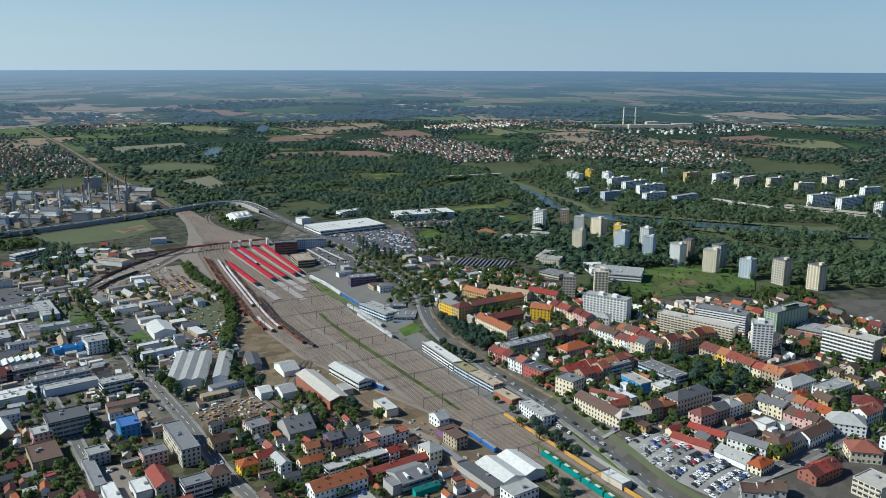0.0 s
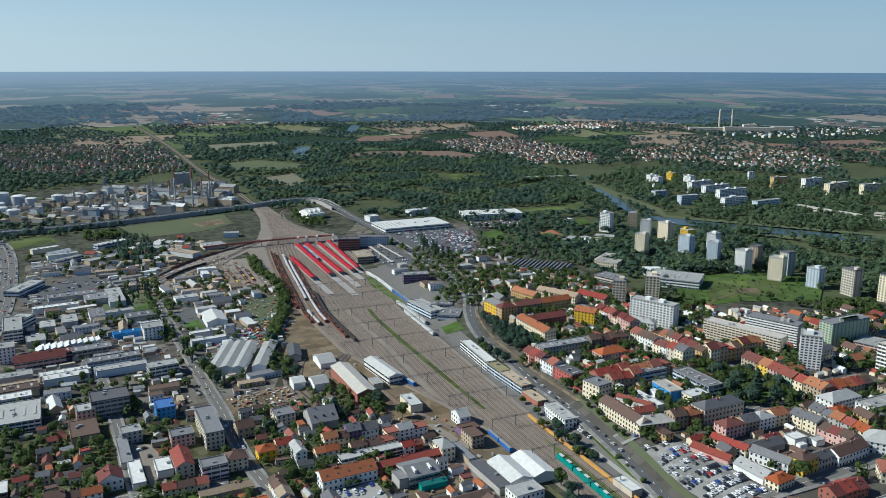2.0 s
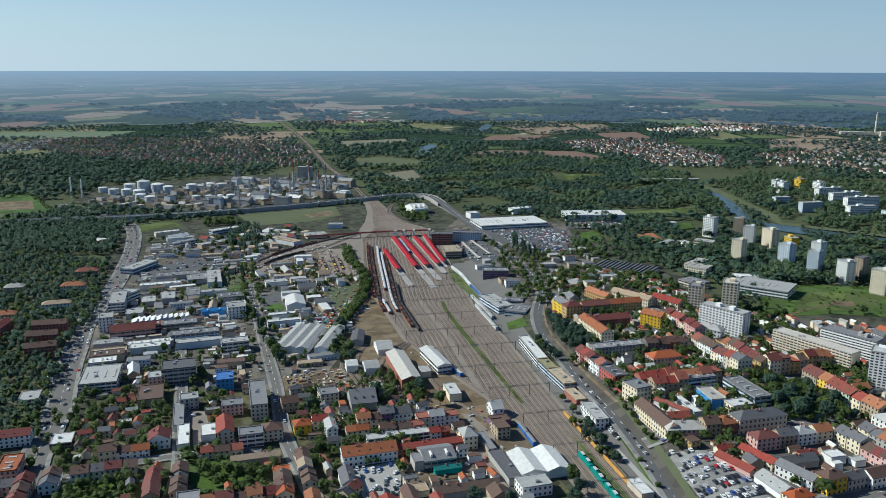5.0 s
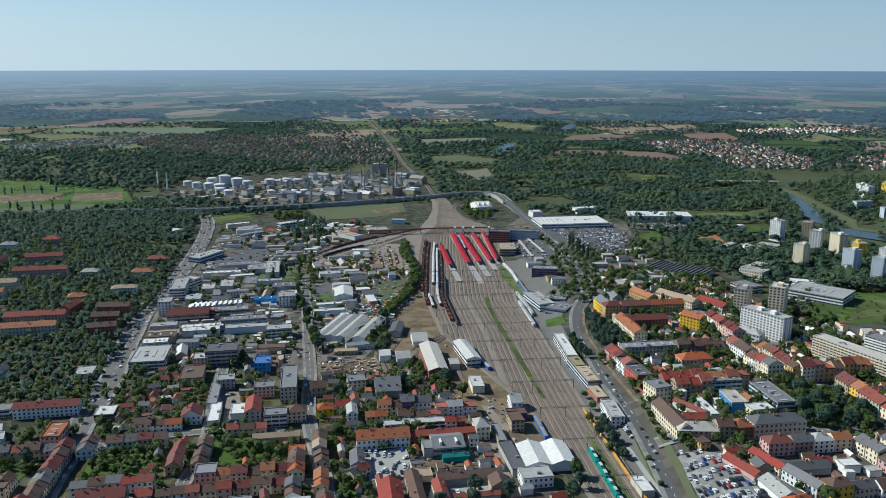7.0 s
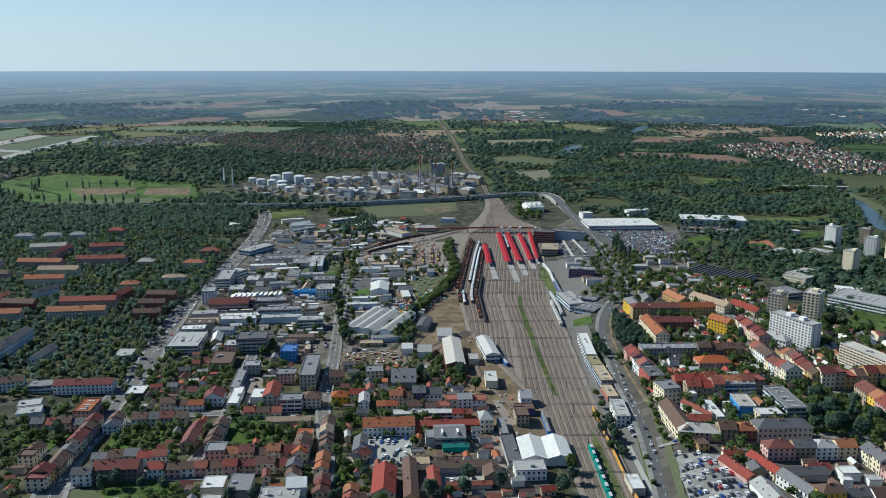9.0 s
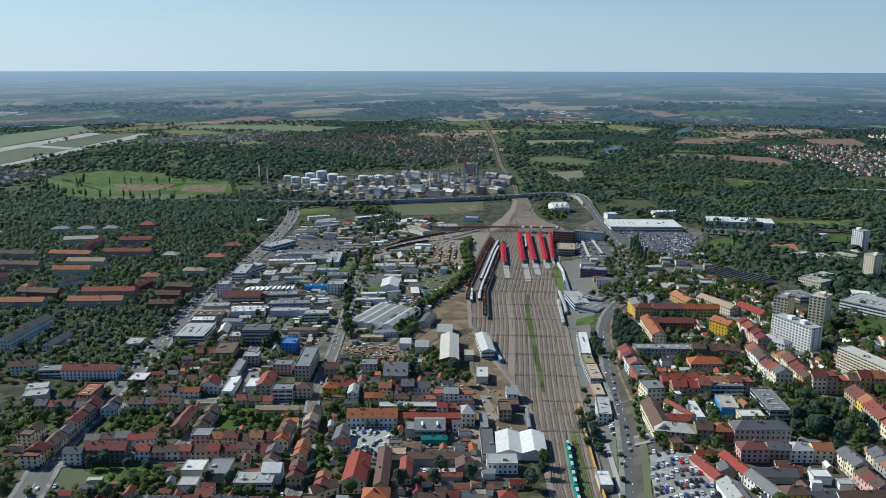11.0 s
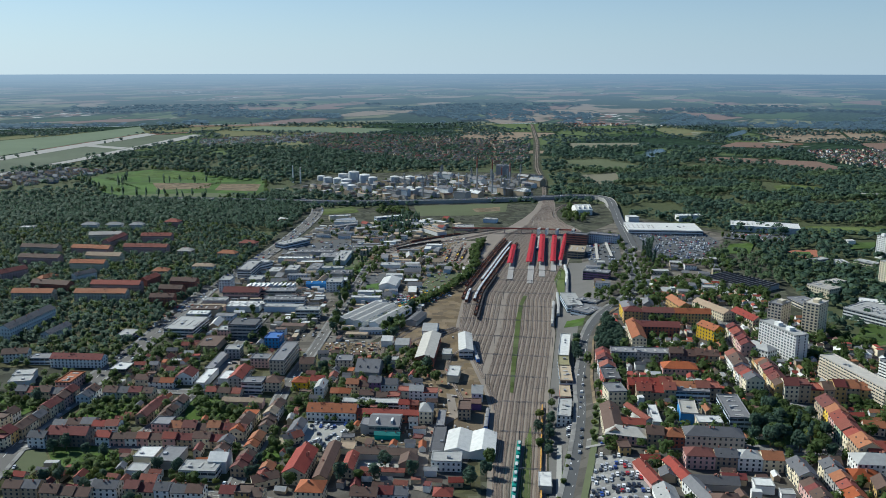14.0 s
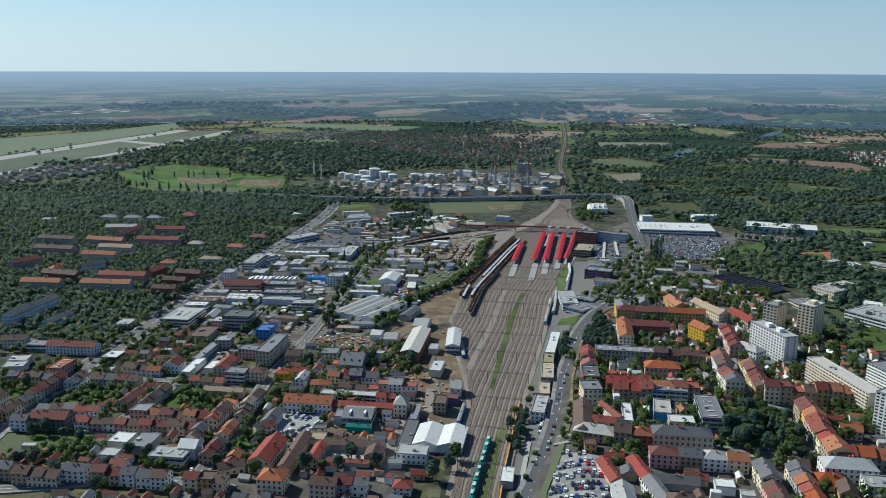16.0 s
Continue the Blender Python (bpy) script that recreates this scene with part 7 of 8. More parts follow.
# ---- far villages ----
def village(name, label, pts, spacing, seed, tops, avoid=False, turns=(20, 110, 35, -60), size=(8, 14), walls=("white", "cream"), tall=(4.0, 6.5), flat=0.0, roads=False, clear=True, gap=1.0, panes=False, single="", thin=0.0):
    rng, gl = random.Random(seed), Shape()
    wl_, rf = {t: Shape() for t in walls}, {t: Shape() for t in tops}
    for x, y, s in scatter(pts, spacing, seed, 0.4, patch=thin, avoid=avoid, clear=clear):
        if roads and near_road(x, y, size[1] * 0.75 + (6 if x < -255 else 1)):
            continue
        w_, d_, h_, a = rng.uniform(*size), rng.uniform(size[0] * 0.85, size[0] * 1.25), rng.uniform(*tall), rng.choice(turns) + rng.uniform(-8, 8)
        c = [rot2(px - w_ / 2, py - d_ / 2, x, y, a) for px, py in ((0, 0), (w_, 0), (w_, d_), (0, d_), (0, d_ / 2), (w_, d_ / 2))]
        if avoid:
            cx_, cy_ = rot2(0, 0, x, y, a)
            probe = [rot2(u * w_ / 2, v * d_ / 2, x, y, a) for u in (-1, -0.5, 0, 0.5, 1) for v in (-1, 0, 1)]
            if any(on_building(*q) for q in probe):
                continue
            BUILT.append((cx_, cy_, math.cos(radians(a)), math.sin(radians(a)), w_ / 2 + gap, d_ / 2 + gap))
        if single:                                         # near houses stand as things of their own
            x0, y0 = rot2(-w_ / 2, -d_ / 2, x, y, a)
            building(single, x0, y0, w_, d_, a, h_, "flat" if rng.random() < flat else "gable", rng.choice(walls), rng.choice(tops), chim=rng.random() < 0.08, rh=d_ * 0.36, group=label)
            continue
        h_ += land(x, y)
        wq, rq = wl_[rng.choice(walls)], rf[rng.choice(tops)]
        boxy = rng.random() < flat
        if boxy:
            wq.poly([(*p, 0) for p in c[:4]] + [(*p, h_) for p in c[:4]], [(0, 1, 5, 4), (1, 2, 6, 5), (2, 3, 7, 6), (3, 0, 4, 7)])
            rq.poly([(*p, h_ - 0.1) for p in c[:4]] + [(*p, h_ + 0.25) for p in c[:4]], [(4, 5, 6, 7), (0, 1, 5, 4), (1, 2, 6, 5), (2, 3, 7, 6), (3, 0, 4, 7)])
        rh = 0.0 if boxy else d_ * 0.36
        if not boxy:
            wq.poly([(*p, 0) for p in c[:4]] + [(*p, h_) for p in c[:4]] + [(*c[4], h_ + rh * 0.95), (*c[5], h_ + rh * 0.95)], [(0, 1, 5, 4), (1, 2, 6, 9, 5), (2, 3, 7, 6), (3, 0, 4, 8, 7)])
            o = [rot2(px - w_ / 2, py - d_ / 2, x, y, a) for px, py in ((-.4, -.4), (w_ + .4, -.4), (w_ + .4, d_ + .4), (-.4, d_ + .4), (-.4, d_ / 2), (w_ + .4, d_ / 2))]
            rq.poly([(*p, h_ - 0.2) for p in o[:4]] + [(*o[4], h_ + rh), (*o[5], h_ + rh)], [(0, 1, 5, 4), (2, 3, 4, 5)])
        if panes:                                          # windows in the two long walls and one end
            for k in range(max(1, int(w_ / 3))):
                for fl in range(max(1, int((h_ - land(x, y)) / 2.9))):
                    u, z0 = (k + 0.5) * w_ / max(1, int(w_ / 3)), land(x, y) + 1.0 + 2.9 * fl
                    for ya, yb in ((-0.06, 0.02), (d_ - 0.02, d_ + 0.06)):
                        q = [rot2(px - w_ / 2, py - d_ / 2, x, y, a) for px, py in ((u - 0.55, ya), (u + 0.55, ya), (u + 0.55, yb), (u - 0.55, yb))]
                        gl.poly([(*p, z0) for p in q] + [(*p, z0 + 1.3) for p in q], [(0, 1, 5, 4), (1, 2, 6, 5), (2, 3, 7, 6), (3, 0, 4, 7), (4, 5, 6, 7)])
    if single:
        return
    root = tagged(new(name), label, name.split("_")[-1], kind="stuff")
    if gl.v:
        tagged(gl.make("glazing", GLASS, root), kind="stuff")
    for t in dict.fromkeys(walls):
        if wl_[t].v:
            tagged(wl_[t].make("wall", W[t], root), kind="stuff")
    for t in dict.fromkeys(tops):
        if rf[t].v:
            tagged(rf[t].make("roof", R[t], root), kind="stuff")


# ---- refinery ----
TANK_WHITE = mat("tank_white", (0.50, 0.52, 0.54), 0.6, 0.1, 0.1, 0.8)


def storage_tank(x, y, r, h):
    root = thing("storage_tank", x, y, 0, "white cylindrical oil storage tank with domed roof", "tank", "refinery tanks")
    Shape().tube(0, 0, 0, h, r, r, 20).make("shell", TANK_WHITE, root)
    s = Shape().tube(0, 0, h, h + r * 0.12, r * 1.02, r * 0.6, 20).tube(0, 0, h + r * 0.12, h + r * 0.2, r * 0.6, r * 0.1, 20)
    s.make("dome", R["white"], root)
    Shape().bar((r + 0.2, 0, 0), (r * 0.2, r + 0.2, h), 0.35).make("stair", METAL, root)


for x, y, r, h in ((-654, 1590, 12.1, 22), (-624, 1581.6, 12.1, 17.6), (-684, 1596, 11, 15.4), (-672, 1548, 9.9, 12.1), (-642, 1530, 11, 13.2), (-600, 1572, 9.9, 14.3), (-702, 1560, 9.9, 11), (-624, 1488, 9.9, 12.1), (-600, 1470, 9.9, 11), (-564, 1608, 11, 13.2),
                   (-534, 1620, 11, 13.2), (-510, 1626, 9.9, 12.1), (-516, 1470, 7.7, 12.1), (-494.4, 1473.6, 7.7, 12.1), (-475.2, 1478.4, 7.7, 12.1), (-456, 1483.2, 7.7, 12.1), (-732, 1584, 8.8, 9.9)):
    storage_tank(x, y, r, h)


def stack(x, y, h, r, col, label):
    root = thing("chimney_stack", x, y, 0, label, "chimney", "industrial chimneys")
    Shape().tube(0, 0, 0, h * 0.72, r, r * 0.8, 10).make("shaft", W[col], root)
    Shape().tube(0, 0, h * 0.72, h, r * 0.8, r * 0.7, 10).make("crown", W["brick" if col == "grey" else col], root)


for x, y, h in ((-343.2, 1506, 74.4), (-314.4, 1514.4, 69.6), (-300, 1530, 52.8), (-288, 1548, 60), (-360, 1560, 43.2), (-744, 1514.4, 36), (-768, 1524, 38.4), (-396, 1548, 36)):
    stack(x, y, h, 1.7, "grey" if h > 40 else "white", "tall slender steel refinery chimney with a red top" if h > 40 else "thin pale refinery chimney")
for x, y in ((1530, 2972.4), (1575.6, 2959.2)):
    stack(x, y, 80, 4.5, "beige", "tall pale concrete power station chimney")
rng = random.Random(41)
for k in range(90):
    x, y = rng.uniform(-576, -240), rng.uniform(1428, 1776)
    if not inside(x, y, [(-576, 1440), (-528, 1776), (-315.6, 1824), (-246, 1524), (-446.4, 1416)]):
        continue
    if rng.random() < 0.45:
        root = thing("process_tower", x, y, rng.uniform(0, 108), "grey steel process tower with platforms and pipes", "tower", "refinery units")
        h = rng.uniform(12, 38)
        Shape().tube(0, 0, 0, h, 1.6, 1.3, 8).make("column", METAL, root)
        for j in range(3):
            Shape().box(-2.4, -2.4, h * (0.35 + 0.25 * j), 2.4, 2.4, h * (0.35 + 0.25 * j) + 0.4, False).make("platform", DARKMETAL, root)
        s = Shape()
        for a, b in ((-2.3, -2.3), (2.3, -2.3), (2.3, 2.3), (-2.3, 2.3)):
            s.box(a - 0.2, b - 0.2, 0, a + 0.2, b + 0.2, h * 0.85)
        s.make("frame", METAL, root)
    else:
        building("factory_building", x, y, rng.uniform(12, 36), rng.uniform(9, 18), rng.uniform(-32, -22), rng.uniform(5, 14), "flat" if rng.random() < 0.6 else "gable", rng.choice(("grey", "white", "tan", "lightblue")), rng.choice(("grey", "lightgrey", "white", "slate")), win="none", group="refinery buildings")

REF = [(-720, 1465), (-640, 1560), (-530, 1740), (-315, 1800), (-240, 1530), (-440, 1390), (-600, 1390)]
village("refinery_sheds", "low grey sheds and pipe racks of the refinery", REF, 26, 36, ("grey", "slate", "slate", "brown", "tan", "lightgrey"), False, (-27, 63), (8, 22), ("grey", "tan", "beige"), (3, 9), 0.7, clear=False)

# power station halls in the distance
for x, y, w_, h_ in ((1380, 2928, 144, 14), (1488, 2856, 180, 19), (1596, 2904, 50, 24), (1704, 2880, 80, 16)):
    building("factory_building", x, y, w_, 40, -20, h_, "flat", "beige", "pale", win="none", group="power station")

V_R = [(304, 2642), (533, 2755), (678, 2527), (715, 2212), (659, 2008), (476, 2023), (463, 2232), (344, 2409)]
V_R2 = [(706, 2083), (854, 2297), (1115, 2380), (1330, 2117), (1250, 1850), (1071, 1730), (931, 1841), (916, 1987), (766, 2014)]
V_L = [(-1323.6, 2481.6), (-1306.8, 2770.8), (-751.2, 2715.6), (-469.2, 2563.2), (-384, 1992), (-646.8, 1986), (-878.4, 2072.4), (-1100.4, 2228.4)]
V_L2 = [(-1620, 2340), (-1320, 2760), (-1260, 2400), (-1440, 2100)]
V_A = [(-1500, 1200), (-1416, 1560), (-1272, 1548), (-1248, 1356), (-1320, 1140)]
village("village_houses", "many small far houses with red and brown roofs", V_R, 20, 3, ("darkred", "brown", "slate", "brown", "slate"), size=(7, 11), walls=("beige", "tan", "white"))
village("village_houses", "scattered far houses with red and grey roofs", V_R2, 24, 4, ("darkred", "brown", "brown", "grey"), size=(7, 11), walls=("beige", "tan", "white"), thin=0.36)
village("village_houses", "dense far suburb of small brown-roofed houses", V_L, 21, 5, ("brown", "slate", "darkred", "brown", "slate"), size=(7, 12), walls=("tan", "grey", "beige"), thin=0.36)
village("village_houses", "far cluster of pale houses near the airfield", V_L2, 24, 6, ("lightgrey", "brown", "slate"))
village("village_houses", "low pale houses and sheds near the airfield", V_A, 22, 7, ("lightgrey", "slate", "brown", "grey"), walls=("tan", "grey", "beige"))
village("village_houses", "far small town with pale roofs", [(720, 3180), (1200, 3360), (1260, 3168), (768, 3024)], 26, 8, ("lightgrey", "red", "brown"))
village("village_houses", "far hamlet with brown roofs", [(-600, 3576), (-360, 3624), (-312, 3552), (-576, 3504)], 22, 9, ("brown", "red"))
village("village_houses", "pale industrial sheds around the power station", [(1320, 2760), (1980, 3000), (2160, 2700), (1560, 2580)], 45, 10, ("lightgrey", "white", "brown"))


# ---- trees ----
for ob in list(scene.objects):
    if ob.type == "EMPTY" and ob.parent is None and ob.get("category") not in ("tree", None):
        xs = [Vector(c) for ch in ob.children if ch.type == "MESH" for c in ch.bound_box]
        if xs:
            mn = [min(p[i] for p in xs) for i in (0, 1)]
            mx = [max(p[i] for p in xs) for i in (0, 1)]
            if max(mx[0] - mn[0], mx[1] - mn[1]) < 260:
                mid = ob.matrix_basis @ Vector(((mn[0] + mx[0]) / 2, (mn[1] + mx[1]) / 2, 0))
                way = ob.matrix_basis.to_3x3() @ Vector((1, 0, 0))
                BUILT.append((mid.x, mid.y, way.x, way.y, (mx[0] - mn[0]) / 2 + 1.8, (mx[1] - mn[1]) / 2 + 1.8))
ROADS = [o for o in scene.objects if o.name.split(".")[0] in ("road", "street", "motorway")]
ROADPTS = np.array([(v.co.x, v.co.y) for o in ROADS for v in o.data.vertices])


def near_road(x, y, gap=6.0):
    return bool(np.any(np.abs(ROADPTS - (x, y)).max(axis=1) < gap))


INDUSTRY = [(-395, 600), (-300, 590), (-170, 590), (-150, 720), (-190, 960), (-220, 1060), (-300, 1100), (-480, 1110), (-440, 960)]
LEFTTOWN = [(-330, 300), (20, 300), (5, 420), (-20, 470), (-110, 590), (-360, 600), (-340, 480)]
STATION = [(0, 800), (60, 780), (110, 850), (150, 1000), (100, 1180), (0, 1230), (-60, 1180), (-20, 960)]
RIGHTTOWN = [(75, 400), (300, 400), (420, 560), (400, 690), (240, 740), (140, 930), (40, 900), (30, 720), (60, 560)]
FARLEFT = [(-560, 1120), (-420, 1140), (-300, 1240), (-240, 1130), (-300, 1000), (-480, 1040)]
village("outbuildings", "low flat workshops, garages and sheds packed into yards", INDUSTRY, 13, 31, ("lightgrey", "grey", "slate", "white", "grey", "brown", "grey", "tan"), True, (19, 19, 107), (8, 28), ("white", "lightblue", "beige", "tan"), (3.5, 6.5), 0.75, True, gap=2.5, panes=True)
village("outbuildings", "small back-yard sheds and houses with brown roofs", LEFTTOWN, 16, 32, ("brown", "red", "grey", "slate", "darkred", "brown"), True, (16, 106, 16), (5, 10), ("white", "beige", "tan", "grey"), (2.8, 6.0), 0.15, True, gap=2.2, single="cottage", thin=0.2)
village("outbuildings", "low shops and garages near the station", STATION, 26, 33, ("lightgrey", "brown", "grey", "slate"), True, (10, 100), (9, 22), ("beige", "grey", "white", "tan"), (3.5, 7.0), 0.95, True, panes=True)
village("outbuildings", "courtyard sheds and annexes between apartment houses", [(75, 400), (300, 400), (420, 560), (400, 690), (290, 690), (262, 580), (228, 545), (140, 500), (70, 500)], 15, 34, ("red", "brown", "darkred", "brown", "orange", "slate", "brown"), True, (14.5, -75.5), (8, 15), ("white", "cream", "beige", "tan", "ochre"), (4.0, 9.0), 0.2, True, gap=2.0, single="town_house")
village("small_sheds", "small sheds, garages and containers packed between workshops", INDUSTRY, 8, 41, ("lightgrey", "grey", "slate", "white", "brown", "grey", "tan"), True, (19, 19, 107), (4, 13), ("white", "beige", "grey", "tan"), (2.6, 4.6), 0.75, True, gap=0.9)
village("small_sheds", "small sheds and lean-tos in back yards", LEFTTOWN, 8, 42, ("brown", "slate", "orange", "lightgrey", "red", "brown", "darkred", "red"), True, (16, 106), (4, 9), ("white", "beige", "tan", "grey", "cream"), (2.4, 5.0), 0.3, True, gap=0.7, thin=0.2)
village("small_sheds", "small annexes and garages in courtyards", RIGHTTOWN, 8, 43, ("brown", "slate", "red", "lightgrey", "orange", "white"), True, (14.5, -75.5), (4, 10), ("white", "cream", "beige", "tan"), (2.6, 6.5), 0.35, True, gap=0.8)
village("outbuildings", "scattered depots and huts beside the motorway", FARLEFT, 17, 35, ("lightgrey", "white", "tan", "red"), True, (-22, 68), (8, 20), ("white", "beige", "grey"), (3.5, 6.0), 0.7, True)
F_A = [(-73.2, 1545.6), (-168, 1560), (-204, 1680), (-240, 1968), (-72, 1992), (102, 2154), (351.6, 2116.8), (490.8, 1843.2), (456, 1500), (420, 1380), (247.2, 1398), (145.2, 1422), (56.4, 1502.4), (-44.4, 1527.6)]
F_B = [(-1254, 1012), (-1182, 1067), (-1021, 1173), (-852, 1225), (-790, 1330), (-700, 1370), (-615, 1299), (-520, 1160), (-500, 1049), (-637, 1050), (-835, 990), (-986, 912), (-1080, 890)]
F_C = [(-1146, 1983.6), (-1090.8, 2209.2), (-634.8, 1948.8), (-544.8, 1834.8), (-764.4, 1797.6), (-753.6, 1510.8), (-884.4, 1639.2)]
F_D = [(-1140, 1567.2), (-1142.4, 1687.2), (-993.6, 1621.2), (-936, 1509.6), (-1051.2, 1450.8)]
F_E = [(499.2, 1358.4), (682.8, 1436.4), (780, 1338), (804, 1134), (866.4, 1017.6), (768, 864), (624, 828), (532.8, 892.8), (480, 1036.8), (504, 1213.2)]
F_G = [(370.8, 1778.4), (472.8, 1747.2), (514.8, 1464), (399.6, 1329.6), (384, 1416), (336, 1560)]
RESID = [(-1080, 887), (-986, 905), (-840, 985), (-700, 1030), (-637, 1045), (-490, 1000), (-443, 860), (-411, 761), (-405, 667), (-372, 588), (-346, 511), (-342, 494), (-383, 485), (-425, 467), (-560, 480)]
EAST = [(504, 1740), (672, 1872), (1080, 1428), (1320, 1200), (888, 840), (816, 1032), (804, 1212), (672, 1452), (516, 1416)]
AIRW = [(-1428, 1596), (-1500, 2040), (-1260, 2280), (-1080, 2040), (-1200, 1656), (-1272, 1560)]
WOOD_A = [(q, noise.noise((q[0] * 0.008, q[1] * 0.008, 9.0)) > 0.08) for q in scatter(F_A, 9.6, 1, patch=0.28)]
for leaf_, light_ in (("far", False), ("river", True)):
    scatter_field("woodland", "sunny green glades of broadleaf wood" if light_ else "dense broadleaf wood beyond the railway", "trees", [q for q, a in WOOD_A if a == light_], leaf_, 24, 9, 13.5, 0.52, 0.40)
scatter_field("woodland", "dense dark wood at the edge of the suburb", "trees", scatter(F_B, 6.6, 2), "dark", 17, 9, 14, 0.36, 0.42)
scatter_field("woodland", "broad dark forest behind the refinery", "trees", scatter([(-1010, 1540), (-1000, 1620), (-880, 1600), (-850, 1560), (-890, 1510)], 12, 29, clear=False) + scatter(F_C, 13, 3) + scatter(F_D, 12, 4) + scatter(AIRW, 16, 5, patch=0.3), "dark", 26, 10, 16, 0.54, 0.40)
scatter_field("woodland", "riverside wood beside the towers", "trees", scatter(F_E, 9.5, 6, patch=0.22), "river", 42, 8, 15, 0.46, 0.30)
scatter_field("woodland", "riverside trees along the dyke", "trees", scatter(F_G, 11, 7), "river", 36, 9, 16, 0.44, 0.36)
scatter_field("woodland", "roadside trees hiding the motorway", "trees", scatter([(-925, 1170), (-560, 1262), (-560, 1288), (-925, 1200)], 9, 8, clear=False), "dark", 34, 10, 16, 0.44, 0.34)
TOWERS = [(255, 880), (300, 875), (440, 868), (446, 745), (560, 690), (670, 680), (770, 860), (620, 826), (530, 890), (480, 1036), (395, 1030), (335, 950)]
scatter_field("woodland", "dense leafy trees between tower blocks and river", "trees", scatter(TOWERS, 9, 9, patch=0.2) + scatter(EAST, 12, 10, patch=0.3), "river", 34, 9, 17, 0.44, 0.32)
scatter_field("woodland", "tall dark poplars beside depots", "trees", scatter([(-388, 1232), (-345, 1215), (-312, 1050), (-368, 1085)], 9, 27, clear=False), "dark", 50, 13, 19, 0.4, 0.3, 0.7)
scatter_field("woodland", "broad trees below the motorway", "trees", scatter([(-451, 1272), (-404, 1298), (-372, 1255), (-440, 1232)], 8, 28, clear=False), "green", 44, 8, 13, 0.46, 0.30)
KEEP = [EAST, TOWN, RESID, F_A, F_B, F_C, F_D, F_E, F_G, AIRW, V_R, V_L, V_L2, V_A, V_R2]


def belt(r0, r1, spacing, seed, patch):
    """Woods of a whole belt of country, outside the places that have their own."""
    out = []
    q = random.Random(seed)
    r = r0
    while r < r1:
        a = -62.0
        while a < 58.0:
            t = radians(a + q.uniform(-0.5, 0.5) * math.degrees(spacing / r))
            d = r + q.uniform(-0.5, 0.5) * spacing
            x, y = d * math.sin(t), d * math.cos(t)
            if noise.noise((x * 0.0045, y * 0.0045, seed)) + 0.5 * noise.noise((x * 0.015, y * 0.015, 3.0)) > patch and not any(inside(x, y, c) for c in CLEAR) and not any(inside(x, y, c) for c in KEEP):
                out.append((x, y, q.uniform(0.7, 1.15)))
            a += math.degrees(spacing / r)
        r += spacing
    return out


scatter_field("woodland", "woods and copses round the town", "trees", belt(700, 1700, 12.0, 51, -0.22), "dark", 25, 8, 13, 0.56, 0.40)
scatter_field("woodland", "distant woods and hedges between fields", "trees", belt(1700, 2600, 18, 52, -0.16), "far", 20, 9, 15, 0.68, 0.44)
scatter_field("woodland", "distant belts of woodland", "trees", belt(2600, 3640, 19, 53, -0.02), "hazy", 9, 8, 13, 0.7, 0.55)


def far_woods(name, label, d0, d1, leaves, seed, patch):
    """Wood edges and hedges standing on the rising rim of distant land."""
    q = random.Random(seed)
    cl = [np.array(leaf_cloud(q, 9, 1.0, 1.0, 0.62, 0.0, 3)[0], dtype=np.float32) for k in range(8)]
    parts, d = [], d0
    while d < d1:
        step = d * 0.0072
        a = -62.0
        while a < 58.0:
            t, e = radians(a + q.uniform(-0.3, 0.3)), d + q.uniform(-0.5, 0.5) * step * 2
            x, y = e * math.sin(t), e * math.cos(t)
            if noise.noise((x * 0.0011, y * 0.0011, 7.0)) + 0.5 * noise.noise((x * 0.004, y * 0.004, 2.0)) > patch:
                px, py, pz = far_place(x, y)
                s = math.hypot(px, py) / e
                rr, hh = step * 0.85 * s * q.uniform(0.6, 1.2), 15 * s * q.uniform(0.7, 1.2)
                b = cl[q.randrange(8)].copy()
                b[:, 0], b[:, 1], b[:, 2] = px + b[:, 0] * rr, py + b[:, 1] * rr, pz + np.maximum(hh * 0.5 + b[:, 2] * hh * 0.6, 0)
                parts.append(b)
            a += math.degrees(step / d) * 1.3
        d += step * 2.2
    v = np.concatenate(parts)
    nq = len(v) // 4
    me = bpy.data.meshes.new(name)
    me.vertices.add(len(v))
    me.vertices.foreach_set("co", v.ravel())
    me.loops.add(nq * 4)
    me.loops.foreach_set("vertex_index", np.arange(nq * 4, dtype=np.int32))
    me.polygons.add(nq)
    me.polygons.foreach_set("loop_start", np.arange(0, nq * 4, 4, dtype=np.int32))
    me.update(calc_edges=True)
    soft_leaves(me, np.tile(np.array([(0, -0.2, 1.0)], dtype=np.float32), (len(v), 1)))
    me.materials.append(LEAF[leaves])
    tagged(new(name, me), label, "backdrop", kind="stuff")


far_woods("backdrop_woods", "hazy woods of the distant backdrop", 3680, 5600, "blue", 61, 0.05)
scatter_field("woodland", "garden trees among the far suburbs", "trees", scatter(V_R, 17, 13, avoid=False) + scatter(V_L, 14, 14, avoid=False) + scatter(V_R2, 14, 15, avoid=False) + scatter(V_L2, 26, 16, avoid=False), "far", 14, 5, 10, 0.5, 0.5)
for plot, seed in zip(BACKGARDENS, range(60, 66)):
    scatter_field("garden_trees", "fruit trees and shrubs crowding a back garden", "trees", scatter(plot, 5.6, seed, 0.5, patch=0.2, clear=False), "green", 60, 4.5, 9.5, 0.48, 0.27)
RESTREES = [q for q in scatter(RESID, 7.2, 11) if not on_building(q[0], q[1], 1.5)]
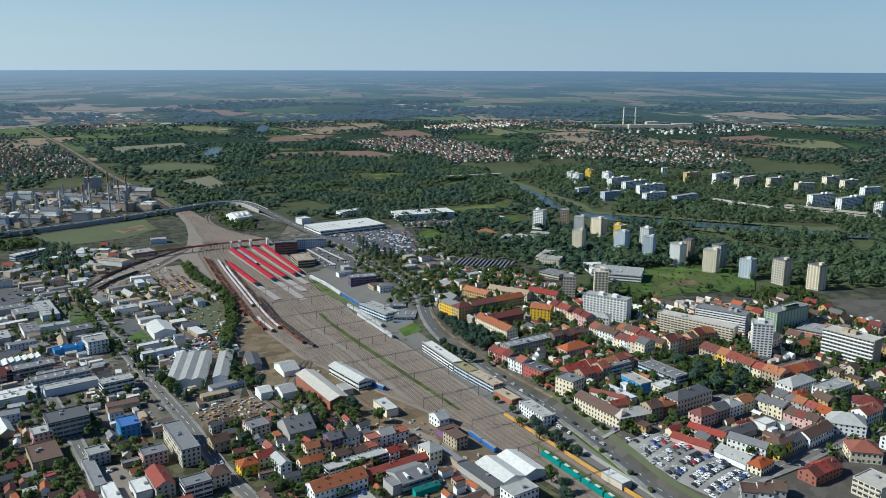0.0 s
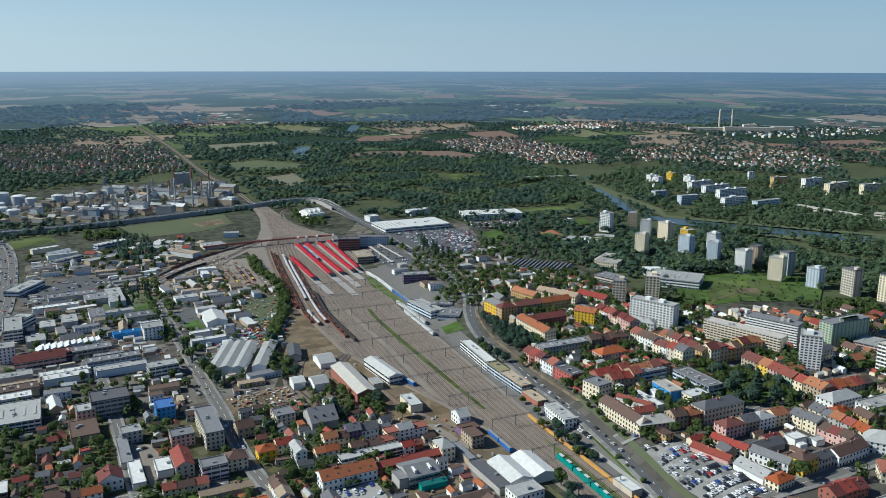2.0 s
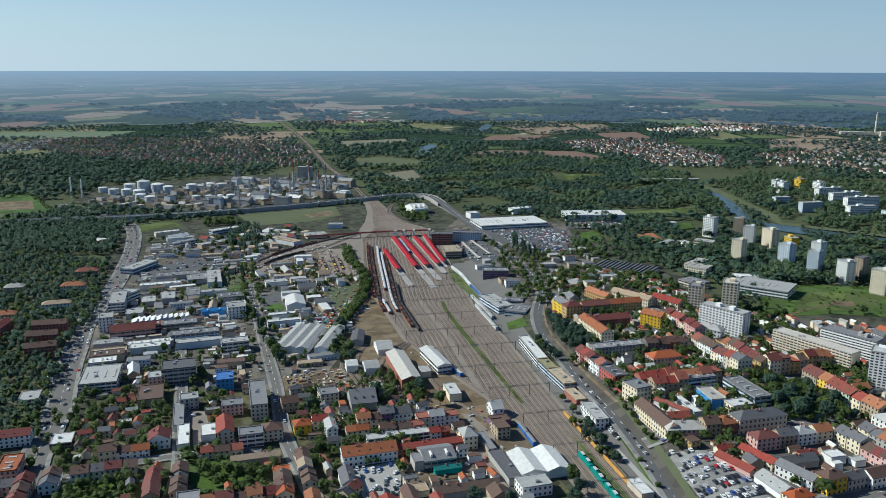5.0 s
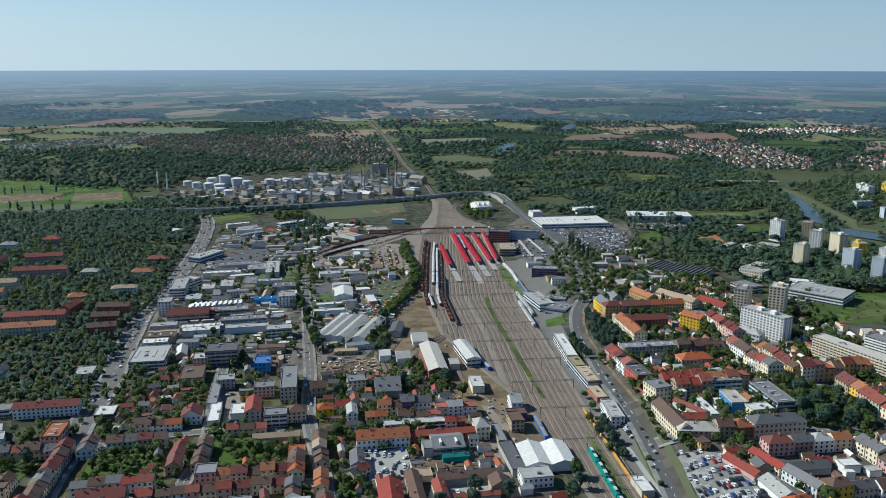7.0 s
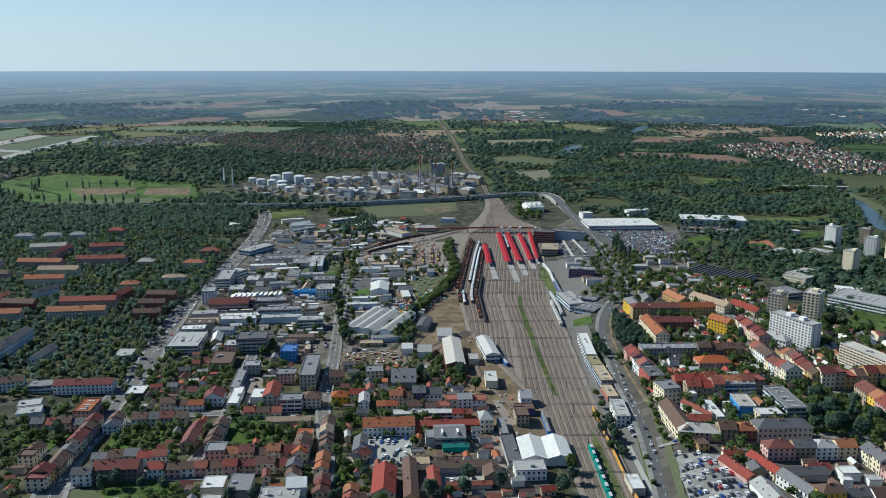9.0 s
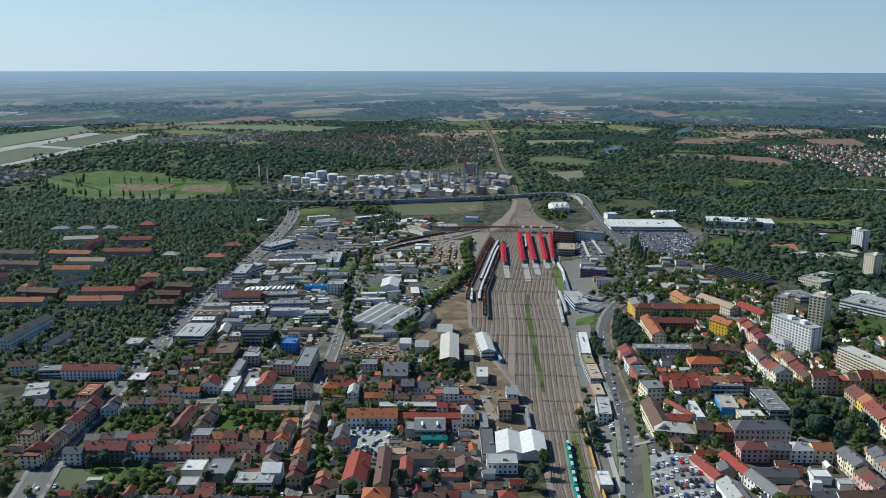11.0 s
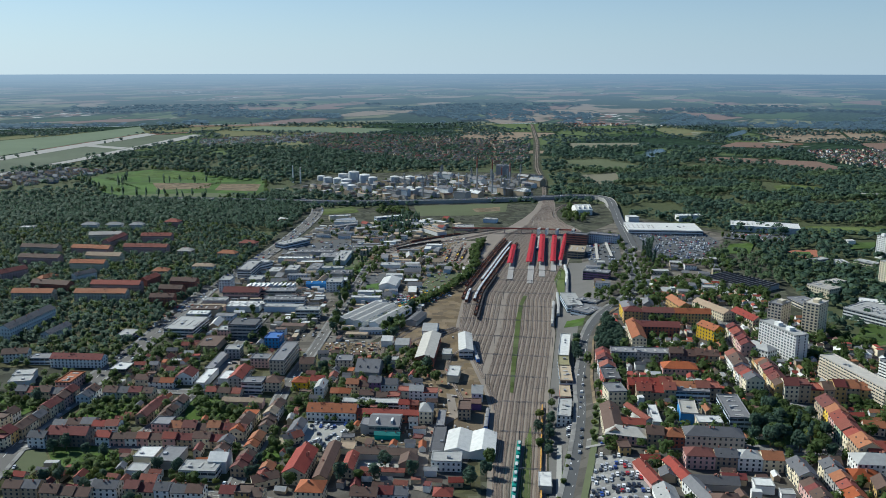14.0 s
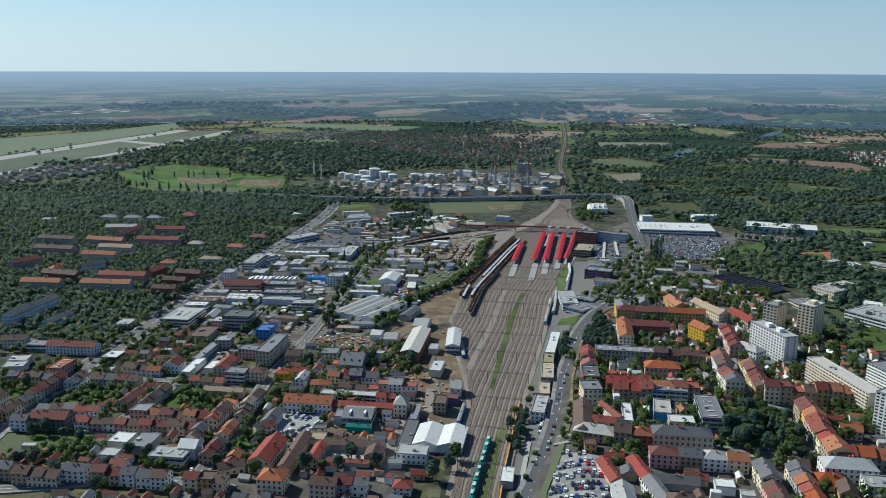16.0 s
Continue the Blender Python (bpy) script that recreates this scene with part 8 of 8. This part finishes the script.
scatter_field("garden_trees", "leafy trees crowding between long apartment houses", "trees", [q for q in RESTREES if q[2] < 1.05], "dark", 34, 7.5, 13, 0.42, 0.32)
scatter_field("garden_trees", "lighter leafy trees between long apartment houses", "trees", [q for q in RESTREES if q[2] >= 1.05], "green", 34, 6.0, 11, 0.44, 0.32)
PARK = [(210, 1086), (354, 1173.6), (386.4, 1028.4), (332.4, 954), (252, 936), (144, 960), (96, 1032), (132, 1176)]
scatter_field("park_trees", "trees of the park between towers", "trees", scatter(PARK, 10.5, 12, patch=0.3), "river", 60, 6, 13, 0.44, 0.30)
TOWNTREES = [(-396, 312), (-120, 312), (-72, 564), (-156, 720), (-168, 1080), (-396, 1080), (-372, 576)]
CITY = [(66, 396), (276, 396), (396, 576), (432, 720), (252, 744), (156, 936), (72, 936), (18, 840), (36, 624), (72, 504)]
PROTOS = [tree_proto(1, 10.5, 4.2, "green"), tree_proto(2, 9, 3.8, "light"), tree_proto(3, 12, 4.4, "dark"), tree_proto(4, 8, 3.4, "green"), tree_proto(5, 13, 2.2, "dark", "column")]
rng = random.Random(77)
used = set()


WISH = []


def plant(x, y, sc=1.0, which=None):
    WISH.append((x, y, sc, rng.randrange(4) if which is None else which))


spots = sorted([(x, y) for x, y, s in [q for q in scatter(TOWNTREES, 6.5, 20, patch=0.36) if rng.random() < 0.5 or not inside(q[0], q[1], INDUSTRY)] + scatter(CITY, 7.0, 21, patch=0.30) if not near_road(x, y)], key=lambda p: math.hypot(p[0], p[1] - 100))
for x, y in spots[:50]:
    plant(x, y, rng.uniform(0.55, 1.0))
scatter_field("town_trees", "leafy trees in yards and along streets", "trees", [(x, y, rng.uniform(0.6, 1.0) * (1.25 if x > 20 else 1.0)) for x, y in spots[50:]] + scatter(STATION, 11, 22, patch=0.36) + scatter([(-141, 1426), (-88, 1338), (-90, 1283), (-120, 1283), (-143, 1346)], 8, 24, clear=False) + scatter(REF, 22, 25, patch=0.45, clear=False) + scatter(FARLEFT, 14, 23, patch=0.4), "green", 62, 6.5, 11.5, 0.44, 0.27)
# the square's trees, the hedge of the railway, poplars of the meadow
SQUARE = [(152, 583), (182, 581), (199, 566), (213, 506), (198, 497), (163, 503), (158, 540)]
for x, y, sc in scatter(SQUARE, 6.8, 44, clear=False):
    if noise.noise((x * 0.05, y * 0.05, 3.0)) > -0.28:
        plant(x, y, rng.uniform(0.8, 1.3), rng.choice((0, 0, 1, 2, 3)))
def row_of(x0, y0, x1, y1, n, which, lo, hi, wob=3.0):
    """Trees in a row."""
    for k in range(n):
        t = (k + rng.uniform(0.2, 0.8)) / n
        plant(x0 + (x1 - x0) * t + rng.uniform(-wob, wob), y0 + (y1 - y0) * t + rng.uniform(-wob, wob), rng.uniform(lo, hi), which if isinstance(which, int) else rng.choice(which))


HEDGE = ((-196, 1075), (-186, 1010), (-160, 935), (-153, 881), (-155, 830), (-160, 797), (-165, 763), (-167, 729), (-166, 692), (-154, 651))
scatter_field("hedge_trees", "dense broad hedge of trees beside the railway", "trees", scatter([(x - 6, y) for x, y in HEDGE] + [(x + 6, y) for x, y in reversed(HEDGE)], 4.6, 45, avoid=False, clear=False), "green", 40, 6.5, 9.5, 0.42, 0.34)
for (xa, ya), (xb, yb) in zip(HEDGE, HEDGE[1:]):
    row_of(xa, ya, xb, yb, max(3, int(math.hypot(xb - xa, yb - ya) / 5.5)), (0, 2, 3), 0.6, 1.05, 4)
for (xa, ya), (xb, yb) in zip(((-316, 1010), (-295, 913), (-270, 829), (-246, 759), (-222, 700)), ((-295, 913), (-270, 829), (-246, 759), (-222, 700), (-196, 640))):
    row_of(xa - 6, ya, xb - 6, yb, 9, (0, 2, 4), 0.8, 1.3, 3)
    row_of(xa + 7, ya, xb + 7, yb, 7, (0, 1, 2), 0.6, 1.0, 3)
row_of(36, 1126, 32, 1060, 9, 4, 1.0, 1.5, 3)
row_of(33, 1060, 52, 995, 9, 4, 1.0, 1.5, 4)
row_of(125, 1212, 205, 1204, 14, (0, 2), 0.7, 1.0, 2)
row_of(-300, 960, -330, 1000, 6, (0, 2), 1.0, 1.4, 6)
for x, y in ((207, 561), (211, 537), (204, 575), (190, 530), (196, 512)):
    plant(x, y, 1.5, 4)
for x, y, sc in scatter(GROVE, 4.6, 48, 0.3, clear=False):
    plant(x, y, rng.uniform(0.6, 0.85), 2)
for k in range(12):
    plant(26 + k * 1.15 + rng.uniform(1.5, 5), 527 - k * 5 + rng.uniform(-2, 2), rng.uniform(0.5, 0.85))
row_of(-1225, 1395, -1030, 1250, 14, (4, 2, 4), 1.4, 2.0, 8)
row_of(-1030, 1250, -785, 1258, 14, (4, 4, 0), 1.4, 2.0, 8)
row_of(-780, 1265, -722, 1345, 9, (0, 2), 0.9, 1.3, 5)
row_of(-1215, 1605, -985, 1595, 14, (0, 2), 0.9, 1.3, 6)
row_of(-980, 1595, -890, 1590, 7, 4, 1.5, 2.0, 6)
row_of(-885, 1590, -730, 1360, 26, (0, 2, 1), 0.7, 1.0, 3)
row_of(-1060, 1410, -935, 1465, 7, 4, 1.4, 1.9, 5)
row_of(-1150, 1450, -1060, 1330, 6, 4, 1.4, 1.9, 12)
for k in range(34):
    plant(-314 - 0.14 * k + rng.uniform(-7, 7), 672 + k * 12 + rng.uniform(-4, 4), rng.uniform(0.7, 1.2), rng.choice((0, 2, 4)))
scatter_field("bushes", "low green bushes on the rough meadow", "bushes", scatter([(276, 844), (322, 871), (435, 860), (440, 801), (393, 742), (350, 746), (318, 755), (265, 748)], 15, 26, clear=False), "green", 26, 2, 4.5, 0.6, 0.36)
row_of(16, 690, 21, 655, 4, (0, 2), 0.7, 0.95, 1.5)
row_of(57, 560, 68, 480, 7, (0, 1), 0.45, 0.7, 1.0)
row_of(23.5, 652, 36, 585, 9, (0, 2), 0.7, 1.0, 1.5)
for x, y in ((30, 541), (33, 534), (35, 540), (38, 533)):
    plant(x, y, rng.uniform(0.9, 1.2), 0)
row_of(55, 470, 62, 402, 7, (0, 1), 0.35, 0.6, 1.0)
# lone and grouped trees of yards, gardens and the square
for x, y in ((6, 417), (11, 432), (10, 446), (-69, 395), (-60, 399), (-51, 404), (-31, 416), (-51, 420), (-145, 649), (-119, 576), (-114, 581), (-86, 582), (-71, 560), (-165, 550), (-173, 550), (-132, 421), (-128, 418),
             (-187, 454), (-95, 379), (-104, 376), (-149, 482), (-262, 365), (-260, 381), (-256, 370), (-239, 369), (-224, 369)):
    plant(x, y, rng.uniform(0.8, 1.15), rng.choice((0, 2)))
for x, y in ((-209, 361), (-285, 437), (-284, 448), (-257, 428), (-287, 426), (-274, 431), (-344, 420), (-347, 414), (-334, 421), (-209, 455), (-200, 459), (-185, 454), (-219, 456), (-313, 528), (-217, 483), (-185, 389),
             (-129, 426), (-116, 399), (-123, 379), (27, 501), (22, 524), (32, 480), (21, 567), (26, 546)):
    plant(x, y, rng.uniform(0.7, 1.0))
for x, y in ((340, 945), (341, 915), (399, 1005), (388, 911), (386, 856), (412, 854), (409, 805), (420, 781), (354, 886), (256, 775), (250, 736), (200, 687), (397, 806), (343, 756)):
    plant(x, y, rng.uniform(0.9, 1.3), rng.choice((0, 2)))
row_of(-1050, 1480, -930, 1500, 22, (0, 3), 0.35, 0.6, 1.5)
row_of(-915, 1470, -905, 1370, 14, (0, 3), 0.35, 0.6, 1.5)
row_of(-1200, 1440, -1010, 1330, 26, (0, 3), 0.35, 0.6, 1.5)
# the nearest stand singly, those farther off are joined
WISH = [q for q in WISH if not on_building(q[0], q[1], 0.4) and not near_road(q[0], q[1], 2.5) and not (400 < q[1] < 700 and abs(q[0] - np.interp(q[1], [412, 431, 461, 500, 543, 590, 630, 685], [66.5, 64.3, 61.6, 56.8, 50.2, 40, 34.4, 25.6])) < 5.5)]
WISH.sort(key=lambda q: math.hypot(q[0], q[1] - 80) + (0 if q[3] != 4 else -300))
for n_, (x, y, sc, k) in enumerate(WISH[:285]):
    if k in used:
        o = copy_thing(PROTOS[k], pose(x, y, land(x, y) + 0.2, 0, 0, rng.uniform(0, 360)))
        o.scale = (sc, sc, sc * rng.uniform(0.9, 1.1))
    else:
        used.add(k)
        PROTOS[k].matrix_world = pose(x, y, land(x, y) + 0.2, 0, 0, rng.uniform(0, 360)) @ Matrix.Scale(sc, 4)
scatter_field("hedge_trees", "leafy trees in rows and hedges", "trees", [(x, y, sc) for x, y, sc, k in WISH[285:] if k != 4], "green", 80, 9, 11.5, 0.40, 0.25)
scatter_field("hedge_trees", "tall narrow trees in rows", "trees", [(x, y, sc) for x, y, sc, k in WISH[285:] if k == 4] + [(-360, 1090, 1.0)], "dark", 60, 12, 13.5, 0.4, 0.3, 1.0)

# ---- goods stored in open yards ----
def stored_goods(label, pts, spacing, seed, colours, turn):
    q = random.Random(seed)
    by = {}
    for x, y, s_ in scatter(pts, spacing, seed, 0.45, patch=0.3, clear=False):
        c = q.choice(colours)
        sh = by.setdefault(c, Shape())
        w_, d_, h_ = q.uniform(1.0, 4.5), q.uniform(0.8, 1.9), q.uniform(0.5, 1.8)
        a = turn + q.choice((0, 90)) + q.uniform(-6, 6)
        lo = [rot2(u * w_ / 2, v * d_ / 2, x, y, a) for u, v in ((-1, -1), (1, -1), (1, 1), (-1, 1))]
        hi = [rot2(u * w_ / 2 * 0.9, v * d_ / 2 * 0.9, x, y, a) for u, v in ((-1, -1), (1, -1), (1, 1), (-1, 1))]
        z = land(x, y) + 0.3
        sh.poly([(*p, z) for p in lo] + [(*p, z + h_) for p in hi], [(0, 1, 5, 4), (1, 2, 6, 5), (2, 3, 7, 6), (3, 0, 4, 7), (4, 5, 6, 7)])
    root = tagged(new("stored_goods"), label, "goods", kind="stuff")
    for c, sh in by.items():
        tagged(sh.make("stack", W[c], root), kind="stuff")


YARDMIX = ("grey", "tan", "dark", "dark", "brick", "grey", "white", "tan", "beige", "dark", "grey", "tan", "dark", "brick")
stored_goods("stacks of building material and scrap in an earth yard", [(-230, 1004), (-150, 979), (-144, 847), (-145, 788), (-207, 807), (-229, 926)], 8, 71, YARDMIX, -15)
stored_goods("colourful containers and machines in a trading yard", [(-196, 745), (-194, 795), (-160, 828), (-143, 804), (-164, 748), (-177, 720)], 4.5, 77, ("orange", "red", "teal", "grey", "white", "blue", "dark", "yellow", "white"), -15)
stored_goods("timber, pallets and machines in a storage yard", [(-348, 991), (-319, 1045), (-236, 1122), (-210, 1056), (-180, 936), (-228, 912), (-296, 921)], 7, 72, YARDMIX, -20)
stored_goods("heaps of scrap and pallets in a small yard", [(-198, 584), (-206, 617), (-152, 637), (-138, 600)], 4.5, 73, YARDMIX, 20)
stored_goods("crates and pallets between workshop sheds", INDUSTRY, 14, 74, YARDMIX, -22)
stored_goods("crates and machines in a workshop yard", [(-96, 463), (-55, 486), (-43, 461), (-74, 446)], 5, 75, YARDMIX, 20)
stored_goods("sleepers and track parts beside the yard", [(-150, 700), (-110, 700), (-60, 600), (-20, 500), (-10, 460), (-50, 480), (-90, 560), (-145, 620)], 10, 76, ("dark", "tan", "brick", "grey"), -60)

# ---- cars ----
rng = random.Random(9)
WEIGHT = (0, 0, 0, 1, 1, 1, 2, 2, 2, 3, 3, 0, 1, 4, 5, 2)
PK = [(70, 468), (95, 463), (107, 434), (112, 412), (117, 392), (88, 384), (78, 414)]
for row in range(14):
    for k in range(26):
        x, y = 64 + k * 2.75, 372 + (row // 2) * 14.5 + (row % 2) * 5.2 + k * 2.75 * 0.23
        if inside(x, y, PK) and rng.random() < 0.85:
            car(x, y, 103 + rng.uniform(-2, 2) + (180 if rng.random() < 0.5 else 0), rng.choice(WEIGHT))
HP = [(-2, 1212), (96, 1232), (120, 1180), (104, 1047), (47, 1034), (22, 1127)]
lot = []
for row in range(28):
    for k in range(44):
        x, y = -2 + k * 2.9, 1036 + row * 7.4 + (1.5 if row % 2 else 0)
        if inside(x, y, HP) and rng.random() < 0.45:
            lot.append((x, y, 95, rng.choice(WEIGHT)))
for row in range(5):
    for k in range(30):
        x, y = 128 + k * 3.2, 1212 + row * 11 + k * 0.3
        if inside(x, y, [(137, 1258), (228, 1266), (203, 1206), (123, 1213)]) and rng.random() < 0.6:
            lot.append((x, y, 95, rng.choice(WEIGHT)))
far_cars("parked_cars", "rows of parked cars before the hypermarket", lot)
lot = [(rng.uniform(-430, -330), rng.uniform(900, 1010), rng.choice((70, 160)), rng.choice(WEIGHT)) for k in range(70)]
lot += [(x, y, rng.choice((80, 260)), rng.choice(WEIGHT)) for x in np.arange(-62, 8, 3.1) for y in np.arange(1000, 1155, 14.0) if inside(x, y, [(-66, 1148), (-20, 1157), (10, 1000), (-24, 985)]) and rng.random() < 0.5]
lot += [(rng.uniform(-220, -185), rng.uniform(725, 790), rng.choice((60, 150)), rng.choice(WEIGHT)) for k in range(60)]
far_cars("parked_cars", "parked cars and vans in depot yards", lot)
AVENUE = smooth_line([(-279, 333), (-305, 387), (-318, 439), (-331, 475), (-342, 520), (-353, 560), (-374, 618), (-392, 675), (-415, 750), (-432, 840), (-450, 930), (-500, 1110), (-557, 1249), (-646, 1344), (-712, 1397)], 9)
drive = []
for a, b in zip(AVENUE, AVENUE[1:]):
    for sg in (-1, 1):
        if rng.random() < 0.33:
            d = (b - a).normalized()
            drive.append((a.x + d.y * sg * 3.2, a.y - d.x * sg * 3.2, math.degrees(math.atan2(d.y, d.x)), rng.choice(WEIGHT)))
        if rng.random() < 0.3:
            d = (b - a).normalized()
            drive.append((a.x + d.y * sg * 8.4, a.y - d.x * sg * 8.4, math.degrees(math.atan2(d.y, d.x)), rng.choice(WEIGHT)))
far_cars("avenue_cars", "cars on and beside the wide avenue", drive, z=0.62)
MWAY = smooth_line([(-564, 1302), (-454.8, 1344), (-349.2, 1398), (-234, 1470), (-141.6, 1530)], 14)
drive = []
for a, b in zip(MWAY, MWAY[1:]):
    for sg in (-1, 1):
        if rng.random() < 0.4:
            d = (b - a).normalized()
            drive.append((a.x + d.y * sg * 4.2, a.y - d.x * sg * 4.2, math.degrees(math.atan2(d.y, d.x)), rng.choice(WEIGHT)))
far_cars("motorway_cars", "cars and vans on the motorway", drive, z=5.75)
for x, y, sc in scatter(YARDS[0], 5.2, 46, 0.25, clear=False) + scatter(YARDS[2], 7.5, 47, 0.3, clear=False):
    if rng.random() < 0.5:
        car(x, y, 106 + rng.choice((0, 180)) + rng.uniform(-6, 6), rng.choice(WEIGHT), z=0.6)
for x, y, a in ((5.4, 897, 20), (9.6, 889, 25), (1.4, 866, 80), (10.3, 862, 75), (37, 864, 10), (35, 851, 15), (6.5, 872, 80)):
    car(x, y, a, 7)
for x, y, a in ((-249, 541, 20), (-246, 543, 25), (-241, 531, 100), (-230, 497, 30), (-233, 508, 110)):
    car(x, y, a, rng.choice(WEIGHT), z=0.65)
for k in range(42):
    if rng.random() < 0.85:
        car(48.6 - k * 0.62 + rng.uniform(-0.2, 0.2), 499 + k * 3.05, 30 + rng.uniform(-3, 3), rng.choice(WEIGHT))
for k in range(16):
    car(58 + rng.choice((-2.2, 2.2)) - k * 1.55 + (3 if k < 6 else 0), 452 + k * 11 + rng.uniform(-4, 4), 103, rng.choice(WEIGHT))
for x0, y0, x1, y1, n, p in ((-116.4, 360, -168, 504, 20, 0.6), (-129.6, 357.6, -180, 498, 20, 0.6), (-180, 528, -240, 684, 22, 0.5), (-276, 314.4, -348, 492, 18, 0.4), (-261.6, 324, -339.6, 516, 18, 0.4),
                          (-360, 540, -438, 792, 20, 0.4), (-372, 540, -450, 792, 20, 0.35), (72, 481.2, 144, 487.2, 16, 0.5), (-314.4, 362.4, -216, 386.4, 14, 0.5), (-216, 734.4, -192, 786, 14, 0.8), (-210, 720, -189.6, 768, 12, 0.8), (114, 390, 252, 428.4, 16, 0.35),
                          (-114, 432, -96, 462, 9, 0.8), (-108, 426, -86.4, 438, 8, 0.8), (-420, 960, -348, 996, 18, 0.6), (-54, 1140, -12, 1020, 24, 0.5), (55.2, 480, 62.4, 414, 8, 0.4), (33.6, 600, 14.4, 684, 10, 0.4)):
    a = math.degrees(math.atan2(y1 - y0, x1 - x0))
    for k in range(n):
        if rng.random() < p * 0.36:
            t = (k + 0.5) / n
            car(x0 + (x1 - x0) * t + rng.uniform(-0.3, 0.3), y0 + (y1 - y0) * t, a + rng.choice((0, 180)), rng.choice(WEIGHT))
